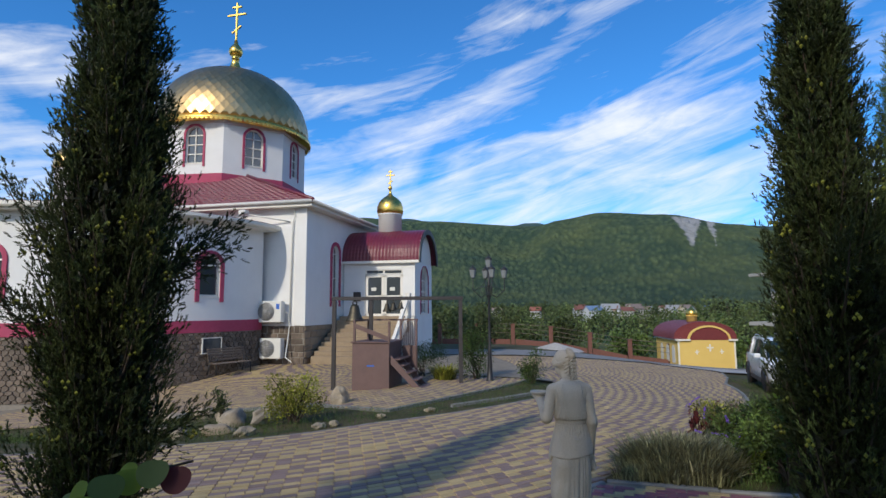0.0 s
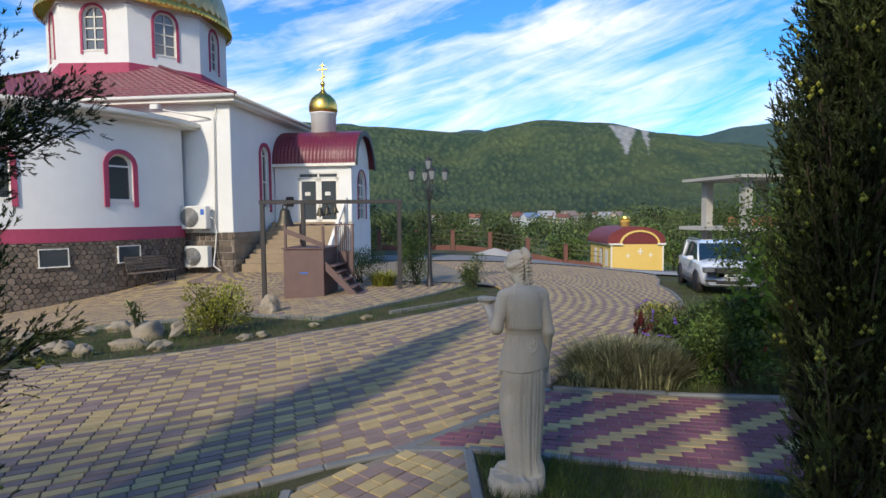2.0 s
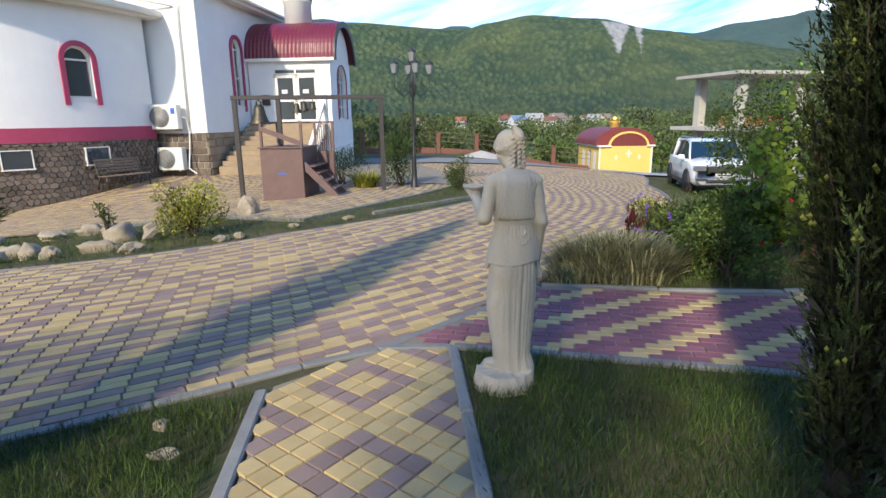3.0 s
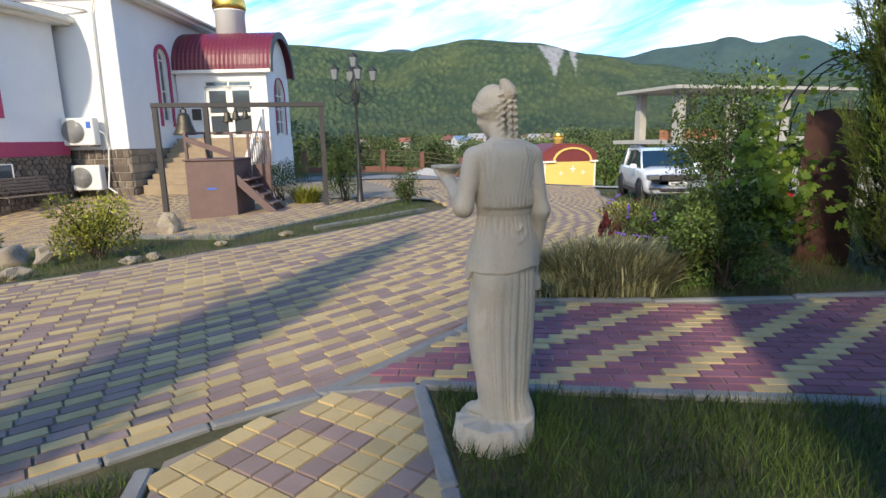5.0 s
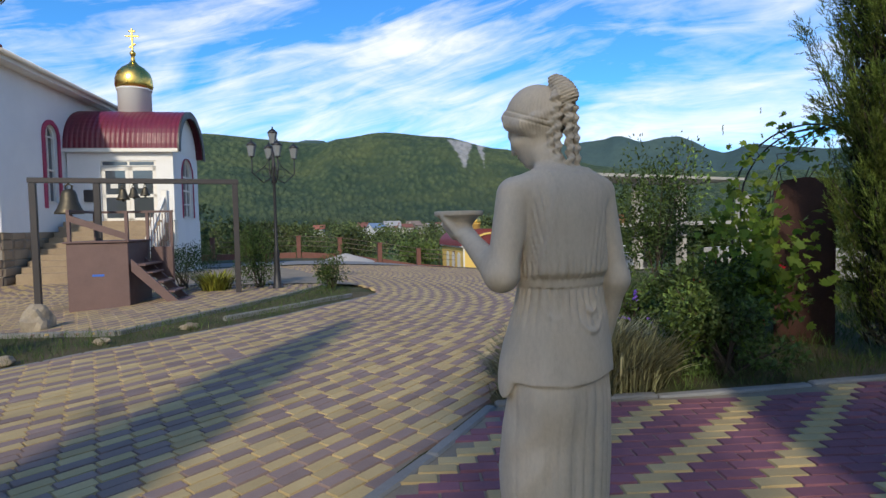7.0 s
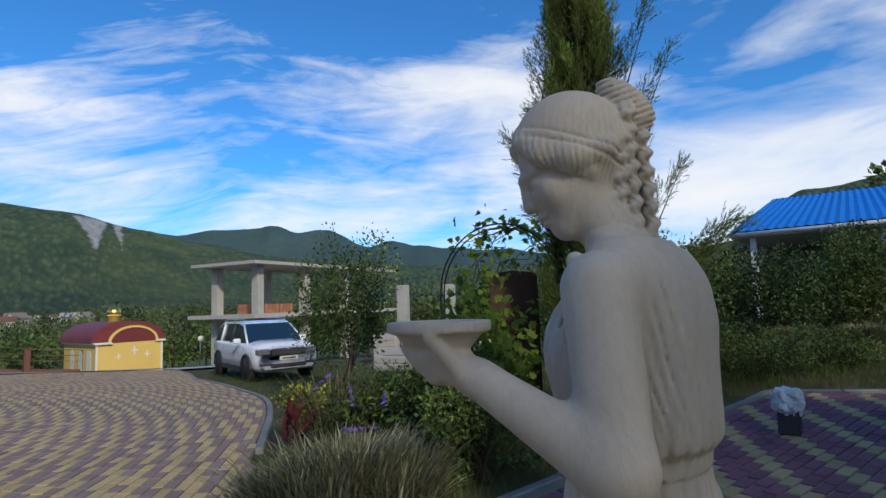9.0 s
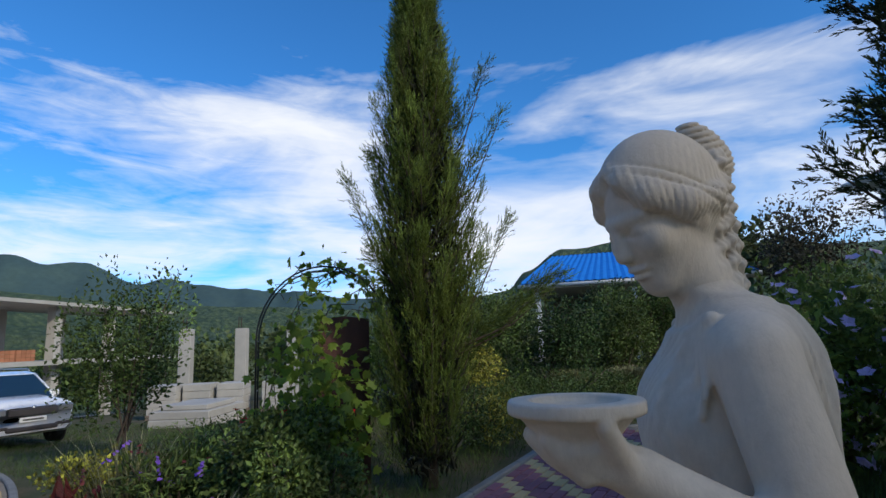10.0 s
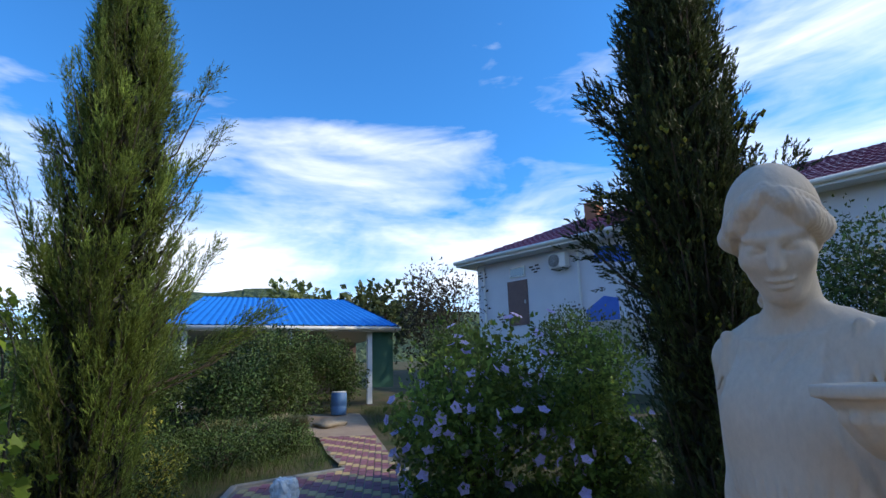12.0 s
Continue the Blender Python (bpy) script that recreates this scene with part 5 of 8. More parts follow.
def column_tree(name, label, x, y, r, h, mat, seed, plumes=260, sprigs=46, limbs=(), cones=0, cone_mat=None, taper=1.0, needle=(0.03, 0.05), wide=0.007, sprig=(0.07, 0.15), loose=1.0):
    """A columnar evergreen of upright plumes, each of many feathery sprigs; limbs: side branches (height, bearing, length, rise)."""
    rs_ = np.random.RandomState(seed)
    z0 = lie(x, y) - 0.03
    tree = thing(name, label, "tree")
    tr = Shape().tube([(x, y, z0), (x + 0.03, y, z0 + h * 0.3), (x - 0.02, y + 0.02, z0 + h * 0.65), (x, y, z0 + h * 0.93)], [0.085, 0.06, 0.035, 0.008], 8)
    part("trunk", tr, M["bark"], tree)
    cs_, ds_, ts_, branches = [], [], [], Shape()
    specs = []
    for k in range(plumes):
        f = rs_.rand() ** 0.85
        a = k * 2.39996 + rs_.rand() * 0.7
        top = r * (0.55 + 0.6 * math.sin(min(1, f * 1.1 + 0.12) * math.pi * 0.62)) * (1 - 0.78 * f ** (2.2 * taper))
        specs.append((f * h * 0.80 + 0.05, a, top * rs_.uniform(0.55, 1.12), rs_.uniform(0.5, 1.15) * (0.55 + 0.5 * (1 - f)), False))
    for q in limbs:
        specs.append((q[0], math.radians(q[1]), q[2], q[3], True))
    for hz_, a, out, rise, side_limb in specs:
        flat = side_limb or rise < out * 0.8
        n = int(sprigs * (1.0 if not flat else 2.8))
        k_ = 13
        s = rs_.rand(n) ** 0.8
        bend = np.sqrt(s) if not flat else s
        px = x + math.cos(a) * out * (0.25 + 0.75 * bend)
        py = y + math.sin(a) * out * (0.25 + 0.75 * bend)
        pz = z0 + hz_ + rise * s ** (1.25 if not flat else 1.0)
        fat = (0.034 * (1 - 0.7 * s) + (0.010 if not flat else 0.02)) * loose
        off = rs_.randn(n, 3) * fat[:, None] * np.array([0.8, 0.8, 1.0])
        base_ = np.stack([px, py, pz], 1) + off
        stem = np.stack([math.cos(a) * (0.30 + 0 * s), math.sin(a) * (0.30 + 0 * s), 1.0 + 0 * s], 1) if not flat else np.stack([math.cos(a) + 0 * s, math.sin(a) + 0 * s, rise / max(out, 0.1) + 0.25 + 0 * s], 1)
        way = unit(unit(stem) + off * 7.0 + rs_.randn(n, 3) * 0.22)
        long_ = rs_.uniform(*sprig, n) * (1.1 - 0.35 * s)
        plume_tone = rs_.lognormal(-0.08, 0.30)
        along = (np.arange(k_) + 0.2) / k_
        c = base_[:, None, :] + way[:, None, :] * (long_[:, None] * along[None])[:, :, None]
        d = unit(way[:, None, :] + rs_.randn(n, k_, 3) * (0.42 - 0.25 * along)[None, :, None])
        # random by plume and sprig, lighter from base to tip
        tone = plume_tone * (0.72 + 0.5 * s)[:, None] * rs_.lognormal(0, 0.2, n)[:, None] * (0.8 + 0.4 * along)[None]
        cs_.append(c.reshape(-1, 3))
        ds_.append(d.reshape(-1, 3))
        ts_.append(tone.ravel())
        branches.tube([(x, y, z0 + max(0.05, hz_ - 0.1)), (x + math.cos(a) * out * 0.6, y + math.sin(a) * out * 0.6, z0 + hz_ + rise * 0.3), (x + math.cos(a) * out * 0.95, y + math.sin(a) * out * 0.95, z0 + hz_ + rise * 0.9)], [0.014, 0.008, 0.003], 4, cap=False)
    c, d, tone = np.concatenate(cs_), np.concatenate(ds_), np.concatenate(ts_)
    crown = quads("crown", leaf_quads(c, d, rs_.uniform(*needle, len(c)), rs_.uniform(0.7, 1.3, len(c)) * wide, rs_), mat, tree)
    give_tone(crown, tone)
    # dark filler blades: paint the crown's self-shade and close see-through gaps
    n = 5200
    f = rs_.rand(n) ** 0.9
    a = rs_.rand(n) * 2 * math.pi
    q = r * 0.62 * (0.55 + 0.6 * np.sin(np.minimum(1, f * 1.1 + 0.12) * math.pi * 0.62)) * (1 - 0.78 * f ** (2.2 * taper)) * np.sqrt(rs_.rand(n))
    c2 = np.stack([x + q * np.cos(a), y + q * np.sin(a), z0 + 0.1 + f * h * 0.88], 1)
    quads("crown_filler", leaf_quads(c2, unit(rs_.randn(n, 3) * 0.5 + np.array([0, 0, 1.0])), rs_.uniform(0.10, 0.2, n), rs_.uniform(0.02, 0.045, n), rs_), M["inner"], tree)
    tagged(part("limb", branches, M["bark"], tree), kind="stuff")
    if cones:
        far_out = np.hypot(c[:, 0] - x, c[:, 1] - y)
        outer = np.flatnonzero((far_out > np.quantile(far_out, 0.72)) & (far_out < np.quantile(far_out, 0.985)))
        seeds = outer[rs_.randint(0, len(outer), cones // 4)]
        cc = (c[seeds][:, None, :] + rs_.randn(len(seeds), 4, 3) * 0.022).reshape(-1, 3)
        oct_v = np.array([(1, 0, 0), (0, 1, 0), (-1, 0, 0), (0, -1, 0), (0, 0, 1.2), (0, 0, -1.2)]) * 0.0135
        vv = (cc[:, None, :] + oct_v[None]).reshape(-1, 3)
        ff = (np.array([(0, 1, 4), (1, 2, 4), (2, 3, 4), (3, 0, 4), (1, 0, 5), (2, 1, 5), (3, 2, 5), (0, 3, 5)])[None] + 6 * np.arange(len(cc))[:, None, None]).reshape(-1, 3)
        me = bpy.data.meshes.new("cone")
        me.from_pydata(vv.tolist(), [], ff.tolist())
        me.materials.append(cone_mat)
        ob = new("cone", me)
        ob.parent = tree
        tagged(ob, kind="stuff")
    return tree


def shrub(name, label, category, x, y, rx, ry, h, mat, seed, leaves=2500, size=(0.03, 0.06), slim=0.5, lobes=9, low=0.05, flowers=None, stems=10, base=None, upright=0.0, lean=(0, 0)):
    """A bush of leaf clumps on stems; flowers: (material, number, size)."""
    rs_ = np.random.RandomState(seed)
    z0 = (lie(x, y) if base is None else base) - 0.02
    bush_ = thing(name, label, category)
    cen = np.stack([x + lean[0] + rx * 0.62 * rs_.uniform(-1, 1, lobes), y + lean[1] + ry * 0.62 * rs_.uniform(-1, 1, lobes), z0 + h * rs_.uniform(low + 0.18, 0.82, lobes)], 1)
    rad = np.stack([rx * rs_.uniform(0.32, 0.6, lobes), ry * rs_.uniform(0.32, 0.6, lobes), h * rs_.uniform(0.16, 0.3, lobes)], 1)
    st_ = Shape()
    for k in range(min(stems, lobes)):
        b = (x + rs_.uniform(-0.15, 0.15) * rx, y + rs_.uniform(-0.15, 0.15) * ry, z0)
        m = cen[k]
        st_.tube([b, ((b[0] + m[0]) / 2 + rs_.uniform(-0.05, 0.05), (b[1] + m[1]) / 2 + rs_.uniform(-0.05, 0.05), (b[2] + m[2]) / 2 + 0.03), tuple(m), (m[0] + (m[0] - x) * 0.35, m[1] + (m[1] - y) * 0.35, m[2] + rad[k][2] * 0.8)], [0.018, 0.013, 0.008, 0.003], 5, cap=False)
    part("stem", st_, M["bark"], bush_)
    which = rs_.randint(0, lobes, leaves)
    dirs = unit(rs_.randn(leaves, 3))
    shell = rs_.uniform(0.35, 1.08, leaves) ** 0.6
    c = cen[which] + dirs * rad[which] * shell[:, None]
    c[:, 2] = np.maximum(c[:, 2], z0 + 0.03)
    d = unit(dirs * 0.6 + rs_.randn(leaves, 3) * 0.7 + np.array([0, 0, upright + 0.1]))
    L = rs_.uniform(*size, leaves)
    # leaf tone: random by lobe, darker towards each lobe's inside
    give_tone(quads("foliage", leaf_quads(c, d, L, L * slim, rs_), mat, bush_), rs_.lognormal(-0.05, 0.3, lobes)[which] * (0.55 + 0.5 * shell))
    if flowers:
        fm, fn, fs = flowers
        open_ = np.flatnonzero(shell > 0.93)
        pick = open_[rs_.randint(0, len(open_), fn)]
        sh = Shape()
        for p, dd in zip(c[pick] + dirs[pick] * 0.06, dirs[pick]):
            dd = Vector(dd + np.array([0, -0.2, 0.3])).normalized()
            s1 = dd.orthogonal().normalized()
            s2 = dd.cross(s1)
            p = Vector(p)
            for q in range(5):
                a0 = q * 2 * math.pi / 5
                e = s1 * math.cos(a0) + s2 * math.sin(a0)
                f = -s1 * math.sin(a0) + s2 * math.cos(a0)
                sh.add([p, p + e * fs * 0.6 + f * fs * 0.42 + dd * fs * 0.25, p + e * fs + dd * fs * 0.3, p + e * fs * 0.6 - f * fs * 0.42 + dd * fs * 0.25], [(0, 1, 2, 3)])
        tagged(part("blossom", sh, fm, bush_), kind="stuff")
    return bush_


def tuft(name, label, category, x, y, rx, ry, h, mat, seed, blades=1500, wide=0.006, droop=0.5, base=None, parent=None, clumps=1):
    """A clump of arching blades, in one or several bunches."""
    rs_ = np.random.RandomState(seed)
    z0 = lie(x, y) if base is None else base
    a, q = rs_.rand(blades) * 2 * math.pi, np.sqrt(rs_.rand(blades))
    ca_, cq_ = rs_.rand(clumps) * 2 * math.pi, np.sqrt(rs_.rand(clumps)) * (0.0 if clumps == 1 else 0.62)
    which = rs_.randint(0, clumps, blades)
    small = 0.55 if clumps == 1 else 0.20
    mid_x, mid_y = cq_ * np.cos(ca_), cq_ * np.sin(ca_)
    root = np.stack([x + rx * (mid_x[which] + small * q * np.cos(a)), y + ry * (mid_y[which] + small * q * np.sin(a)), np.full(blades, z0 - 0.01)], 1)
    out = np.stack([np.cos(a), np.sin(a), 0 * a], 1) * (0.25 + q * 0.75)[:, None] * (1.0 if clumps == 1 else 0.6) + rs_.randn(blades, 3) * np.array([0.25, 0.25, 0])
    if clumps > 1:
        out += np.stack([mid_x[which], mid_y[which], 0 * a], 1) * 0.55
    L = h * rs_.uniform(0.6, 1.15, blades) * (rs_.uniform(0.75, 1.12, clumps) * (1.05 - 0.35 * cq_))[which]
    side_ = unit(np.cross(unit(out + np.array([0, 0, 1e-3])), np.array([0, 0, 1.0])))
    pts_ = []
    for s in (0.0, 0.45, 0.8, 1.0):
        pts_.append(root + out * (L * droop * s ** 1.7)[:, None] * np.array([rx, ry, 1]) / max(rx, ry) + np.array([0, 0, 1.0]) * (L * (s - 0.28 * droop * s ** 2.5))[:, None])
    w_ = wide * rs_.uniform(0.6, 1.4, blades)[:, None]
    qs = [np.stack([pts_[k] - side_ * w_ * f0, pts_[k] + side_ * w_ * f0, pts_[k + 1] + side_ * w_ * f1, pts_[k + 1] - side_ * w_ * f1], 1) for k, f0, f1 in ((0, 0.8, 1.0), (1, 1.0, 0.7), (2, 0.7, 0.1))]
    al = np.concatenate(qs)
    tone = np.tile(rs_.lognormal(-0.05, 0.32, blades) * rs_.lognormal(0, 0.18, clumps)[which], 3)
    if parent is not None:
        return give_tone(quads("blade_clump", al, mat, parent), tone)
    ob = thing(name, label, category)
    give_tone(quads("blade_clump", al, mat, ob), tone)
    return ob


J = "tall dark columnar juniper with greenish cones beside the garden path"
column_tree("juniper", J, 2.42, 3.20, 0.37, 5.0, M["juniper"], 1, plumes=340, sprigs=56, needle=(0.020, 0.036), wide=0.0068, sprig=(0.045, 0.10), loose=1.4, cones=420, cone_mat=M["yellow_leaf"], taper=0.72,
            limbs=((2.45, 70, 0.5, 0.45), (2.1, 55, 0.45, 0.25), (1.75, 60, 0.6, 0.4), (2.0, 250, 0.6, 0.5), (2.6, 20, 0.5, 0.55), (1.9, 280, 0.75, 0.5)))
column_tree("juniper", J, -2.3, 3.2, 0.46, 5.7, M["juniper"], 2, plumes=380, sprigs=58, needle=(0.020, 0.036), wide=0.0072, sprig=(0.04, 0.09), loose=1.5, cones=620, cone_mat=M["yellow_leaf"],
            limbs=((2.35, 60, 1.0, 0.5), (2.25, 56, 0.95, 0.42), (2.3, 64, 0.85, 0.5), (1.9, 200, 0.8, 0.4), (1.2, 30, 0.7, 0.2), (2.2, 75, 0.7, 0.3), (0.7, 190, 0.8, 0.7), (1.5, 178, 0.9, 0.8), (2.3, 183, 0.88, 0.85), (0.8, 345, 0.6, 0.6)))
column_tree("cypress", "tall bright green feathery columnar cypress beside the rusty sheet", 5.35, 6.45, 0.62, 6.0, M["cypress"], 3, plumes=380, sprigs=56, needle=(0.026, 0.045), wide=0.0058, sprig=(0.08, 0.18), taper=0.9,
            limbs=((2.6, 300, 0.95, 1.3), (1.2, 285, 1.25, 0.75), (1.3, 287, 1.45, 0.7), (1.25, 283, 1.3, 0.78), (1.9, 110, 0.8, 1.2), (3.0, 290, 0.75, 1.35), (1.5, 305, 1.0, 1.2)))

# unseen trees added behind the path's start to shade statue, juniper and paving
shrub("shade_tree", "unseen broad tree added behind the tiled path's start for shade", "tree", -2.15, -2.9, 1.05, 1.2, 7.4, M["bush"], 81, 1900, (0.10, 0.18), 0.55, 34, low=0.5, upright=0.0)
shrub("shade_tree", "unseen broad tree added behind the tiled path's start for shade", "tree", 2.25, -4.0, 1.75, 1.3, 7.0, M["bush"], 82, 9800, (0.10, 0.18), 0.55, 40, low=0.5, upright=0.0)

shrub("shade_tree", "unseen slim tree added behind the tiled path's start for shade", "tree", 0.3, -3.5, 1.3, 0.9, 7.6, M["bush"], 84, 8000, (0.10, 0.18), 0.55, 34, low=0.22, upright=0.0)
shrub("low_shade_tree", "unseen low spreading tree added behind the path's start for shade", "tree", -5.2, -1.5, 1.7, 1.4, 4.6, M["bush"], 83, 6000, (0.08, 0.14), 0.7, 30, low=0.2)

# the garden bed beyond the wine path
tuft("lavender_clump", "large grey-green lavender clump with dry stalks", "plant", 2.55, 7.05, 0.95, 0.7, 0.58, M["lavender"], 11, 3400, 0.0062, 0.75, clumps=26)
tuft("lavender_clump", "low outer growth of the grey-green lavender clump", "plant", 2.55, 7.02, 1.1, 0.82, 0.40, M["lavender"], 13, 2200, 0.0062, 1.0, clumps=22)
tuft("lavender_stalks", "dry grey lavender stalks standing out of the clump", "plant", 2.55, 7.05, 1.0, 0.74, 0.68, M["dry_grass"], 12, 420, 0.0035, 0.7, clumps=16)
shrub("rose_bush", "dark green rose bush with a few red blooms", "bush", 4.2, 7.2, 0.75, 0.65, 1.0, M["bush"], 21, 5600, (0.035, 0.07), 0.6, 16, flowers=(M["red_petal"], 9, 0.045))
shrub("rose_bush", "dark leafy rose bush at the path's edge", "bush", 3.75, 6.75, 0.6, 0.4, 0.75, M["bush"], 22, 4200, (0.03, 0.06), 0.6, 12)
shrub("butterfly_bush", "butterfly bush with violet flower spikes", "bush", 3.75, 8.0, 0.45, 0.45, 0.66, M["bush"], 23, 1300, (0.05, 0.11), 0.25, 12, upright=0.3)
spk = thing("flower_spikes", "violet and faded brown butterfly-bush flower spikes", "plant", kind="stuff")
rnd = random.Random(31)
for mname in ("violet_petal", "maroon_leaf"):
    sh = Shape()
    for k in range(9):
        p = Vector((3.7 + rnd.uniform(-0.75, 0.65), 7.95 + rnd.uniform(-0.6, 0.6), 0.25 + rnd.random() * 0.5))
        d = Vector((rnd.uniform(-1, 0.7), rnd.uniform(-0.7, 0.3), rnd.uniform(-0.05, 0.7))).normalized() * rnd.uniform(0.13, 0.24)
        for s in range(14):
            q = p + d * (s / 14) + Vector((rnd.uniform(-1, 1), rnd.uniform(-1, 1), rnd.uniform(-1, 1))) * 0.014 * (1.15 - s / 14)
            e = Vector((rnd.uniform(-1, 1), rnd.uniform(-1, 1), rnd.uniform(-1, 1))).normalized() * 0.02
            f = e.orthogonal().normalized() * 0.012
            sh.add([q - e, q + f, q + e, q - f], [(0, 1, 2, 3)])
    part("spike_head", sh, M[mname], spk)
shrub("sedum_clump", "pale green flowering sedum clump", "plant", 3.8, 8.85, 0.42, 0.38, 0.64, M["yellow_leaf"], 24, 1600, (0.03, 0.05), 0.7, 14, upright=0.5)
shrub("canna", "dark maroon broad-leaved canna", "plant", 3.45, 8.75, 0.16, 0.16, 0.5, M["maroon_leaf"], 25, 12, (0.22, 0.34), 0.3, 5, upright=1.0)
shrub("canna", "bright green broad-leaved lily clump", "plant", 3.45, 7.0, 0.12, 0.1, 0.5, M["vine_leaf"], 26, 14, (0.22, 0.36), 0.28, 4, upright=1.4)
shrub("fruit_tree", "young apple tree with grey-green leaves", "tree", 7.6, 12.7, 1.0, 0.95, 3.0, M["bush"], 27, 5200, (0.06, 0.11), 0.5, 30, low=0.1, upright=0.2)
shrub("flower_bed_growth", "mixed flower bed growth with red blooms", "bush", 5.0, 8.3, 0.9, 0.8, 0.8, M["bush"], 28, 2400, (0.03, 0.07), 0.4, 16, flowers=(M["red_petal"], 8, 0.05))
tuft("ornamental_grass", "tall pale flowering grass", "plant", 3.75, 8.5, 0.45, 0.4, 0.75, M["dry_grass"], 29, 260, 0.004, 0.5)
tuft("ornamental_grass", "tall pale flowering grass", "plant", 4.5, 8.5, 0.5, 0.4, 0.75, M["grass"], 30, 600, 0.006, 0.6)

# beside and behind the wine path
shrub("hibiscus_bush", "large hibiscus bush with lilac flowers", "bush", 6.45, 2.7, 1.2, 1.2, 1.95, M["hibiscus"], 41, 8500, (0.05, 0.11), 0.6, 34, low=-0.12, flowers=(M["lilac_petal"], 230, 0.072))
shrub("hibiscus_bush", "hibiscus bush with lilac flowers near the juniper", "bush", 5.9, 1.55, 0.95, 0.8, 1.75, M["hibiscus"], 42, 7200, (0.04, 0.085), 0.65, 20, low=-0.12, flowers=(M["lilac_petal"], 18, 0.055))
shrub("hedge", "low loose green hedge beside the path", "bush", 8.9, 5.6, 1.1, 0.9, 0.75, M["bush"], 43, 6500, (0.03, 0.06), 0.5, 24)
shrub("hedge", "low loose yellow-green hedge beside the path", "bush", 7.3, 6.3, 1.0, 0.5, 0.6, M["yellow_leaf"], 44, 2600, (0.03, 0.055), 0.5, 18)
shrub("hedge", "low loose dark hedge beside the path", "bush", 7.0, 6.5, 1.2, 0.6, 0.7, M["dark_bush"], 45, 4200, (0.03, 0.055), 0.5, 20)
shrub("shrub", "dense green shrub in front of the summer kitchen", "bush", 12.4, 6.2, 1.6, 1.3, 1.9, M["dark_bush"], 46, 9000, (0.05, 0.09), 0.55, 30)
shrub("shrub", "dense green shrub in front of the summer kitchen", "bush", 13.2, 4.6, 1.0, 0.8, 1.95, M["bush"], 47, 5200, (0.05, 0.09), 0.55, 22)
shrub("shrub", "dense green shrub behind the cypress", "bush", 9.5, 8.6, 1.6, 1.3, 1.6, M["bush"], 48, 8000, (0.05, 0.08), 0.5, 28)
shrub("shrub", "dense dark shrub behind the hibiscus", "bush", 12.8, 0.2, 1.3, 1.3, 2.3, M["bush"], 49, 8000, (0.05, 0.09), 0.6, 30)
shrub("shrub", "green shrub below the white house", "bush", 12.0, -2.6, 1.6, 1.3, 2.6, M["bush"], 50, 9000, (0.05, 0.1), 0.6, 30)
shrub("shrub", "tall dark shrub below the white house", "bush", 8.8, -7.6, 1.8, 1.6, 5.0, M["dark_bush"], 51, 8000, (0.08, 0.15), 0.6, 36)
shrub("shrub", "tall green shrub behind the cypress", "bush", 10.9, 7.3, 1.35, 1.2, 2.1, M["bush"], 85, 8000, (0.05, 0.09), 0.55, 28)
shrub("shrub", "tall dark shrub behind the cypress", "bush", 12.9, 8.6, 1.5, 1.3, 2.6, M["dark_bush"], 86, 8000, (0.05, 0.10), 0.55, 28)
shrub("shrub", "low yellow-green shrub behind the cypress", "bush", 9.0, 7.2, 0.9, 0.8, 1.3, M["yellow_leaf"], 87, 3600, (0.04, 0.07), 0.5, 18)
shrub("shrub", "green shrub beside the summer kitchen column", "bush", 13.9, 4.5, 0.8, 0.7, 2.2, M["bush"], 55, 4600, (0.05, 0.09), 0.55, 20)
shrub("shrub", "dense green shrub under the kitchen eaves", "bush", 15.0, 4.9, 1.0, 0.8, 2.1, M["dark_bush"], 58, 5200, (0.05, 0.09), 0.55, 22)
shrub("shrub", "dense green shrub beside the barrel", "bush", 15.5, 2.85, 0.8, 0.72, 1.95, M["bush"], 59, 5600, (0.05, 0.09), 0.55, 22)
shrub("shrub", "dense green shrub beside the barrel", "bush", 15.3, 3.8, 0.65, 0.6, 2.1, M["bush"], 60, 4200, (0.05, 0.09), 0.55, 20)
shrub("plum_tree", "small purple-leaved plum tree", "tree", 16.0, -0.1, 1.4, 1.3, 4.0, M["plum_leaf"], 52, 3600, (0.08, 0.14), 0.55, 40, low=0.3, base=0.7)
tuft("lavender_clump", "grey-green lavender row by the rocks", "plant", 11.4, 4.5, 1.0, 0.5, 0.5, M["dry_grass"], 53, 2600, 0.006, 0.7)
tuft("lavender_clump", "grey-green lavender row by the rocks", "plant", 11.5, 5.6, 0.9, 0.5, 0.5, M["dry_grass"], 54, 2200, 0.006, 0.7)

# the rockery bed by the church yard and the planting by the bell frame
shrub("yellow_shrub", "yellow-green leafy shrub in the rockery bed", "bush", -3.75, 10.6, 0.62, 0.55, 1.05, M["yellow_leaf"], 61, 3800, (0.035, 0.06), 0.6, 20, upright=0.4)
shrub("weed", "thin upright weed in the rockery bed", "plant", -5.6, 11.3, 0.2, 0.2, 0.7, M["bush"], 62, 260, (0.05, 0.09), 0.35, 6, upright=0.6)
shrub("round_bush", "dark round bush beside the church stair", "bush", -2.2, 18.4, 0.95, 0.8, 1.15, M["dark_bush"], 63, 5200, (0.03, 0.05), 0.6, 22)
tuft("yucca", "spiky yellow-green yucca beside the bell frame", "plant", -1.35, 17.3, 0.6, 0.55, 0.68, M["yellow_leaf"], 64, 240, 0.015, 0.75)
shrub("shrub", "upright green shrub behind the bell frame", "bush", -0.35, 17.6, 0.6, 0.55, 1.75, M["bush"], 65, 4600, (0.04, 0.07), 0.5, 22)
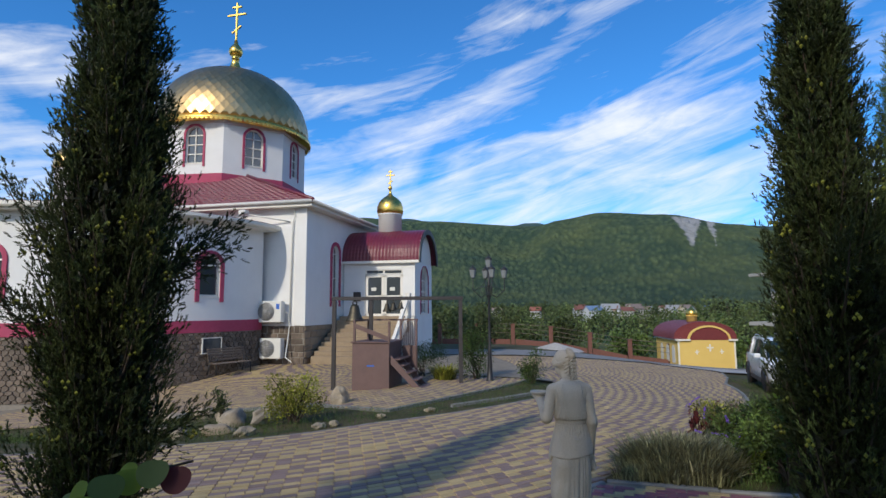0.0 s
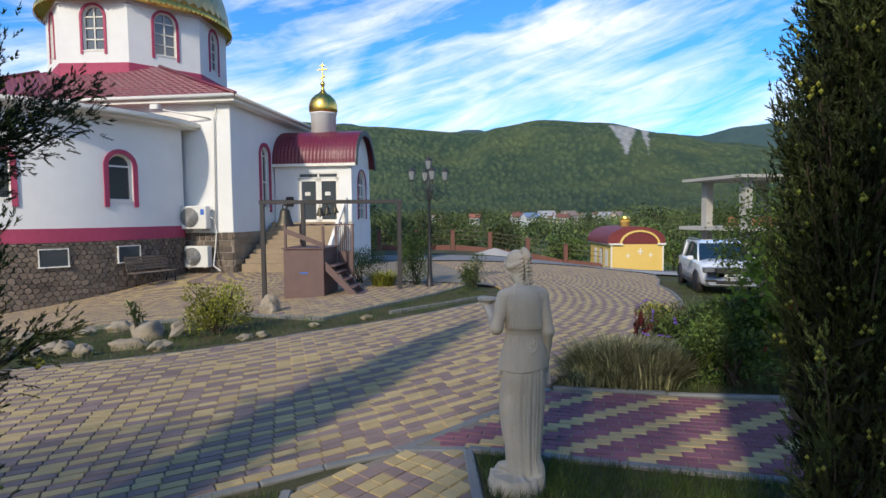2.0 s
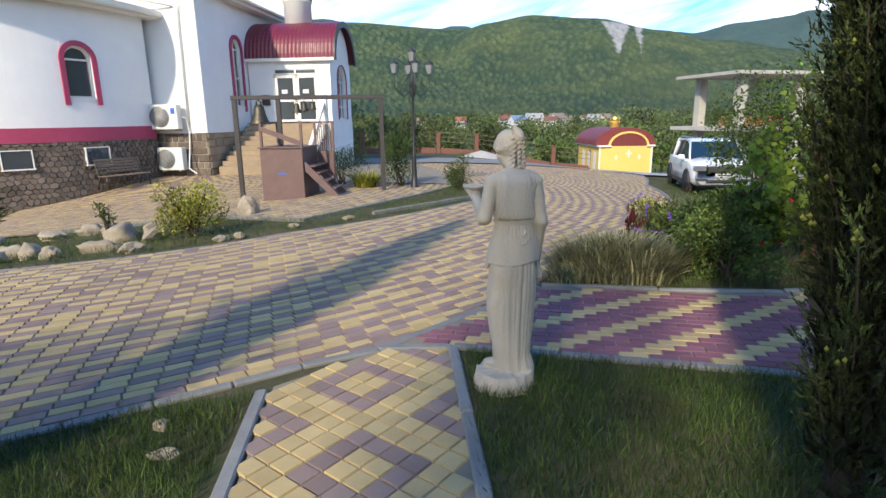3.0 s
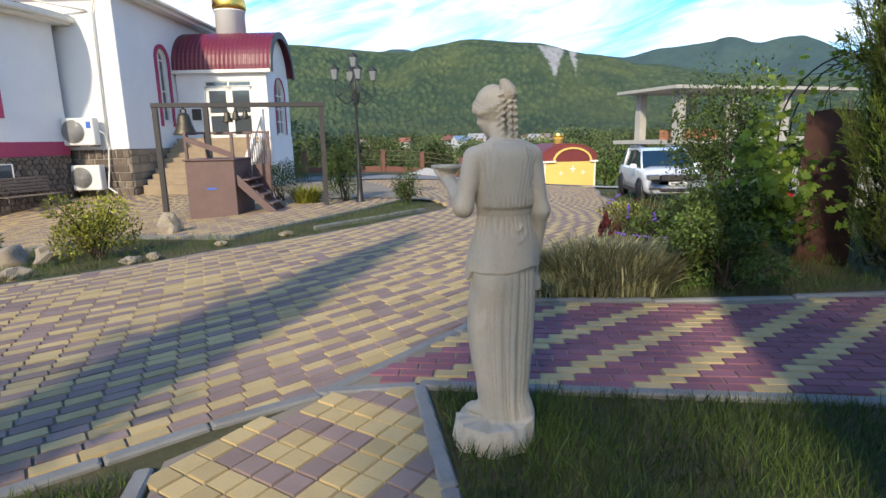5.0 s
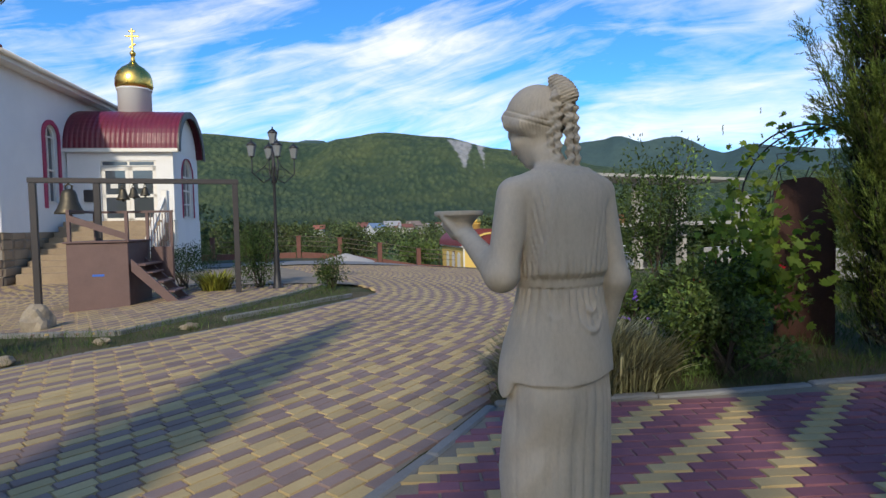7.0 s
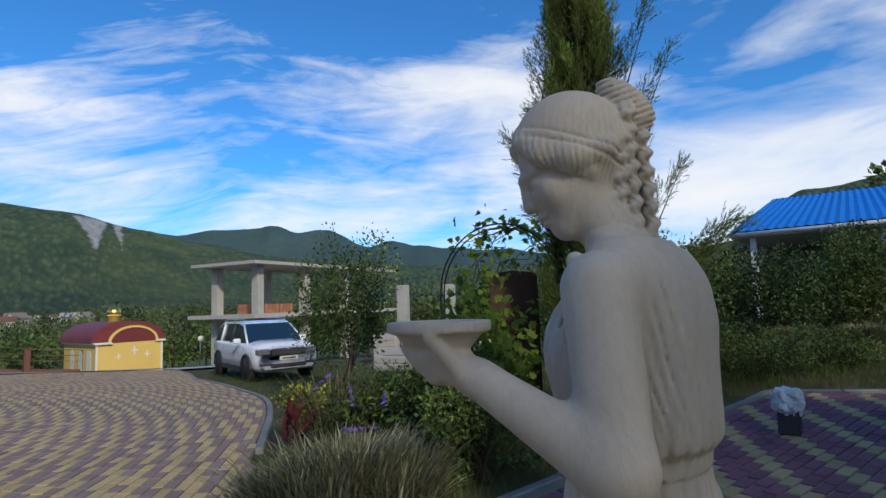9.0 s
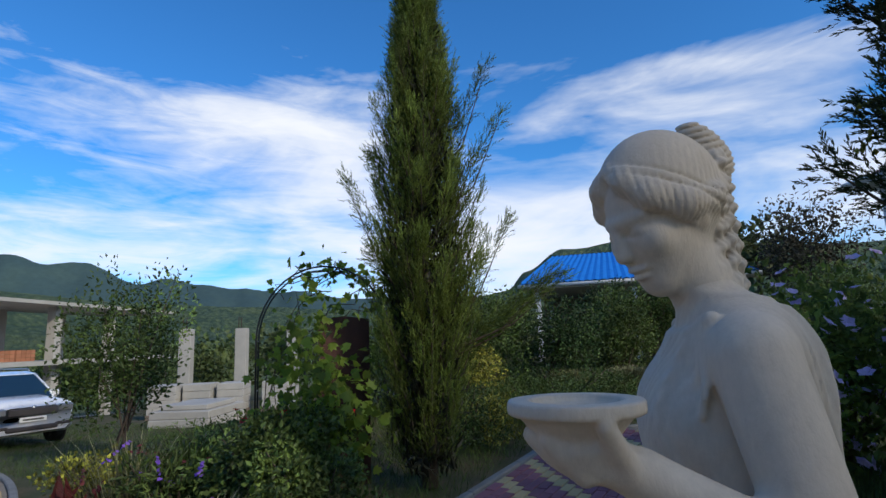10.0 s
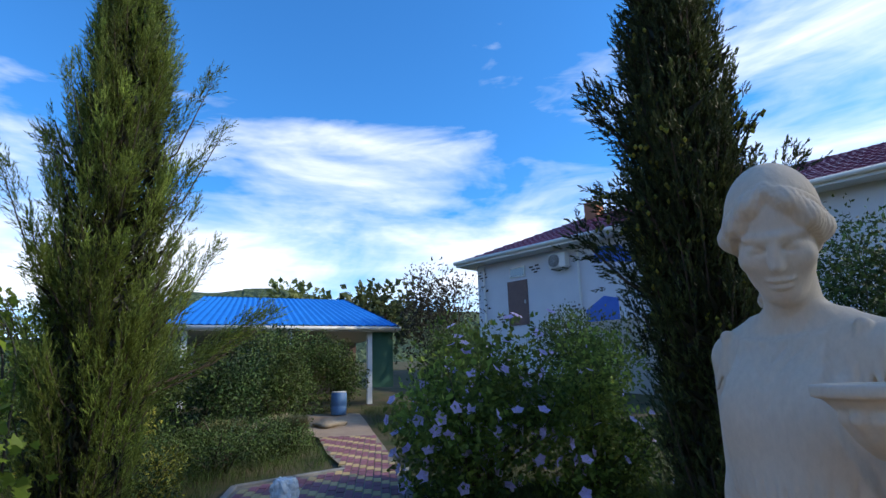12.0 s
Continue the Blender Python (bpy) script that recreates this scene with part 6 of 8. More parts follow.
shrub("shrub", "small green shrub at the lawn's end", "bush", 1.35, 16.6, 0.42, 0.4, 1.1, M["bush"], 66, 2200, (0.04, 0.065), 0.5, 14)

# lawns
def lawn(name, label, poly, n, h, seed, mat, dens_noise=2.0):
    rs_ = np.random.RandomState(seed)
    xs_, ys_ = [p[0] for p in poly], [p[1] for p in poly]
    px, py = rs_.uniform(min(xs_), max(xs_), n), rs_.uniform(min(ys_), max(ys_), n)
    ok = inside(px, py, poly)
    px, py = px[ok], py[ok]
    n = len(px)
    c = np.stack([px, py, lie_many(px, py) - 0.045], 1)
    d = unit(np.stack([rs_.randn(n) * 0.4, rs_.randn(n) * 0.4, np.ones(n)], 1))
    patch = np.array([noise.noise(Vector((a * dens_noise, b * dens_noise, 0))) for a, b in zip(px, py)])
    L = h * rs_.uniform(0.5, 1.3, n) * (1 + 0.5 * patch) + 0.052
    ob = quads(name, leaf_quads(c, d, L, 0.0032 + 0.003 * rs_.rand(n), rs_), mat)
    give_tone(ob, (0.85 + 0.55 * patch) * rs_.lognormal(-0.05, 0.25, n))
    return tagged(ob, label, "grass", kind="stuff")


lawn("lawn_grass", "shaggy green lawn below the statue", [(0.73, -0.5), (0.68, 5.0), (3.0, 4.4), (6.6, 3.45), (6.6, 1.0), (4, -0.5)], 105000, 0.075, 71, M["grass"])
lawn("lawn_grass", "shaggy green lawn beside the tiled path", [(-0.72, 0.5), (-0.8, 4.38), (-1.5, 4.16), (-2.5, 3.62), (-4.0, 2.95), (-4.0, 0.5)], 48000, 0.065, 72, M["grass"])
lawn("lawn_grass", "rough grass strip along the paved yard", [(-9.5, 8.0), (-5.2, 7.9), (-4.0, 8.7), (-2.74, 9.5), (-1.15, 10.7), (0.3, 12.4), (1.4, 14.3), (2.0, 16.5), (1.0, 17.0), (0.1, 15.0), (-2.0, 11.4), (-4.2, 13.0), (-8, 12.9), (-12, 12)], 42000, 0.09, 73, M["grass"])
lawn("lawn_grass", "short grass where the car is parked", [(4.9, 10.9), (6.5, 14.2), (8.1, 18), (8.8, 21.5), (14, 22), (14, 15), (9, 11.5)], 30000, 0.06, 74, M["grass"])
lawn("lawn_grass", "tall weedy grass along the path to the summer kitchen", [(6.8, 3.2), (8.2, 3.0), (11.5, 2.7), (15.5, 2.3), (15.5, -2), (9, -3), (5, -1), (5.5, 2.5)], 30000, 0.16, 76, M["grass"])
lawn("lawn_grass", "tall weedy grass behind the wine path", [(7.9, 5.4), (8.5, 4.1), (11.8, 4.0), (15.8, 3.8), (16, 8), (9, 9)], 26000, 0.17, 77, M["grass"])
shrub("hedge", "low loose green hedge beside the path", "bush", 9.9, 4.7, 0.8, 0.5, 0.6, M["bush"], 56, 3600, (0.03, 0.06), 0.5, 18, low=-0.1)
shrub("hedge", "loose green hedge under the hibiscus", "bush", 8.9, 2.3, 0.9, 0.5, 0.55, M["dark_bush"], 57, 3600, (0.03, 0.06), 0.5, 18, low=-0.1)
lawn("lawn_grass", "weedy grass round the garden beds", [(2, 6.75), (3.6, 9.2), (5, 10.8), (10, 11), (12, 6), (7.5, 5.6), (4, 6.3)], 30000, 0.12, 75, M["grass"])

# fittings on the church
def ac_unit(place, w=1.0, h=0.8, d=0.34, logo=True):
    u = thing("air_conditioner", "white outdoor air-conditioner unit with round fan grille", "air conditioner", place, group="air conditioner units")
    part("casing", Shape().box((-w / 2, 0, 0), (w / 2, d, h), bevel=0.025), M["plastic"], u)
    g = Shape()
    cx_, cz_ = -w * 0.16, h * 0.5
    for k in range(7):
        r = h * 0.42 * (k + 1) / 7
        pts = [(cx_ + r * math.cos(2 * math.pi * q / 24), -0.012, cz_ + r * math.sin(2 * math.pi * q / 24)) for q in range(25)]
        g.tube(pts, 0.006 if k < 6 else 0.012, 4, cap=False)
    for q in range(12):
        a = 2 * math.pi * q / 12
        g.tube([(cx_, -0.012, cz_), (cx_ + h * 0.42 * math.cos(a), -0.012, cz_ + h * 0.42 * math.sin(a))], 0.004, 4, cap=False)
    part("grille", g, M["alloy"], u)
    f = Shape().lathe([(h * 0.415, 0.0), (h * 0.415, 0.008)], 28, turn=Matrix.Translation((cx_, -0.002, cz_)) @ Matrix.Rotation(radians(90), 4, "X"))
    part("fan_well", f, M["kerb"], u)
    fan = Shape()
    for q in range(3):
        t = Matrix.Translation((cx_, -0.008, cz_)) @ Matrix.Rotation(q * 2 * math.pi / 3, 4, "Y")
        fan.add([t @ Vector(p) for p in ((0.02, 0, -0.03), (h * 0.36, 0, -0.10), (h * 0.38, 0, 0.08), (0.03, 0, 0.05))], [(0, 1, 2, 3)])
    part("fan", fan, M["dark"], u)
    if logo:
        part("badge", Shape().box((w * 0.28, -0.01, h * 0.62), (w * 0.42, 0.0, h * 0.86)), M["blue_paint"], u, "blue maker's badge")
    for sx in (-1, 1):
        part("bracket", Shape().box((sx * w * 0.33 - 0.03, 0.02, -0.05), (sx * w * 0.33 + 0.03, d + 0.2, 0.0)), M["kerb"], u)
    return u


ac_unit(CHURCH @ pose(-1.38, -0.52, 1.52), 1.08, 0.92)
ac_unit(CHURCH @ pose(-1.34, -0.5, -0.02), 1.0, 0.86, logo=False)
part("pipe", Shape().tube([(-0.8, -0.3, 2.0), (-0.72, -0.12, 1.9), (-0.66, -0.1, 1.4), (-0.7, -0.15, 0.7), (-0.6, -0.5, 0.05), (-0.1, -0.9, -0.1)], 0.025, 6), M["plastic"], church)
part("bracket_arm", Shape().tube([(-2.55, -0.75, 6.25), (-0.8, -0.05, 5.95)], 0.03, 6).box((-2.8, -0.95, 6.2), (-2.45, -0.65, 6.42), bevel=0.03), M["plastic"], church, "camera on a long bracket")


def bench(place):
    b = thing("garden_bench", "dark slatted garden bench with iron scroll ends", "bench", place)
    for k in range(5):
        part("seat_slat", Shape().box((-0.85, 0.0 + 0.09 * k, 0.42), (0.85, 0.075 + 0.09 * k, 0.45), bevel=0.008), M["wood_grey"], b)
    for k in range(5):
        part("back_slat", Shape().box((-0.85, 0.47 + 0.02 * k, 0.52 + 0.10 * k), (0.85, 0.50 + 0.02 * k, 0.60 + 0.10 * k), bevel=0.008), M["wood_grey"], b)
    for x in (-0.8, 0.8):
        curl = [(x, 0.22 * math.cos(a) * (0.3 + a / 9) + 0.12, 0.62 + 0.14 * math.sin(a) * (0.3 + a / 9)) for a in np.linspace(0, 7, 24)]
        part("end_frame", Shape().tube([(x, 0.02, 0), (x, 0.05, 0.42), (x, 0.45, 0.45), (x, 0.6, 1.05)], 0.025, 6).tube([(x, 0.42, 0.45), (x, 0.55, 0)], 0.025, 6).tube(curl, 0.018, 5), M["iron"], b)
    return b


bench(CHURCH @ pose(-1.63, -2.56, -0.42, 0, 0, 72))

# the bell frame with its ringing platform
BF = pose(-4.6, 16.08, 0, 0, 0, 5.5)
bell_frame = thing("belfry", "dark steel bell frame on square posts", "bell frame", BF)
for x, y, zb in ((0.0, 0.0, -0.36), (1.12, 0.0, -0.3), (3.84, 0.0, -0.2)):
    part("post", Shape().box((x - 0.06, y - 0.06, zb), (x + 0.06, y + 0.06, 2.34), bevel=0.008), M["dark"], bell_frame)
part("beam", Shape().box((-0.08, -0.055, 2.342), (3.92, 0.055, 2.45), bevel=0.008), M["dark"], bell_frame)


def bell(x, r, drop):
    b = thing("bell", "old bronze church bell hanging from the beam", "bell", BF @ pose(x, 0, 2.34 - drop), group="bells of the frame")
    h = r * 1.9
    prof = [(r, -h), (r * 1.02, -h + 0.02), (r * 0.82, -h * 0.78), (r * 0.62, -h * 0.5), (r * 0.52, -h * 0.2), (r * 0.42, -h * 0.06), (r * 0.2, 0)]
    part("shell", Shape().lathe(prof, 28), M["bronze"], b)
    part("crown_loop", Shape().tube([(-r * 0.2, 0, -0.01), (-r * 0.22, 0, r * 0.25), (0, 0, r * 0.4), (r * 0.22, 0, r * 0.25), (r * 0.2, 0, -0.01)], r * 0.08, 6).tube([(0, 0, r * 0.35), (0, 0, drop)], 0.012, 6), M["bronze"], b)
    part("clapper", Shape().lathe([(0.01, -h * 0.5), (0.012, -h * 0.98), (r * 0.2, -h * 1.06), (0.02, -h * 1.16)], 10), M["iron"], b)


bell(0.62, 0.27, 0.12)
bell(1.60, 0.13, 0.10)
bell(1.80, 0.115, 0.08)
bell(2.02, 0.10, 0.07)

plat = thing("ringing_platform", "worn brown steel platform with steps and railing", "platform", pose(-3.22, 16.0, -0.28, 0, 0, -6))
part("box_body", Shape().box((-0.57, -0.65, 0.0), (0.55, 0.65, 1.38), bevel=0.01), M["brown_paint"], plat)
part("deck", Shape().box((-0.61, -0.69, 1.382), (0.59, 0.69, 1.42), bevel=0.008), M["brown_paint"], plat)
for k in range(7):
    part("panel_bar", Shape().box((0.60 + 0.06 * k, 0.57, 0.62), (0.615 + 0.06 * k, 0.585, 1.98)), M["brown_paint"], plat)
part("side_panel", Shape().box((0.60, 0.52, 0.58), (1.05, 0.56, 1.25), bevel=0.008), M["brown_paint"], plat)
part("landing", Shape().box((0.60, -0.62, 0.90), (0.86, 0.5, 0.94), bevel=0.006), M["brown_paint"], plat)
for y in (-0.66, 0.1):
    part("stringer", Shape().extrude([(0.60, y, 1.05), (0.60, y, 0.80), (1.40, y, 0.0), (1.62, y, 0.0)], (0, 0.05, 0)), M["brown_paint"], plat)
for k in range(4):
    part("tread", Shape().box((0.74 + 0.20 * k, -0.60, 0.74 - 0.2 * k), (0.98 + 0.20 * k, 0.1, 0.775 - 0.2 * k), bevel=0.006), M["brown_paint"], plat)
for x, y in ((-0.52, -0.6), (-0.52, 0.6), (0.53, 0.6), (0.53, -0.6), (1.03, 0.575)):
    part("rail_post", Shape().box((x - 0.03, y - 0.03, 1.42 if x < 1 else 0.3), (x + 0.03, y + 0.03, 2.0)), M["brown_paint"], plat)
part("rail", Shape().box((-0.56, 0.57, 2.0), (1.07, 0.63, 2.05)).box((-0.55, -0.63, 2.0), (-0.49, 0.57, 2.05)), M["brown_paint"], plat)
part("brace_plank", Shape().extrude([(-0.52, -0.64, 1.95), (-0.52, -0.64, 1.82), (0.55, -0.64, 1.42), (0.55, -0.64, 1.55)], (0, 0.04, 0)), M["brown_paint"], plat)
part("chalk_mark", Shape().box((-0.12, -0.656, 0.72), (0.1, -0.651, 0.76)), M["blue_paint"], plat)


# the street lamp
lamp = thing("street_lamp", "black cast-iron street lamp with five lanterns", "street lamp", pose(0.08, 17.06, -0.20))
part("pole", Shape().lathe([(0.13, 0), (0.13, 0.08), (0.1, 0.12), (0.07, 0.5), (0.06, 0.95), (0.055, 1.0), (0.04, 1.05), (0.034, 2.95), (0.05, 3.0), (0.036, 3.05), (0.03, 3.55)], 16), M["iron"], lamp)
for k, (a, r, z) in enumerate(((0, 0.0, 3.55), (20, 0.52, 3.22), (110, 0.3, 3.22), (200, 0.52, 3.22), (290, 0.3, 3.22))):
    c, s = math.cos(radians(a)), math.sin(radians(a))
    if r:
        arm = [(0.04 * c, 0.04 * s, 2.75), (r * 0.5 * c, r * 0.5 * s, 2.62), (r * c, r * s, 2.85), (r * c, r * s, z)]
        part("arm", Shape().tube(arm, 0.016, 6).tube([(r * c * (0.35 + 0.2 * math.cos(t)), r * s * (0.35 + 0.2 * math.cos(t)), 2.86 + 0.1 * math.sin(t)) for t in np.linspace(0, 6.2, 16)], 0.01, 5).tube([(0.04 * c, 0.04 * s, 3.3), (r * 0.4 * c, r * 0.4 * s, 3.02), (r * 0.9 * c, r * 0.9 * s, 2.82)], 0.011, 5), M["iron"], lamp)
    ln = part("lantern", Shape().lathe([(0.05, 0), (0.07, 0.02)], 6), M["iron"], lamp, at=pose(r * c, r * s, z))
    part("lantern_cap", Shape().lathe([(0.115, 0.26), (0.125, 0.28), (0.06, 0.35), (0.02, 0.37), (0.012, 0.43)], 6), M["iron"], ln)
    part("lantern_glass", Shape().lathe([(0.066, 0.021), (0.11, 0.258)], 6, smooth=False), M["lamp_glass"], ln)

# stones of the rockery
def boulder(x, y, s, seed, z=None, flat=0.7, mat="rock"):
    bm = bmesh.new()
    bmesh.ops.create_icosphere(bm, subdivisions=3, radius=1)
    for v in bm.verts:
        n = noise.noise(v.co * 1.4 + Vector((seed * 3.7, seed, 0))) * 0.45 + noise.noise(v.co * 3.5 + Vector((seed, 5, 0))) * 0.16
        v.co *= 1 + n
        v.co = Vector((v.co.x * s[0], v.co.y * s[1], v.co.z * s[2]))
    me = bpy.data.meshes.new("rock")
    bm.to_mesh(me)
    bm.free()
    me.materials.append(M[mat])
    for p in me.polygons:
        p.use_smooth = seed % 2 == 0
    ob = tagged(new("rock", me), "pale weathered limestone rock lying in the grass", "rock", "rockery stones")
    ob.matrix_basis = pose(x, y, (lie(x, y) if z is None else z) - 0.03 + s[2] * 0.3, 0, 0, seed * 47)
    return ob


for k, (x, y, a, b, c) in enumerate(((-3.5, 13.0, 0.22, 0.2, 0.3), (-5.15, 10.9, 0.34, 0.24, 0.26), (-5.6, 11.5, 0.3, 0.22, 0.2), (-4.9, 9.75, 0.32, 0.14, 0.12), (-4.2, 9.4, 0.22, 0.14, 0.09), (-5.7, 9.35, 0.2, 0.15, 0.16), (-5.3, 9.2, 0.16, 0.13, 0.13),
        (-6.2, 9.6, 0.24, 0.16, 0.14), (-6.7, 9.3, 0.26, 0.18, 0.14), (-5.95, 9.0, 0.2, 0.12, 0.1), (-7.2, 12.1, 0.3, 0.2, 0.12), (-6.6, 12.4, 0.26, 0.18, 0.14), (-3.0, 9.95, 0.16, 0.1, 0.06), (-2.75, 10.1, 0.12, 0.09, 0.06), (-2.0, 10.75, 0.1, 0.07, 0.05), (-1.1, 11.55, 0.12, 0.08, 0.05), (-4.5, 11.1, 0.5, 0.2, 0.22), (-8.3, 12.0, 0.3, 0.2, 0.12), (-7.6, 10.2, 0.3, 0.2, 0.1),
        (2.32, 3.42 - 0.5, 0.16, 0.12, 0.1), (2.6, 2.55, 0.2, 0.13, 0.08), (-1.25, 4.0, 0.07, 0.05, 0.035), (-1.1, 3.7, 0.09, 0.06, 0.03), (13.3, 4.3, 0.35, 0.25, 0.2), (12.9, 4.9, 0.3, 0.25, 0.18), (13.0, 3.5, 0.35, 0.3, 0.12), (13.4, 5.4, 0.3, 0.2, 0.2))):
    boulder(x, y, (a, b, c), k + 1)


# the parked car
def build_car(place):
    car = thing("car", "white compact off-road car parked on the grass", "car", place)
    L, W = 4.22, 1.79
    # stations along the car: x, half width, sill, belt, roof
    st_ = [(-2.11, 0.76, 0.36, 0.84, 0.90), (-2.04, 0.83, 0.31, 0.93, 0.99), (-1.6, 0.88, 0.30, 0.99, 1.06), (-1.15, 0.895, 0.3, 1.02, 1.10), (-0.62, 0.895, 0.3, 1.03, 1.08), (1.2, 0.895, 0.3, 1.03, 1.05), (1.75, 0.885, 0.33, 1.03, 1.05), (2.02, 0.84, 0.4, 1.0, 1.02), (2.11, 0.76, 0.55, 0.9, 0.92)]
    body = Shape()
    ps, m = [], 12
    for x, hw, lo, belt, top in st_:
        for y, z in ((-hw * 0.86, lo), (-hw * 0.99, lo + 0.1), (-hw, (lo + belt) / 2), (-hw * 0.985, belt - 0.06), (-hw * 0.93, belt), (-hw * 0.55, top), (hw * 0.55, top), (hw * 0.93, belt), (hw * 0.985, belt - 0.06), (hw, (lo + belt) / 2), (hw * 0.99, lo + 0.1), (hw * 0.86, lo)):
            ps.append((x, y, z))
    fs = [(j * m + k, j * m + (k + 1) % m, (j + 1) * m + (k + 1) % m, (j + 1) * m + k) for j in range(len(st_) - 1) for k in range(m)]
    fs += [tuple(range(m)), tuple(reversed(range((len(st_) - 1) * m, len(st_) * m)))]
    body.add(ps, fs, smooth=True)
    ob = part("body", body, M["car_paint"], car)
    cabin = [(-1.2, 0.80, 1.0, 0.80), (-0.95, 0.80, 1.22, 0.76), (-0.45, 0.80, 1.56, 0.66), (0.0, 0.80, 1.62, 0.64), (1.4, 0.80, 1.60, 0.64), (1.85, 0.80, 1.46, 0.64), (2.02, 0.8, 1.0, 0.76)]
    gl, rf = Shape(), Shape()
    ps = []
    for x, hw, z, tw in cabin:
        ps += [(x, -hw, 0.99), (x, -tw, z), (x, tw, z), (x, hw, 0.99)]
    fs = [(j * 4 + k, j * 4 + k + 1, j * 4 + k + 5, j * 4 + k + 4) for j in range(len(cabin) - 1) for k in range(3)]
    gl.add(ps, fs, smooth=False)
    part("glazing", gl, M["car_glass"], car, "dark tinted car windows")
    for (x0, _, z0, t0), (x1, _, z1, t1) in zip(cabin[2:5], cabin[3:6]):
        rf.add([(x0, -t0 - 0.03, z0 + 0.015), (x0, t0 + 0.03, z0 + 0.015), (x1, t1 + 0.03, z1 + 0.015), (x1, -t1 - 0.03, z1 + 0.015), (x0, -t0 - 0.05, z0 - 0.05), (x0, t0 + 0.05, z0 - 0.05), (x1, t1 + 0.05, z1 - 0.05), (x1, -t1 - 0.05, z1 - 0.05)],
               [(0, 1, 2, 3), (0, 3, 7, 4), (1, 5, 6, 2), (4, 7, 6, 5), (0, 4, 5, 1), (3, 2, 6, 7)])
    part("roof", rf, M["car_paint"], car)
    for s in (-1, 1):
        part("pillar", Shape().tube([(-1.16, s * 0.80, 1.02), (-0.92, s * 0.765, 1.23), (-0.44, s * 0.665, 1.565)], 0.03, 5), M["car_paint"], car)
        for x in (0.30, 1.28):
            part("pillar", Shape().tube([(x, s * 0.815, 1.0), (x, s * 0.655, 1.6)], 0.045, 5), M["dark"] if x < 1 else M["car_paint"], car)
        part("roof_rail", Shape().tube([(-0.3, s * 0.6, 1.64), (-0.2, s * 0.6, 1.69), (1.4, s * 0.6, 1.68), (1.5, s * 0.6, 1.62)], 0.018, 6), M["alloy"], car)
        part("mirror", Shape().box((-0.84, s * 0.98 - 0.1, 1.02), (-0.72, s * 0.98 + 0.1, 1.17), bevel=0.03), M["car_paint"], car)
        part("headlight", Shape().box((-2.13, s * 0.65 - 0.15, 0.74), (-1.86, s * 0.65 + 0.19, 0.91), bevel=0.03), M["alloy"], car, "clear headlight")
        part("fog_lamp", Shape().box((-2.13, s * 0.62 - 0.17, 0.46), (-2.0, s * 0.62 + 0.17, 0.53), bevel=0.02), M["dark"], car)
        part("sill_trim", Shape().box((-0.85, s * 0.885 - 0.02, 0.26), (0.9, s * 0.885 + 0.02, 0.40), bevel=0.01), M["dark"], car)
        for x in (-1.3, 1.28):
            t = Matrix.Translation((x, s * 0.80, 0.345)) @ Matrix.Rotation(radians(90), 4, "X")
            wheel = part("wheel", Shape().lathe([(0.24, -0.10), (0.335, -0.10), (0.345, -0.06), (0.345, 0.06), (0.335, 0.10), (0.24, 0.10)], 28, turn=t), M["rubber"], car)
            rim_s = Shape().lathe([(0.05, -0.105), (0.23, -0.085), (0.25, -0.095), (0.25, 0.095), (0.23, 0.085), (0.05, 0.105)], 28, turn=t)
            part("rim", rim_s, M["alloy"], wheel)
            sp = Shape()
            for q in range(5):
                a = q * 2 * math.pi / 5
                tt_ = t @ Matrix.Rotation(a + 0.6, 4, "Z")
                for sd in (-0.108, 0.108):
                    sp.add([tt_ @ Vector((0.09, -0.05, sd)), tt_ @ Vector((0.225, -0.085, sd)), tt_ @ Vector((0.225, 0.085, sd)), tt_ @ Vector((0.09, 0.05, sd))], [(0, 1, 2, 3)])
            part("spoke_gap", sp, M["dark"], wheel)
            arch = [(x + 0.40 * math.cos(a), s * 0.905, 0.345 + 0.40 * math.sin(a)) for a in np.linspace(-0.1, math.pi + 0.1, 16)]
            part("wheel_arch", Shape().tube(arch, 0.03, 5), M["dark"], car)
            part("wheel_well", Shape().lathe([(0.38, -0.02), (0.38, 0.02)], 24, turn=Matrix.Translation((x, s * 0.888, 0.345)) @ Matrix.Rotation(radians(90), 4, "X")), M["dark"], car)
    part("grille", Shape().box((-2.15, -0.47, 0.72), (-2.02, 0.47, 0.88), bevel=0.02), M["dark"], car, "black radiator grille")
    part("lower_grille", Shape().box((-2.145, -0.50, 0.40), (-2.03, 0.50, 0.50), bevel=0.02), M["dark"], car)
    part("number_plate", Shape().box((-2.135, -0.26, 0.585), (-2.11, 0.26, 0.69), bevel=0.004), M["plastic"], car)
    part("plate_bar", Shape().box((-2.139, -0.2, 0.62), (-2.136, 0.2, 0.655)), M["dark"], car)
    part("badge", Shape().lathe([(0.05, 0), (0.05, 0.012)], 12, turn=Matrix.Translation((-2.12, 0, 0.88)) @ Matrix.Rotation(radians(-90), 4, "Y")), M["alloy"], car)
    part("door_seam", Shape().box((-0.62, -0.905, 0.45), (-0.61, -0.897, 1.0)).box((0.33, -0.905, 0.42), (0.34, -0.897, 1.0)), M["dark"], car)
    return car


CARX, CARY = 9.75, 19.05
build_car(pose(CARX, CARY, lie(CARX, CARY) + 0.0, 0, 0, 76.5))


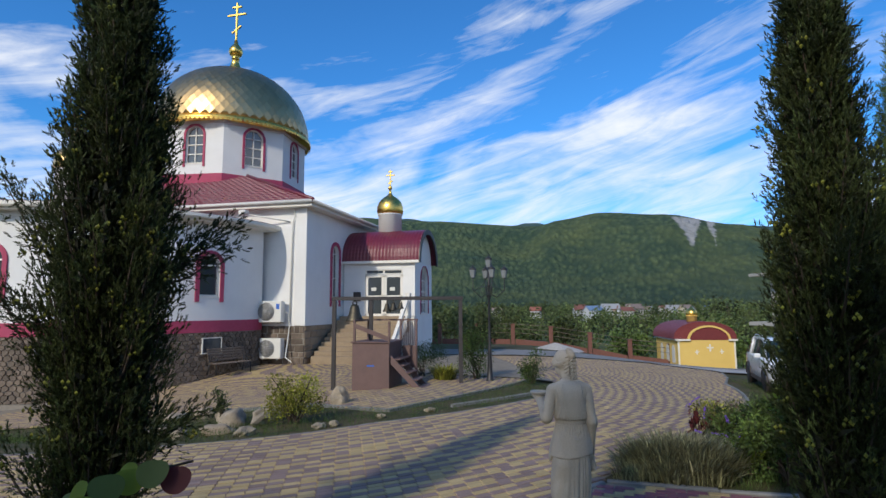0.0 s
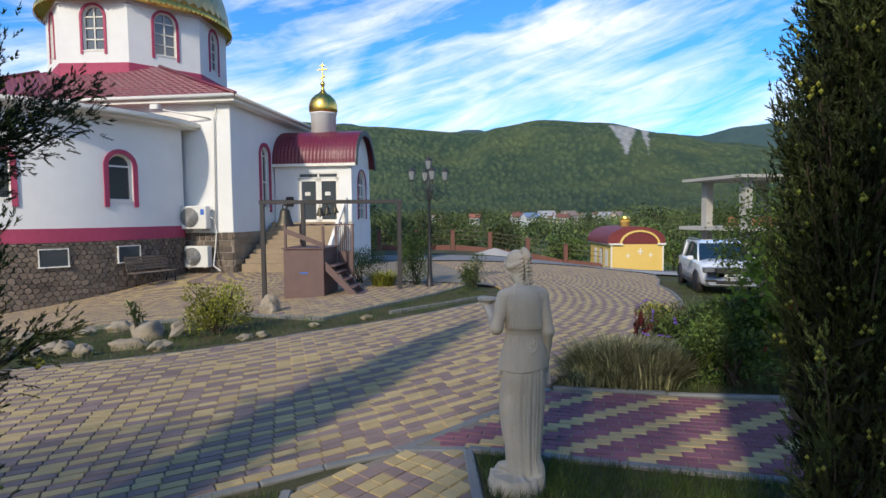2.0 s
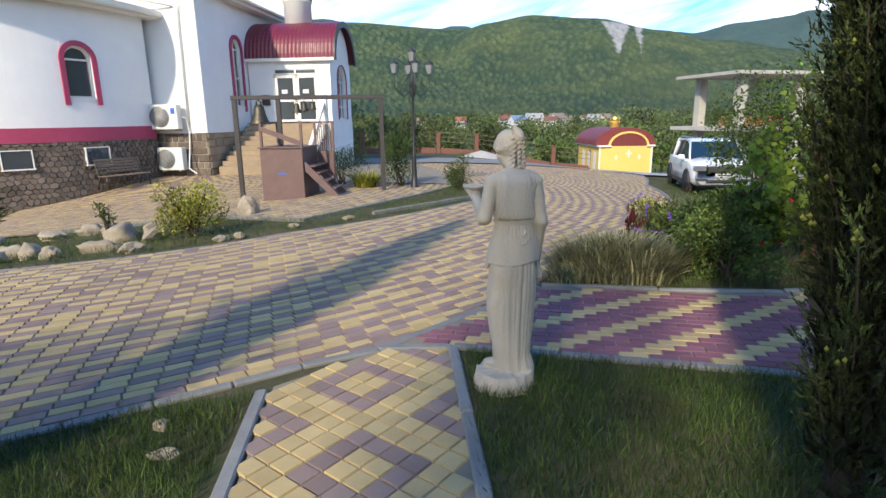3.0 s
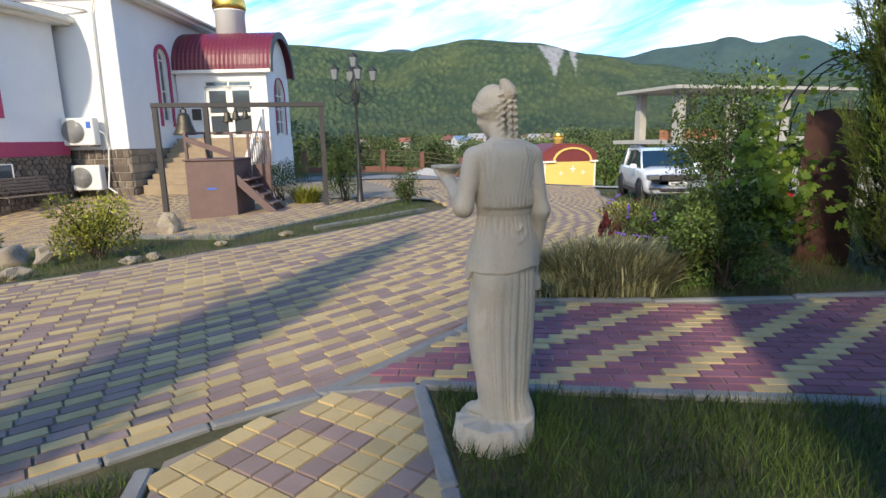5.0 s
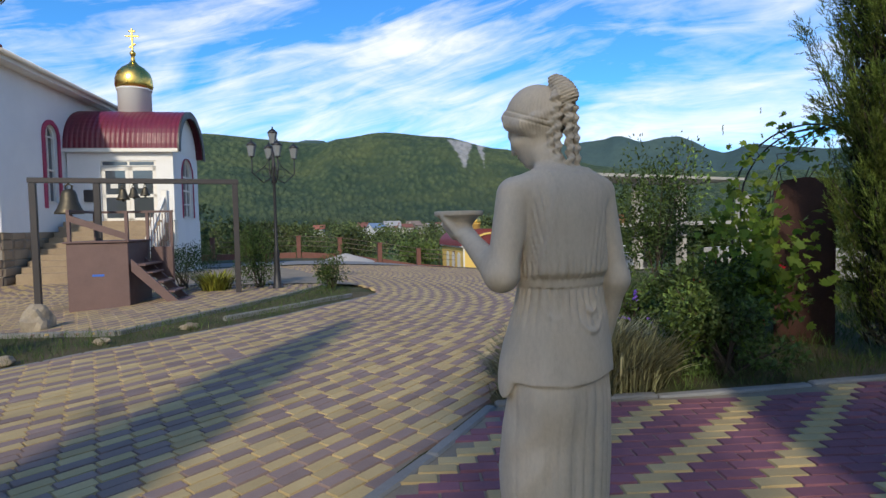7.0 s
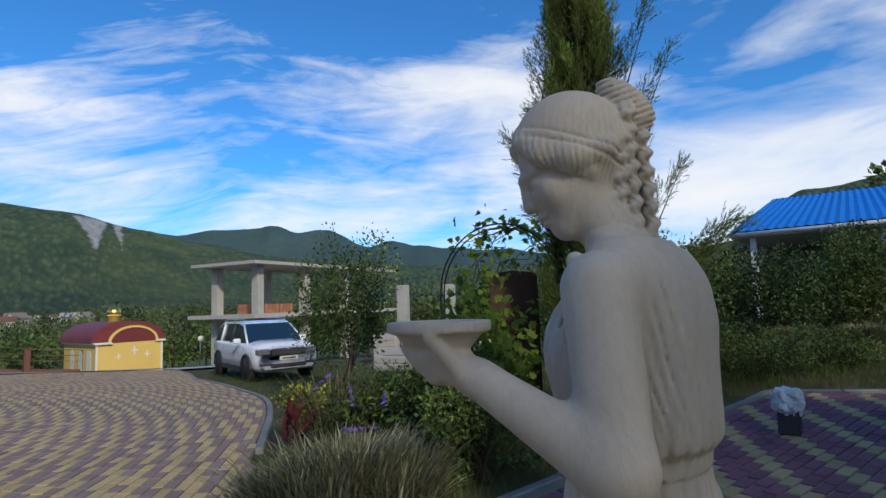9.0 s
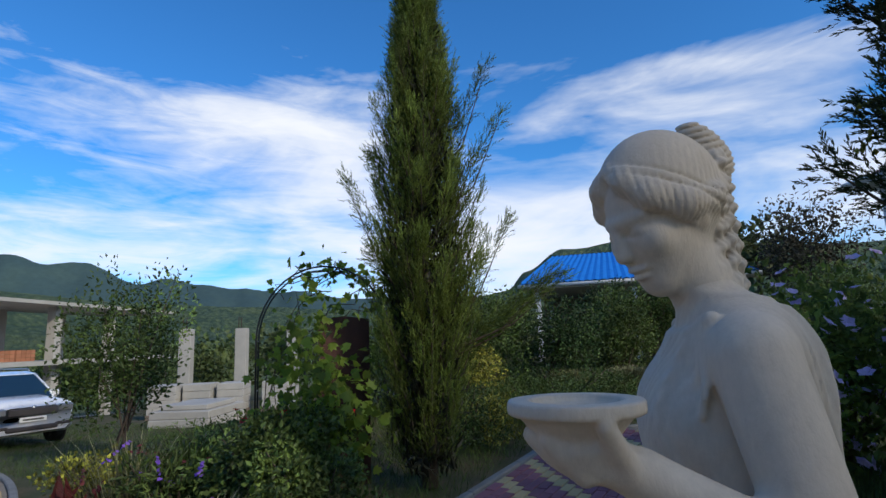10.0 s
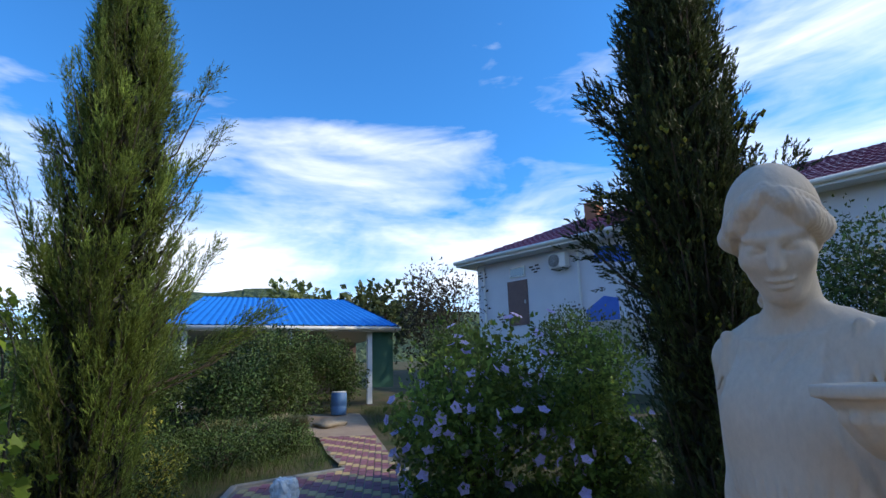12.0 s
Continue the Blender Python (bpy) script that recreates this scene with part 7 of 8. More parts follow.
# the yellow chapel beyond the road
CH = thing("chapel", "small yellow chapel with dark red curved roof and gilded cupola", "chapel", pose(15.05, 47.4, 0))
part("wall", Shape().box((0, 0, -3.6), (4.45, 0.3, -0.6)), M["yellow_wall"], CH, "yellow front wall")
part("wall", Shape().box((0, 0.302, -3.6), (0.3, 6.4, -0.6)).box((4.15, 0.302, -3.6), (4.45, 6.4, -0.6)).box((0.302, 6.1, -3.6), (4.148, 6.4, -0.6)), M["yellow_wall"], CH, "yellow side wall")
front = arch_points(3.1, 1.05, 0.0, 20)
part("front_gable", Shape().extrude([(2.45 + x, -0.02, -0.62 + z) for x, z in front[1:-1]], (0, 0.28, 0)), M["roof_red"], CH)
tr_ = Shape()
for (a, b), (c, d) in zip(front[1:-1], front[2:-1]):
    tr_.extrude([(2.45 + a, -0.12, -0.62 + b), (2.45 + a * 1.1, -0.12, -0.62 + b * 1.12 + 0.02), (2.45 + c * 1.1, -0.12, -0.62 + d * 1.12 + 0.02), (2.45 + c, -0.12, -0.62 + d)], (0, 0.2, 0))
part("arch_trim", tr_, M["yellow_wall"], CH, "yellow arched moulding with white edge")
for low, high in (((-0.2, -0.2, -0.68), (0.95, 0.0, -0.54)), ((3.95, -0.2, -0.68), (4.65, 0.0, -0.54)), ((-0.2, 0.002, -0.68), (-0.002, 6.5, -0.54))):
    part("cornice", Shape().box(low, high), M["cream"], CH)
part("corner_strip", Shape().box((-0.05, -0.06, -3.6), (0.08, 0.0, -0.68)), M["cream"], CH)
part("corner_strip", Shape().box((4.38, -0.06, -3.6), (4.5, 0.0, -0.68)), M["cream"], CH)
rp = Shape()
n = 16
pts = []
for k in range(n + 1):
    a = math.pi * k / n
    for y in (0.15, 6.5):
        pts.append((2.22 - 2.5 * math.cos(a), y, -0.56 + 1.45 * math.sin(a) ** 0.8))
rp.add(pts, [(2 * k, 2 * k + 1, 2 * k + 3, 2 * k + 2) for k in range(n)], smooth=True)
rp.add([pts[2 * k] for k in range(n + 1)], [tuple(range(n + 1))])
part("roof", rp, M["roof_red"], CH, "dark red curved metal roof")
part("cupola_drum", Shape().lathe([(0.42, 0.5), (0.42, 1.28), (0.5, 1.3), (0.5, 1.36)], 20), M["yellow_wall"], CH, at=pose(1.9, 2.2, 0))
part("cupola", Shape().lathe([(0.44, 1.36), (0.48, 1.5), (0.44, 1.72), (0.3, 1.9), (0.12, 2.02), (0.04, 2.2)], 20), M["gold_leaf"], CH, at=pose(1.9, 2.2, 0))
for x, z, s in ((2.5, -1.25, 0.30), (1.45, -1.6, 0.2), (3.4, -1.55, 0.2)):
    part("wall_cross", Shape().box((x - s / 5, -0.03, z - s), (x + s / 5, -0.004, z + s)).box((x - s * 0.85, -0.034, z - s / 6), (x + s * 0.85, -0.008, z + s / 5)), M["cream"], CH, "white painted cross")
for y in (1.3, 2.9, 4.6):
    part("side_window", Shape().extrude([(-0.03, y + a, -2.6 + b) for a, b in arch_points(0.8, 1.5, 1.1, 8)], (0.02, 0, 0)), M["cream"], CH, "white arched side window")
for y in (2.2, 4.2):
    part("dormer", Shape().extrude([(0.1, y + a, -0.5 + b) for a, b in arch_points(0.6, 0.75, 0.45, 8)], (0.6, 0, 0)), M["cream"], CH)

# the unfinished concrete frame
FB = pose(17.65, 31.8, 0, 0, 0, 12)
fr = thing("unfinished_building", "unfinished grey concrete building frame with open floors", "building", FB)
part("roof_slab", Shape().box((-0.4, -0.3, 3.98), (14.4, 4.9, 4.16)), M["concrete"], fr)
part("floor_slab", Shape().box((-0.5, -0.4, 0.93), (14.4, 5.0, 1.15)), M["concrete"], fr)
for x in (0.8, 4.8, 9.0):
    for y in (0.7, 4.0):
        part("column", Shape().box((x - 0.24, y - 0.24, 1.15), (x + 0.24, y + 0.24, 3.98)), M["concrete"], fr)
        part("column", Shape().box((x - 0.24, y - 0.24, -3.2), (x + 0.24, y + 0.24, 0.93)), M["concrete"], fr)
for k in range(3):
    st_ = thing("block_stack", "stack of red clay building blocks on the bare floor", "bricks", FB @ pose(1.6 + 1.3 * k, 2.2, 1.15))
    b = Shape()
    for i in range(4):
        for j in range(2):
            for q in range(3):
                b.box((i * 0.3, j * 0.5, q * 0.2), (i * 0.3 + 0.27, j * 0.5 + 0.46, q * 0.2 + 0.185))
    tagged(part("clay_block", b, M["terracotta"], st_), kind="stuff")

# white posts and block pallets of the building plot
for x, y, top in ((19.2, 22.0, 2.3), (20.65, 20.35, 2.28), (21.9, 18.6, 2.22)):
    p = thing("concrete_post", "bare white concrete post with rusty bars on top", "post", pose(x, y, lie(x, y), 0, 0, 22), group="white concrete posts")
    part("shaft", Shape().box((-0.24, -0.24, -0.3), (0.24, 0.24, top - lie(x, y)), bevel=0.02), M["concrete"], p)
    for dx in (-0.2, 0.2):
        part("rebar", Shape().tube([(dx, 0.1, top - lie(x, y)), (dx + 0.02, 0.1, top - lie(x, y) + 0.5)], 0.015, 4), M["rust"], p)
for x, y in ((17.4, 19.6), (18.1, 18.7), (16.6, 20.4), (19.0, 17.4)):
    p = thing("block_pallet", "pallet of grey-white building blocks in torn film", "pallet", pose(x, y, lie(x, y), 0, 0, 24), group="pallets of building blocks")
    part("pallet_base", Shape().box((-0.6, -0.5, -0.05), (0.6, 0.5, 0.12)), M["wood_grey"], p)
    b = Shape()
    for i in range(2):
        for j in range(4):
            b.box((-0.58 + 0.585 * i, -0.48, 0.122 + 0.25 * j), (-0.01 + 0.585 * i, 0.48, 0.365 + 0.25 * j), bevel=0.015)
    tagged(part("block_layer", b, M["concrete"], p), kind="stuff")
slabs = thing("slab_stack", "stack of grey concrete slabs beside the parked car", "slabs", pose(14.6, 17.2, lie(14.6, 17.2), 0, 0, 15))
for w_, d_, z0_, z1_ in ((1.3, 0.9, -0.2, 0.22), (1.28, 0.88, 0.225, 0.45), (1.0, 0.7, 0.455, 0.6)):
    part("slab", Shape().box((-w_, -d_, z0_), (w_, d_, z1_), bevel=0.02), M["concrete"], slabs)

# the summer kitchen under its blue roof
PV = thing("summer_kitchen", "open summer kitchen with a blue ribbed metal roof", "pavilion", pose(16.7, 0.9, 0, 0, 0, 2))
ridge_z, eave_z = 4.12, 3.0
e4 = [Vector(p) for p in ((0, 0, eave_z), (0, 6.45, eave_z), (5.2, 6.45, eave_z), (5.2, 0, eave_z))]
r2_ = [Vector((2.5, 1.15, ridge_z)), Vector((2.5, 5.6, ridge_z))]
for a, b, c, d in ((e4[0], e4[1], r2_[1], r2_[0]), (e4[1], e4[2], r2_[1], r2_[1]), (e4[2], e4[3], r2_[0], r2_[1]), (e4[3], e4[0], r2_[0], r2_[0])):
    s = Shape()
    n = max(8, round((b - a).length / 0.11))
    pts = []
    for k in range(n + 1):
        off = Vector((0, 0, 0.028 * (k % 2)))
        pts += [a.lerp(b, k / n) + off, d.lerp(c, k / n) + off]
    s.add(pts, [(2 * k, 2 * k + 2, 2 * k + 3, 2 * k + 1) for k in range(n)])
    part("roof_slope", s, M["blue_roof"], PV, "ribbed blue roof sheet")
part("fascia", Shape().box((0.02, 0.02, eave_z - 0.16), (5.18, 6.43, eave_z - 0.01)), M["plastic"], PV)
part("gutter", Shape().tube([(-0.07, -0.05, eave_z - 0.08), (-0.07, 6.5, eave_z - 0.08)], 0.06, 8), M["plastic"], PV)
for x in (0.25, 4.95):
    for y in (0.85, 3.2, 5.95):
        part("column", Shape().box((x - 0.07, y - 0.07, -0.2), (x + 0.07, y + 0.07, eave_z - 0.16)), M["house_wall"], PV)
part("back_wall", Shape().box((4.9, 0.2, -0.2), (5.05, 6.2, eave_z - 0.16)), M["brown_paint"], PV)
part("counter", Shape().box((3.2, 0.6, -0.2), (3.9, 5.6, 1.45)), M["dark"], PV)
part("board", Shape().box((0.3, 0.1, 1.2), (0.36, 0.8, 2.85)), material("green_board", ((0.03, 0.12, 0.07), (0.025, 0.09, 0.06)), 0.6), PV, "dark green board beside a column")
bar = thing("barrel", "blue plastic barrel beside the path", "barrel", pose(14.5, 3.05, lie(14.5, 3.05)) @ Matrix.Diagonal((0.68, 0.68, 0.68, 1)))
part("drum_body", Shape().lathe([(0.25, 0), (0.28, 0.05), (0.29, 0.3), (0.28, 0.32), (0.29, 0.34), (0.28, 0.75), (0.25, 0.8)], 20), material("faded_blue_plastic", ((0.10, 0.22, 0.42), (0.08, 0.17, 0.34)), 0.5), bar)
part("barrel_rim", Shape().lathe([(0.26, 0.79), (0.27, 0.82), (0.24, 0.83)], 20), M["plastic"], bar)

# the white house uphill: local x runs along its front to the right as seen from the garden, y to the back
HS = thing("house", "white two-storey house with plum tiled roof uphill", "house", pose(24.8, -5.35, 0, 0, 0, 205))
part("wall", Shape().box((0.0, -0.0, 0.3), (17.5, 0.3, 6.75)), M["house_wall"], HS, "white rendered front wall")
part("wall", Shape().box((0.0, 0.302, 0.3), (0.3, 9.0, 6.75)), M["house_wall"], HS, "white rendered side wall")
part("soffit", Shape().box((-0.75, -0.75, 6.72), (18.5, 9.5, 6.84)), M["plastic"], HS)
part("gutter", Shape().tube([(-0.8, -0.8, 6.9), (18.5, -0.8, 6.9)], 0.09, 8), M["plastic"], HS)
rt = Shape()
a, b, c, d = (Vector(p) for p in ((-0.8, -0.8, 6.9), (18.5, -0.8, 6.9), (18.5, 4.3, 9.2), (4.0, 4.3, 9.2)))
rows, cols = 14, 120
pts = []
for j in range(rows):
    for f, up in ((0.0, 0.05), (0.97, 0.0)):
        q = (j + f) / rows
        for i in range(cols + 1):
            p = a.lerp(d, q).lerp(b.lerp(c, q), i / cols)
            pts.append(p + Vector((0, 0, up + 0.02 * math.cos(p.x * 2 * math.pi / 0.3))))
rt.add(pts, [(j * (cols + 1) + i, j * (cols + 1) + i + 1, (j + 1) * (cols + 1) + i + 1, (j + 1) * (cols + 1) + i) for j in range(2 * rows - 1) for i in range(cols)])
part("roof", rt, M["roof"], HS, "plum metal-tile roof")
part("roof_hip", Shape().add([(-0.8, -0.8, 6.9), (4.0, 4.3, 9.2), (-0.8, 9.5, 6.9)], [(0, 1, 2)]), M["roof"], HS)
dr = part("door", Shape().box((1.85, -0.06, 3.65), (2.98, -0.002, 5.68), bevel=0.01), M["brown_paint"], HS, "brown metal door")
part("door_handle", Shape().box((2.82, -0.12, 4.6), (2.88, -0.06, 4.75)), M["alloy"], dr)
wn = part("window", Shape().box((2.0, -0.05, 5.82), (2.9, -0.002, 6.32), bevel=0.01), M["plastic"], HS)
part("pane", Shape().box((2.07, -0.058, 5.88), (2.83, -0.051, 6.26)), M["glass"], wn)
part("downpipe", Shape().tube([(0.5, -0.1, 6.6), (0.5, -0.1, 0.5)], 0.05, 6), M["plastic"], HS)
part("downpipe", Shape().tube([(5.7, -0.1, 6.6), (5.68, -0.1, 0.5)], 0.05, 6), M["plastic"], HS)
for cx_, cz_ in ((3.35, 6.15), (1.35, 4.1), (5.4, 4.15), (0.25, 6.2)):
    for k, (dx, dz) in enumerate(((-0.22, 0), (0.1, 0.04), (-0.1, -0.13), (0.16, -0.12), (0.02, -0.25))):
        part("bare_brick", Shape().box((cx_ + dx, -0.02, cz_ + dz), (cx_ + dx + 0.2, -0.002, cz_ + dz + 0.07)), M["dark"], HS, "painted brick motif")
part("blue_panel", Shape().extrude([(5.85, -0.03, 3.3), (5.85, -0.03, 3.95), (6.7, -0.03, 4.45), (7.3, -0.03, 4.3), (7.3, -0.03, 3.3)], (0, 0.028, 0)), M["blue_paint"], HS, "blue painted panel")
part("blue_panel", Shape().extrude([(6.4, -0.03, 5.9), (6.5, -0.03, 6.5), (7.6, -0.03, 6.4), (8.2, -0.03, 5.6)], (0, 0.028, 0)), M["blue_paint"], HS)
part("landing", Shape().box((6.7, -1.6, 0.4), (10.5, -0.002, 3.3)), M["concrete"], HS, "grey concrete landing")
part("chimney", Shape().box((4.3, 3.2, 8.3), (5.0, 3.9, 9.6), bevel=0.03), M["terracotta"], HS)
ac_unit(pose(24.8, -5.35, 0, 0, 0, 205) @ pose(4.85, -0.4, 5.85), 0.85, 0.65, logo=False)

# rusty sheet, arch of iron rods with vines, wrapped stump lamp
sheet_ob = thing("rusty_sheet", "tall rusty bent steel sheet standing in the bed", "metal sheet", pose(5.30, 7.33, 0, 0, 0, -42))
ss = Shape()
pts = []
for k in range(13):
    x = -0.26 + 0.52 * k / 12
    y = 0.05 * math.cos(k / 12 * math.pi)
    for z in (0.0, 1.72 - 0.02 * abs(k - 6) * 0.3):
        pts += [(x, y, z), (x, y + 0.006, z)]
ss.add(pts, [f for k in range(12) for f in ((4 * k, 4 * k + 4, 4 * k + 6, 4 * k + 2), (4 * k + 1, 4 * k + 3, 4 * k + 7, 4 * k + 5), (4 * k + 2, 4 * k + 6, 4 * k + 7, 4 * k + 3))] + [(0, 2, 3, 1), (48, 49, 51, 50)])
part("plate", ss, M["rust"], sheet_ob)
arch_t = thing("garden_arch", "arch of thin black iron rods grown with a vine", "arch")
for off in (0.0, 0.42):
    pts = []
    for k in range(21):
        a = math.pi * k / 20
        pts.append((6.16 - 0.36 * math.cos(a) + off * 0.8, 8.05 + 0.72 * math.cos(a) + off * 0.5, 1.5 + 0.9 * math.sin(a)))
    part("rod", Shape().tube([(5.8 + off * 0.8, 8.77 + off * 0.5, 0.0)] + pts + [(6.52 + off * 0.8, 7.33 + off * 0.5, 0.0)], 0.012, 6), M["iron"], arch_t)
for z, a in ((0.9, 0), (1.5, 0), (2.3, 40), (2.6, 70), (2.6, 110), (2.3, 140)):
    c_, s_ = math.cos(radians(a)), math.sin(radians(a))
    zz = z if a == 0 else 1.5 + 0.9 * s_
    x_, y_ = 6.16 - 0.36 * c_, 8.05 + 0.72 * c_
    part("cross_rod", Shape().tube([(x_, y_, zz), (x_ + 0.336, y_ + 0.21, zz)], 0.008, 5), M["iron"], arch_t)
vine = thing("grape_vine", "bright green grape vine climbing the iron arch", "vine")
rs2 = np.random.RandomState(9)
vs, vc = Shape(), []
for k in range(16):
    a0 = rs2.uniform(0.0, 0.4) if k < 9 else rs2.uniform(0.3, 0.9)
    pth = []
    for s in np.linspace(0, 1, 12):
        a = math.pi * min(1, a0 + s * 0.5)
        pth.append((6.2 - 0.38 * math.cos(a) + rs2.randn() * 0.06 + 0.2, 8.08 + 0.75 * math.cos(a) + rs2.randn() * 0.08, 1.45 + 0.93 * math.sin(a) + rs2.randn() * 0.06 + (-1.2 + 1.2 * s if k < 7 else 0)))
    vs.tube(pth, 0.006, 4, cap=False)
    vc += pth
part("stem", vs, M["bark"], vine)
vc = np.array(vc)
n = 900
c = vc[rs2.randint(0, len(vc), n)] + rs2.randn(n, 3) * 0.09
c[:260] = np.array([4.55, 7.25, 1.25]) + rs2.randn(260, 3) * np.array([0.2, 0.2, 0.34])
c[260:560] = np.array([4.3, 6.95, 0.8]) + rs2.randn(300, 3) * np.array([0.22, 0.2, 0.25])
d = unit(rs2.randn(n, 3) + np.array([0, 0, -0.4]))
L = rs2.uniform(0.06, 0.12, n)
side_v = unit(np.cross(d, rs2.randn(n, 3)))
outline = np.array([(0, 0), (0.04, 0.30), (0.28, 0.52), (0.40, 0.30), (0.74, 0.42), (0.68, 0.17), (1.0, 0), (0.68, -0.17), (0.74, -0.42), (0.40, -0.30), (0.28, -0.52), (0.04, -0.30)])
lift_v = np.cross(side_v, d)
pts_v = c[:, None] + L[:, None, None] * (d[:, None] * outline[None, :, :1] + side_v[:, None] * outline[None, :, 1:] + lift_v[:, None] * (np.abs(outline[:, 1:]) * 0.35)[None])
me = bpy.data.meshes.new("foliage")
me.from_pydata(pts_v.reshape(-1, 3).tolist(), [], np.arange(12 * n).reshape(n, 12).tolist())
me.materials.append(M["vine_leaf"])
ob = new("foliage", me)
ob.parent = vine
wl = thing("garden_lamp", "small dark garden lamp wrapped in white plastic film", "lamp", pose(6.0, 4.93, lie(6.0, 4.93)))
part("stub", Shape().box((-0.085, -0.085, 0), (0.085, 0.085, 0.22), bevel=0.01), M["dark"], wl)
bm = bmesh.new()
bmesh.ops.create_icosphere(bm, subdivisions=4, radius=1)
for v in bm.verts:
    q = noise.noise(v.co * 2.6) * 0.25 + noise.noise(v.co * 7) * 0.14
    v.co = Vector((v.co.x * 0.125 * (1 + q), v.co.y * 0.125 * (1 + q), 0.28 + max(-0.11, min(0.12, v.co.z * 0.17)) * (1 + q * 0.5)))
me = bpy.data.meshes.new("film_wrap")
bm.to_mesh(me)
bm.free()
part("film_wrap", me, None, wl)
me.materials.append(material("white_film", ((0.62, 0.68, 0.72), (0.45, 0.52, 0.58)), 0.25, fine=40, bump=0.5, coat=0.5))

# road, gravel heap, fence and the low brick wall beyond the yard
ROAD = [(-6, 31.5), (0.0, 29.9), (4.0, 31.0), (8.4, 31.0), (10.5, 29.0), (16, 28.0), (24, 29), (24, 36), (17, 38), (8, 39), (0, 37), (-6, 38)]


def patch(name, poly, up, mat, label, category):
    bm = bmesh.new()
    f = bm.faces.new([bm.verts.new((x, y, 0)) for x, y in poly])
    bmesh.ops.triangulate(bm, faces=[f])
    bmesh.ops.subdivide_edges(bm, edges=bm.edges[:], cuts=7, use_grid_fill=True)
    for v in bm.verts:
        v.co.z = lie(v.co.x, v.co.y) + up
    bm.normal_update()
    for f in bm.faces:
        if f.normal.z < 0:
            f.normal_flip()
    me = bpy.data.meshes.new(name)
    bm.to_mesh(me)
    bm.free()
    me.materials.append(mat)
    return tagged(new(name, me), label, category, kind="structure")


patch("pavement", [(-4.0, 20.2), (-1.0, 18.6), (1.25, 17.75), (2.1, 17.2), (1.45, 20), (-0.1, 29.3), (-6, 31.4), (-4.4, 26)], 0.012, M["joint"], "pale trodden sandy ground beside the yard", "ground")
patch("road", ROAD, 0.03, M["asphalt"], "grey asphalt road past the paved yard", "road")
patch("pavement", [(9.7, 24.3), (13, 24.0), (18, 26), (24, 28), (16, 28.2), (10.6, 29.2), (8.5, 30.6)], 0.02, M["gravel"], "pale gravel drive beside the yard", "gravel")
heap = Shape()
n = 22
pts = [(0, 0, 0.72)]
for j in range(1, 7):
    for k in range(n):
        a = 2 * math.pi * k / n
        r = j / 6
        pts.append((2.2 * r * math.cos(a) * (1 + 0.12 * math.sin(3 * a)), 1.5 * r * math.sin(a), 0.72 * (1 - r) ** 0.9 + 0.05 * noise.noise(Vector((k * 0.7, j, 0)))))
fs = [(0, 1 + k, 1 + (k + 1) % n) for k in range(n)] + [(1 + j * n + k, 1 + (j + 1) * n + k, 1 + (j + 1) * n + (k + 1) % n, 1 + j * n + (k + 1) % n) for j in range(5) for k in range(n)]
heap.add(pts, fs, smooth=True)
tagged(part("gravel_heap", heap, M["gravel"], at=pose(4.7, 44.0, lie(4.7, 44.0) - 0.22)), "pale gravel heap beyond the road", "gravel")
fence = thing("fence", "brick-post fence with thin rails on a low brick wall", "fence")
brickm = material("red_brickwork", ((0.20, 0.085, 0.065), (0.14, 0.065, 0.05)), 0.9, scale=4, fine=30, bump=0.3)
fx = [(-12 + 3.4 * k, 52.0 - 0.25 * k) for k in range(9)]
for k, (x, y) in enumerate(fx):
    z = lie(x, y)
    part("post", Shape().box((x - 0.17, y - 0.17, z - 0.5), (x + 0.17, y + 0.17, z + 1.75)).box((x - 0.21, y - 0.21, z + 1.75), (x + 0.21, y + 0.21, z + 1.83)), brickm, fence)
    if k:
        (px, py) = fx[k - 1]
        zp = lie(px, py)
        part("low_wall", Shape().extrude([(px + 0.24, py, zp - 0.6), (px + 0.24, py, zp + 0.42), (x - 0.24, y, z + 0.42), (x - 0.24, y, z - 0.6)], (0, 0.2, 0)), brickm, fence)
        for hgt in (1.0, 1.4, 1.8):
            part("rail", Shape().tube([(px, py, zp + hgt), (x, y, z + hgt)], 0.02, 4), M["wood_grey"], fence)
sg = thing("road_sign", "small round road sign on a thin post", "sign", pose(21.0, 44.5, lie(21.0, 44.5)))
part("sign_post", Shape().tube([(0, 0, -0.5), (0, 0, 2.2)], 0.04, 6), M["alloy"], sg)
part("disc", Shape().lathe([(0.22, 0), (0.22, 0.03)], 16, turn=Matrix.Translation((0, -0.05, 2.1)) @ Matrix.Rotation(radians(90), 4, "X")), M["plastic"], sg)

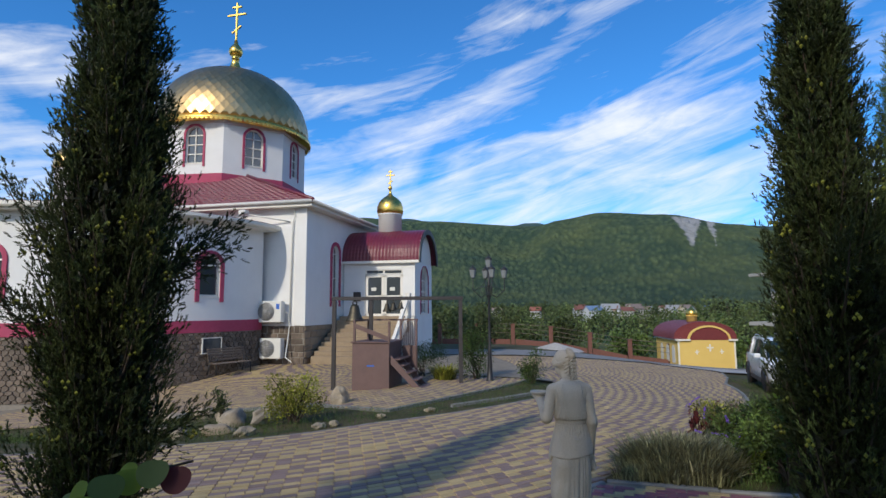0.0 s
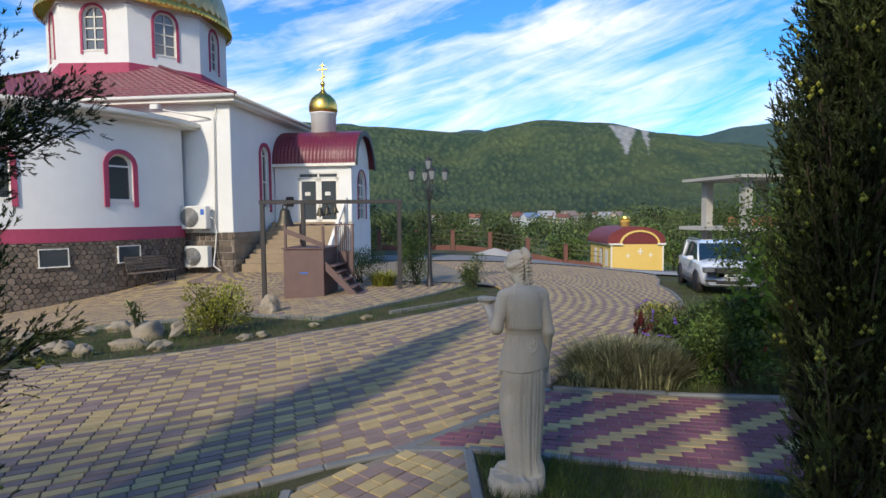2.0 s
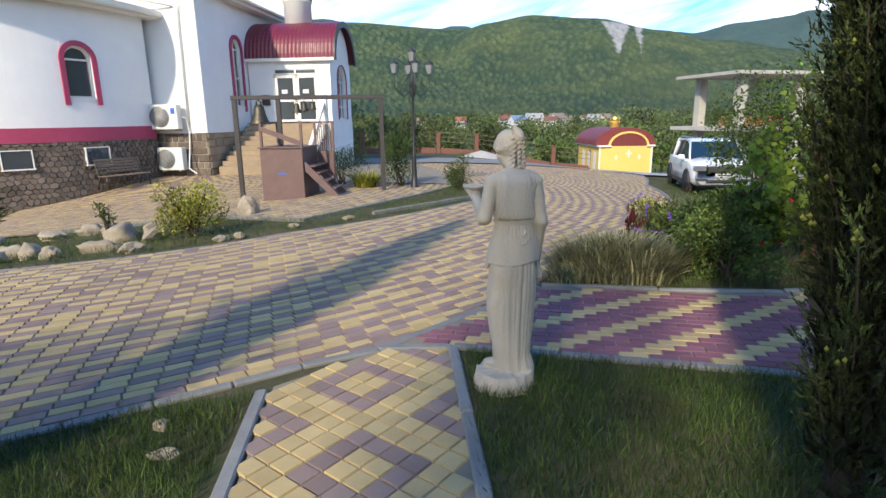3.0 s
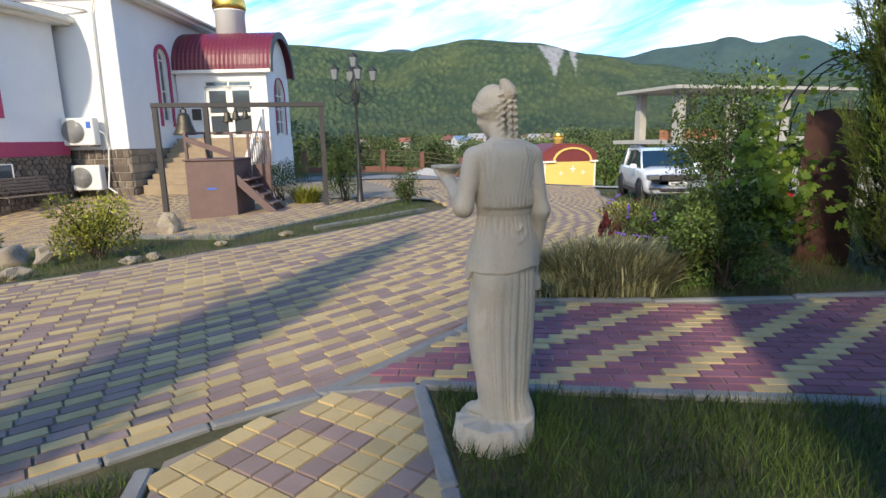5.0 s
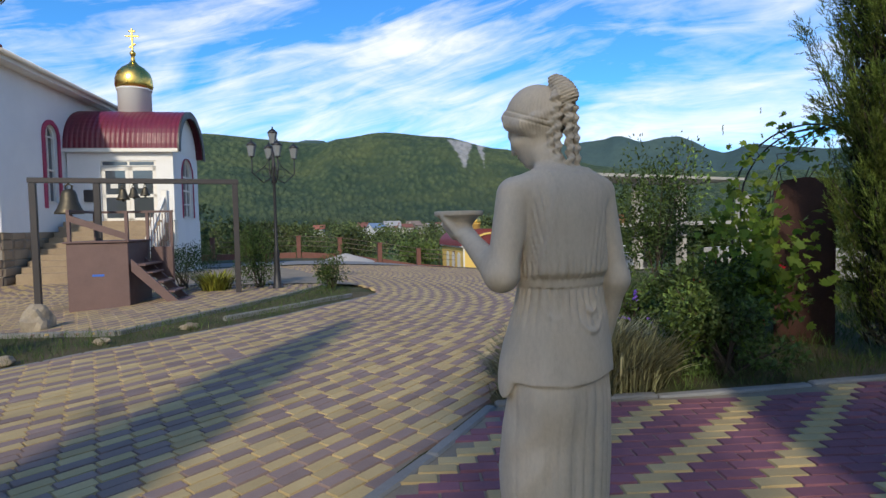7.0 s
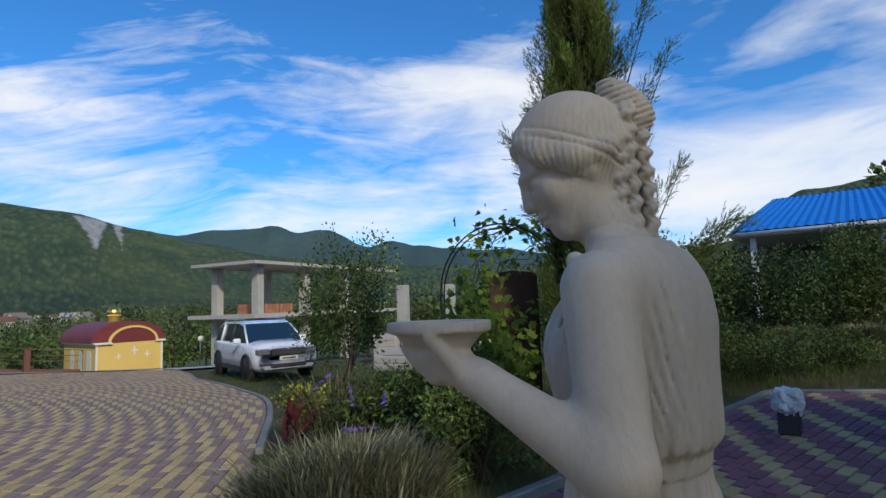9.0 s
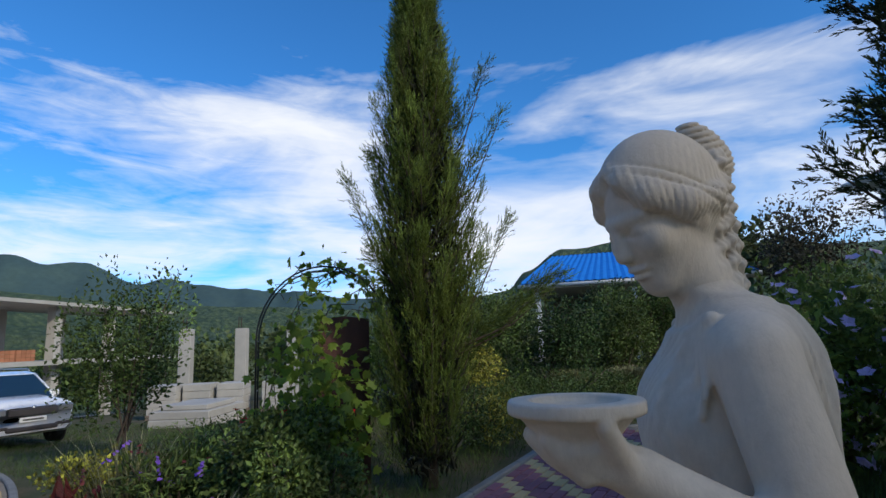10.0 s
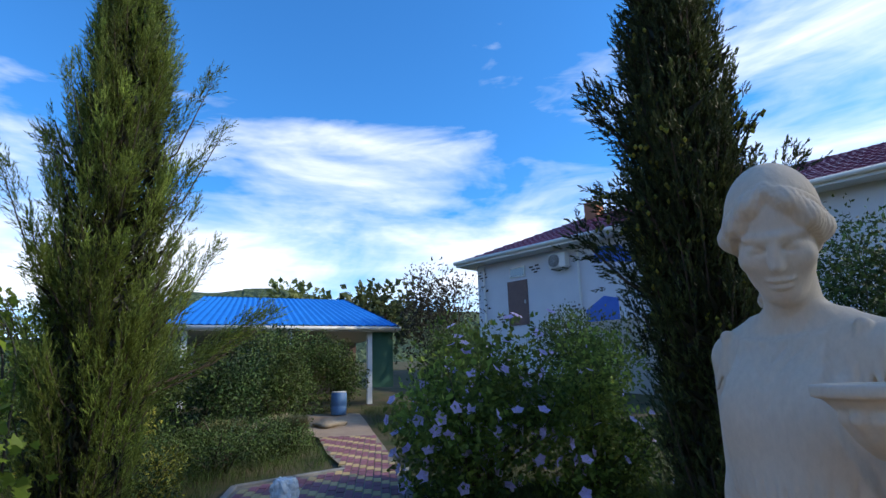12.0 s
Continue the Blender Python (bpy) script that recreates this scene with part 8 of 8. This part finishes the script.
# woods between the yard and the valley, and the village
def leafy_crowns(name, label, spots, mat, seed, per=420):
    rs_ = np.random.RandomState(seed)
    qs, tones, tr = [], [], Shape()
    for x, y, r, h in spots:
        z = lie(x, y) + far_height(x, y)
        lob = 12
        cen = np.stack([x + r * 0.6 * rs_.uniform(-1, 1, lob), y + r * 0.6 * rs_.uniform(-1, 1, lob), z + h * rs_.uniform(0.3, 0.85, lob)], 1)
        rad = r * rs_.uniform(0.3, 0.55, lob)
        w_ = rs_.randint(0, lob, per)
        dd = unit(rs_.randn(per, 3))
        c = cen[w_] + dd * rad[w_][:, None] * rs_.uniform(0.6, 1.05, per)[:, None]
        size = r * rs_.uniform(0.10, 0.2, per)
        qs.append(leaf_quads(c, unit(dd + rs_.randn(per, 3) * 0.6), size, size * 0.8, rs_))
        tones.append(np.full(per, rs_.lognormal(-0.05, 0.38)))
        tr.tube([(x, y, z - 0.5), (x + 0.05 * r, y, z + h * 0.35), (x, y, z + h * 0.7)], [r * 0.06, r * 0.045, r * 0.02], 5)
    ob = thing(name, label, "trees", kind="stuff")
    give_tone(quads("foliage", np.concatenate(qs), mat, ob), np.concatenate(tones))
    part("trunk", tr, M["bark"], ob)
    return ob


rnd = random.Random(77)


def scatter(n, r0, r1, a0, a1, size, tall):
    out = []
    for _ in range(n):
        r, a = rnd.uniform(r0, r1), radians(rnd.uniform(a0, a1))
        s = rnd.uniform(*size)
        out.append((r * math.sin(a), r * math.cos(a), s, s * rnd.uniform(*tall)))
    return out


far_leaf = leaf_material("far_leaves", (0.048, 0.085, 0.028), (0.13, 0.15, 0.048), scale=0.3)
leafy_crowns("roadside_trees", "green trees and bushes behind the fence", scatter(46, 54, 85, -14, 30, (1.2, 2.2), (1.5, 2.1)) + [(-4.5, 33, 1.7, 3.6), (-2.2, 36, 1.3, 2.6), (-6.5, 36, 2.0, 4.0), (-1.0, 40, 1.4, 2.4)], far_leaf, 81, 520)
leafy_crowns("roadside_trees", "green bushes round the yellow chapel", [(21.5, 50, 1.8, 3.0), (24, 48, 1.9, 3.4), (12.8, 54, 1.9, 3.2), (20.5, 54, 2.0, 4.0), (25.5, 42, 1.7, 3.4), (23, 40, 1.5, 2.8), (28, 41, 2.0, 4.2), (27, 36.5, 1.6, 3.0), (30, 36, 2, 4)], M["bush"], 82, 700)
leafy_crowns("orchard_trees", "green trees behind the building plot", [(27, 27, 2.1, 4.0), (29, 24, 2.3, 4.2), (24.6, 25.5, 1.5, 2.8), (31, 20, 2.2, 3.8), (33, 14, 2.0, 2.4), (28, 12, 1.8, 1.8), (25, 9.5, 1.5, 1.5), (22, 12.5, 1.5, 1.5), (31, 7, 2.0, 2.2), (20, 9.6, 1.2, 1.2), (27, 3, 2.2, 4.2), (30, -2, 2.4, 5)], far_leaf, 83, 900)
leafy_crowns("valley_trees", "woods and gardens in the valley", scatter(330, 110, 330, -20, 45, (3.0, 6.0), (1.0, 1.5)) + scatter(420, 330, 640, -22, 62, (6, 11), (0.9, 1.4)), far_leaf, 84, 170)
walls = ((0.58, 0.56, 0.52), (0.48, 0.45, 0.40), (0.52, 0.46, 0.36), (0.50, 0.52, 0.55))
roofs = ((0.30, 0.11, 0.08), (0.22, 0.09, 0.07), (0.33, 0.34, 0.36), (0.16, 0.25, 0.40), (0.26, 0.20, 0.17))
wm = [material("village_wall", (c, tuple(v * 0.9 for v in c)), 0.9, scale=0.3, fine=2, bump=0) for c in walls]
rm = [material("village_roof", (c, tuple(v * 0.85 for v in c)), 0.8, scale=0.3, fine=2, bump=0) for c in roofs]
for k in range(30):
    r, a = rnd.uniform(340, 520), radians(rnd.choice((rnd.uniform(-6, 20), rnd.uniform(7, 18))))
    x, y = r * math.sin(a), r * math.cos(a)
    z = lie(x, y) + far_height(x, y) + 3.2
    w_, l_, h_ = rnd.uniform(5, 7), rnd.uniform(6, 10), rnd.uniform(3.6, 5.2)
    hs = thing("village_house", "small pale village house with pitched roof among trees", "house", pose(x, y, z, 0, 0, rnd.uniform(-40, 40)), group="village houses")
    part("wall", Shape().box((-l_ / 2, -w_ / 2, -5), (l_ / 2, w_ / 2, h_)).extrude([(-l_ / 2, -w_ / 2, h_), (-l_ / 2, w_ / 2, h_), (-l_ / 2, 0, h_ + w_ * 0.38)], (l_, 0, 0)), rnd.choice(wm), hs)
    rfm = Shape()
    for s in (-1, 1):
        rfm.extrude([(-l_ / 2 - 0.4, s * (w_ / 2 + 0.5), h_ - 0.2), (-l_ / 2 - 0.4, 0, h_ + w_ * 0.4), (-l_ / 2 - 0.4, 0, h_ + w_ * 0.4 + 0.25), (-l_ / 2 - 0.4, s * (w_ / 2 + 0.5), h_ + 0.05)], (l_ + 0.8, 0, 0))
    part("roof", rfm, rnd.choice(rm), hs)
    for q in (-0.28, 0.05, 0.3):
        part("window", Shape().box((l_ * q - 0.5, -w_ / 2 - 0.06, h_ * 0.45), (l_ * q + 0.5, -w_ / 2 - 0.01, h_ * 0.72)), M["glass"], hs)

# broad leaves of a young catalpa close by the path's start
cat = thing("young_tree", "broad-leaved sapling with one dry red leaf", "plant")
part("stem", Shape().tube([(-1.15, 0.95, -0.05), (-1.05, 0.92, 0.8), (-0.78, 0.88, 1.45), (-0.52, 0.90, 1.68), (-0.347, 0.931, 1.722)], [0.014, 0.011, 0.008, 0.005, 0.003], 6), M["bark"], cat)

def round_leaf(p, d, s, mat, parent):
    """A broad heart-shaped leaf, dished along its midrib."""
    d = Vector(d).normalized()
    side_ = d.cross(Vector((0, 0, 1))).normalized()
    up = side_.cross(d)
    sh, pts = Shape(), []
    for k in range(13):
        a = math.pi * k / 12
        t_ = math.sin(a) ** 0.8
        pts.append((0.5 - 0.5 * math.cos(a), t_ * (0.56 + 0.10 * math.cos(a))))
    rowsl = [Vector(p) + d * s * u for u, _ in pts]
    left_ = [Vector(p) + d * s * u + side_ * s * v + up * s * (0.10 * v) for u, v in pts]
    right_ = [Vector(p) + d * s * u - side_ * s * v + up * s * (0.10 * v) for u, v in pts]
    n = len(pts)
    sh.add(rowsl + left_ + right_, [(k, k + 1, n + k + 1, n + k) for k in range(n - 1)] + [(k + 1, k, 2 * n + k, 2 * n + k + 1) for k in range(n - 1)], smooth=True)
    return part("leaf", sh, mat, parent)


rnd = random.Random(12)
for k, (x, y, z, lean_, size_) in enumerate(((-0.415, 0.885, 1.735, 0.10, 0.088), (-0.473, 0.88, 1.715, 0.25, 0.085), (-0.505, 0.94, 1.712, -0.2, 0.08), (-0.495, 0.83, 1.715, 0.30, 0.09), (-0.545, 0.83, 1.70, -0.25, 0.085), (-0.52, 0.79, 1.68, 0.1, 0.085), (-0.60, 0.86, 1.66, -0.3, 0.09), (-0.66, 0.84, 1.60, -0.1, 0.09), (-0.57, 0.82, 1.62, 0.35, 0.08), (-0.74, 0.88, 1.52, 0.2, 0.09), (-0.70, 0.92, 1.56, -0.4, 0.085))):
    round_leaf((x, y, z), (lean_, -0.40, rnd.uniform(-0.95, -0.6)), size_ * 0.72, M["vine_leaf"] if k % 3 else M["bush"], cat)
round_leaf((-0.373, 0.909, 1.715), (0.08, -0.3, -0.9), 0.062, M["maroon_leaf"], cat)

# paving: rows of pavers bent round one centre, a square-tiled path and a wine-coloured path
PC = (-12.0, 22.4)
R_IN, R_OUT = 16.0, 20.95


CHURCH_YARD = [(-22, 9.5), (-12, 12.2), (-8.0, 13.0), (-4.2, 13.2), (-2.0, 11.5), (0.1, 15.1), (1.3, 17.6), (-1.0, 18.4), (-3.4, 20.0), (-4.2, 26), (-22, 24)]


def sheet(name, poly, down, mat, label, category, cell=0.5):
    """A ground-following sheet over a polygon."""
    px, py = [p[0] for p in poly], [p[1] for p in poly]
    gx, gy = np.arange(min(px) - cell, max(px) + 2 * cell, cell), np.arange(min(py) - cell, max(py) + 2 * cell, cell)
    bm = bmesh.new()
    face = bm.faces.new([bm.verts.new((x, y, 0)) for x, y in poly])
    for v in gx:
        bmesh.ops.bisect_plane(bm, geom=bm.verts[:] + bm.edges[:] + bm.faces[:], plane_co=(v, 0, 0), plane_no=(1, 0, 0))
    for v in gy:
        bmesh.ops.bisect_plane(bm, geom=bm.verts[:] + bm.edges[:] + bm.faces[:], plane_co=(0, v, 0), plane_no=(0, 1, 0))
    for v in bm.verts:
        v.co.z = lie(v.co.x, v.co.y) - down
    bm.normal_update()
    for f in bm.faces:
        if f.normal.z < 0:
            f.normal_flip()
    m = bpy.data.meshes.new(name)
    bm.to_mesh(m)
    bm.free()
    m.materials.append(mat)
    return tagged(new(name, m), label, category, kind="structure")


def arc_line(r, a0, a1, n):
    return [(PC[0] + r * math.cos(radians(a0 + (a1 - a0) * k / n)), PC[1] + r * math.sin(radians(a0 + (a1 - a0) * k / n))) for k in range(n + 1)]


LANE = arc_line(R_IN, -112, -27, 40) + [(2.3, 16.4), (1.5, 20), (0.0, 29.4), (4, 30.6), (8.2, 30.6), (9.6, 24.2), (8.95, 22)] + list(reversed(arc_line(R_OUT, -112, -57, 24) + [(-0.04, 5.06), (0.93, 6.05), (1.55, 6.7), (2.2, 7.6), (3.3, 9.25)] + arc_line(20.15, -36, -8, 12)))
lane = sheet("pavement", LANE, 0.014, M["joint"], "yard paved with yellow and grey-brown pavers in curved rows", "pavement", 0.8)
yard = sheet("pavement", CHURCH_YARD, 0.014, M["joint"], "paved yard beside the church", "pavement", 0.8)


def pavers(centres, angles, length, width, lift, tops):
    """Vertices (n, 8, 3) of bevelled blocks."""
    c, s = np.cos(angles), np.sin(angles)
    out = np.empty((len(centres), 8, 3))
    for k, (u, v, hgt, ins) in enumerate([(-1, -1, 0, 0), (1, -1, 0, 0), (1, 1, 0, 0), (-1, 1, 0, 0), (-1, -1, 1, 1), (1, -1, 1, 1), (1, 1, 1, 1), (-1, 1, 1, 1)]):
        du, dv = u * (length / 2 - ins * 0.007), v * (width / 2 - ins * 0.006)
        out[:, k, 0] = centres[:, 0] + c * du - s * dv
        out[:, k, 1] = centres[:, 1] + s * du + c * dv
        out[:, k, 2] = lie_many(out[:, k, 0], out[:, k, 1]) + np.where(hgt, tops, -0.03)
    return out


BLOCK = np.array([(4, 5, 6, 7), (0, 1, 5, 4), (1, 2, 6, 5), (2, 3, 7, 6), (3, 0, 4, 7)])


def paver_mesh(name, verts8, colours, mats, parent):
    n = len(verts8)
    me = bpy.data.meshes.new(name)
    me.from_pydata(verts8.reshape(-1, 3).tolist(), [], (BLOCK[None] + 8 * np.arange(n)[:, None, None]).reshape(-1, 4).tolist())
    for m in mats:
        me.materials.append(m)
    me.polygons.foreach_set("material_index", np.repeat(colours, 5).astype(np.int32))
    me.update()
    ob = new(name, me)
    ob.parent = parent
    return tagged(ob, kind="stuff")


def single_pavers(name, centres, angles, length, width, colours, mats, parent, tops):
    """Pavers as objects of their own on shared meshes."""
    shared = []
    for m in mats:
        s = Shape()
        a, b, i = length / 2, width / 2, 0.007
        s.add([(-a, -b, -0.03), (a, -b, -0.03), (a, b, -0.03), (-a, b, -0.03), (i - a, i - b, 0), (a - i, i - b, 0), (a - i, b - i, 0), (i - a, b - i, 0)], [tuple(f) for f in BLOCK])
        shared.append(s.mesh(name, m))
    for (x, y), t, c, z in zip(centres, angles, colours, tops):
        ob = new(name, shared[int(c)])
        ob.matrix_basis = pose(x, y, lie(x, y) + z, random.uniform(-0.5, 0.5), random.uniform(-0.4, 0.4), math.degrees(t))
        ob.parent = parent


rs = np.random.RandomState(4)
cs, an, co = [], [], []
PITCH, ROW = 0.206, 0.1045
for j in range(-10, int((R_OUT + 0.1 - 1.5) / ROW)):
    r = R_OUT - 0.06 - ROW * j
    n = int(radians(148) * r / PITCH)
    k = np.arange(n)
    shift = 0.5 * (j % 2) + 0.17 * j
    phi = radians(-112) + (k + shift % 1.0) * PITCH / r
    cs.append(np.stack([PC[0] + r * np.cos(phi), PC[1] + r * np.sin(phi)], 1))
    an.append(phi + math.pi / 2)
    flip = rs.rand(n) < 0.03
    co.append(((np.floor((phi * 18.5 / PITCH + 0.5 * j) / 3).astype(int) + j) % 2) ^ flip)
cs, an, co = np.concatenate(cs), np.concatenate(an), np.concatenate(co)
on_lane = inside(cs[:, 0], cs[:, 1], LANE)
on_yard = inside(cs[:, 0], cs[:, 1], CHURCH_YARD) & ~on_lane
stretch_near = on_lane & (np.abs(cs[:, 0] + 0.15) < 1.15) & (cs[:, 1] < 6.5) & (cs[:, 1] > 3.9)
keep = np.flatnonzero(stretch_near)[:300]
single = np.zeros(len(cs), bool)
single[keep] = True
both_mats = [M["brown_brick"], M["yellow_brick"]]
tops = rs.uniform(-0.003, 0.003, len(cs))
rest = on_lane & ~single
paver_mesh("paver_field", pavers(cs[rest], an[rest], 0.203, 0.1015, 0, tops[rest]), co[rest], both_mats, lane)
paver_mesh("paver_field", pavers(cs[on_yard], an[on_yard], 0.203, 0.1015, 0, tops[on_yard]), co[on_yard], both_mats, yard)

# the path of square tiles with diamonds
TILE_PATH = [(-0.52, -1.5), (0.68, -1.5), (0.66, 3.0), (0.585, 5.08), (0.07, 5.12), (-0.25, 4.83), (-0.69, 4.47), (-0.56, 3.0)]
tile_path = sheet("pavement", TILE_PATH, 0.012, M["joint"], "garden path of yellow and brown square tiles in diamonds", "pavement", 0.7)
T = 0.139
ga, gb2 = np.meshgrid(np.arange(-64, 24), np.arange(-64, 24), indexing="ij")
ga, gb2 = ga.ravel(), gb2.ravel()
TURN_ = radians(50.3)
ca, sa = math.cos(TURN_), math.sin(TURN_)
tx, ty = -0.067 + ((ga + 0.5) * ca - (gb2 + 0.5) * sa) * T, 4.467 + ((ga + 0.5) * sa + (gb2 + 0.5) * ca) * T
ins = inside(tx, ty, [(-0.53, -1.4), (0.65, -1.4), (0.63, 3.0), (0.56, 5.06), (0.08, 5.08), (-0.26, 4.79), (-0.67, 4.43), (-0.55, 3.0)])
# brown rings four tiles wide round two by two yellow ones
rings = {(n - 6 * m + i, m - 6 * n + j) for n in range(-24, 24) for m in range(-24, 24) for i in range(-2, 2) for j in range(-2, 2) if i in (-2, 1) or j in (-2, 1)}
colour = np.array([0 if (a, b) in rings else 1 for a, b in zip(ga.tolist(), gb2.tolist())])
tc2, tcol = np.stack([tx, ty], 1)[ins], colour[ins]
near_tiles = tc2[:, 1] > 2.55
ttop = rs.uniform(-0.003, 0.004, len(tc2))
ang = np.full(len(tc2), TURN_)
paver_mesh("tile_field", pavers(tc2[~near_tiles], ang[~near_tiles], 0.1355, 0.1355, 0, ttop[~near_tiles]), tcol[~near_tiles], both_mats, tile_path)

# the wine-coloured path
d14 = radians(-13.6)
ux, uy = math.cos(d14), math.sin(d14)
WINE = [(0.09, 5.17), (0.66, 5.08), (3.0, 4.5), (6.75, 3.56), (8.2, 3.2), (9.5, 3.05), (11.4, 2.82), (11.6, 3.9), (9.8, 4.0), (8.35, 3.95), (7.75, 5.33), (7.2, 5.45), (4.1, 6.2), (1.64, 6.66), (1.03, 6.02), (0.6, 5.58), (0.2, 5.2)]
wine_path = sheet("pavement", WINE, 0.012, M["joint"], "garden path of wine and yellow pavers in slanting stripes", "pavement", 0.7)
wc, wcol = [], []
for j in range(-2, 24):
    for k in range(-6, 60):
        u, v = (k + 0.5) * 0.224 + 0.5 * 0.224 * (j % 2) + 0.118, 0.06 + 0.1035 * j
        x, y = 0.45 + u * ux - v * uy, 5.13 + u * uy + v * ux
        wc.append((x, y))
        wcol.append(1 if (k - j // 2) % 3 == 0 else 0)
wc, wcol = np.array(wc), np.array(wcol)
shrunk = [(0.2, 5.21), (0.68, 5.13), (3.0, 4.56), (6.75, 3.62), (8.15, 3.27), (9.5, 3.1), (11.4, 2.87), (11.6, 3.85), (9.8, 3.95), (8.3, 3.9), (7.7, 5.25), (7.2, 5.37), (4.1, 6.12), (1.66, 6.58), (1.07, 5.98), (0.64, 5.55), (0.27, 5.22)]
wi = inside(wc[:, 0], wc[:, 1], shrunk)
wc, wcol = wc[wi], wcol[wi]
wtop = rs.uniform(-0.004, 0.004, len(wc))
wmats = [M["purple_brick"], M["yellow_brick"]]
wang = np.full(len(wc), d14)
order = np.argsort(wc[:, 0])
wsingle = np.zeros(len(wc), bool)
wsingle[order[:300]] = True
paver_mesh("paver_field", pavers(wc[~wsingle], wang[~wsingle], 0.219, 0.098, 0, wtop[~wsingle]), wcol[~wsingle], wmats, wine_path)

# the narrow way on to the summer kitchen
WAY = [(11.4, 2.82), (13.4, 2.6), (14.7, 2.5), (14.9, 3.9), (14.0, 4.4), (12.6, 4.3), (11.6, 3.9)]
sheet("pavement", WAY, 0.008, material("trodden_slabs", ((0.34, 0.27, 0.19), (0.24, 0.17, 0.13)), 0.9, scale=3, fine=30, bump=0.5), "pale trodden slab path towards the summer kitchen", "pavement", 0.7)


def kerb_run(points, width=0.085, rise=0.012, length=1.0, label="grey concrete edging kerb"):
    """Kerb stones laid end to end along a line."""
    run = thing("kerb", label, "kerb", kind="structure")
    pts = [Vector((*p, 0)) for p in points]
    for a, b in zip(pts, pts[1:]):
        d = b - a
        n = max(1, round(d.length / length))
        for k in range(n):
            p, q = a.lerp(b, k / n), a.lerp(b, (k + 1) / n)
            m, L = (p + q) / 2, (q - p).length - 0.008
            s = Shape().box((-L / 2, -width / 2, -0.2), (L / 2, width / 2, rise), bevel=0.012)
            tilt = math.degrees(math.atan2(lie(q.x, q.y) - lie(p.x, p.y), (q - p).length))
            part("kerb_stone", s, M["kerb"], run, at=pose(m.x, m.y, lie(m.x, m.y), 0, -tilt, math.degrees(math.atan2(d.y, d.x))))
    return run


kerb_run(arc_line(R_OUT + 0.05, -112, -57, 40) + [(0.0, 5.06), (0.98, 6.0), (1.62, 6.68)], rise=0.006)
kerb_run(arc_line(R_IN - 0.03, -112, -27, 60), width=0.05, rise=-0.004, label="grey kerb along the paved yard")
kerb_run([(0.60, 5.06), (0.675, 3.0), (0.70, -1.0)])
kerb_run([(-0.75, 4.40), (-0.62, 3.0), (-0.57, -1.0)])
kerb_run([(0.60, 5.09), (3.0, 4.45), (6.75, 3.50), (8.15, 3.15)])
kerb_run([(1.66, 6.72), (4.1, 6.25), (7.2, 5.5), (7.85, 5.38), (8.4, 3.95)])
kerb_run([(-0.04, 5.10), (0.6, 5.08)], rise=0.0055)
kerb_run([(3.35, 9.2)] + arc_line(20.2, -36.5, -8, 20) + [(9.0, 22), (9.65, 24.2)], label="low kerb beside the parking lawn")
kerb_run([(-8.0, 12.95), (-4.2, 13.15), (-2.0, 11.45), (0.1, 15.05), (1.3, 17.5)], label="grey kerb round the paved bell yard")
kerb_run([(-0.7, 12.2), (0.6, 13.6), (1.6, 14.9)], label="grey kerb across the lawn strip")

single_pavers("paver", cs[single], an[single], 0.203, 0.1015, co[single], both_mats, lane, tops[single])
single_pavers("tile", tc2[near_tiles][:300], ang[near_tiles][:300], 0.1355, 0.1355, tcol[near_tiles][:300], both_mats, tile_path, ttop[near_tiles][:300])
single_pavers("paver", wc[wsingle], wang[wsingle], 0.219, 0.098, wcol[wsingle], wmats, wine_path, wtop[wsingle])
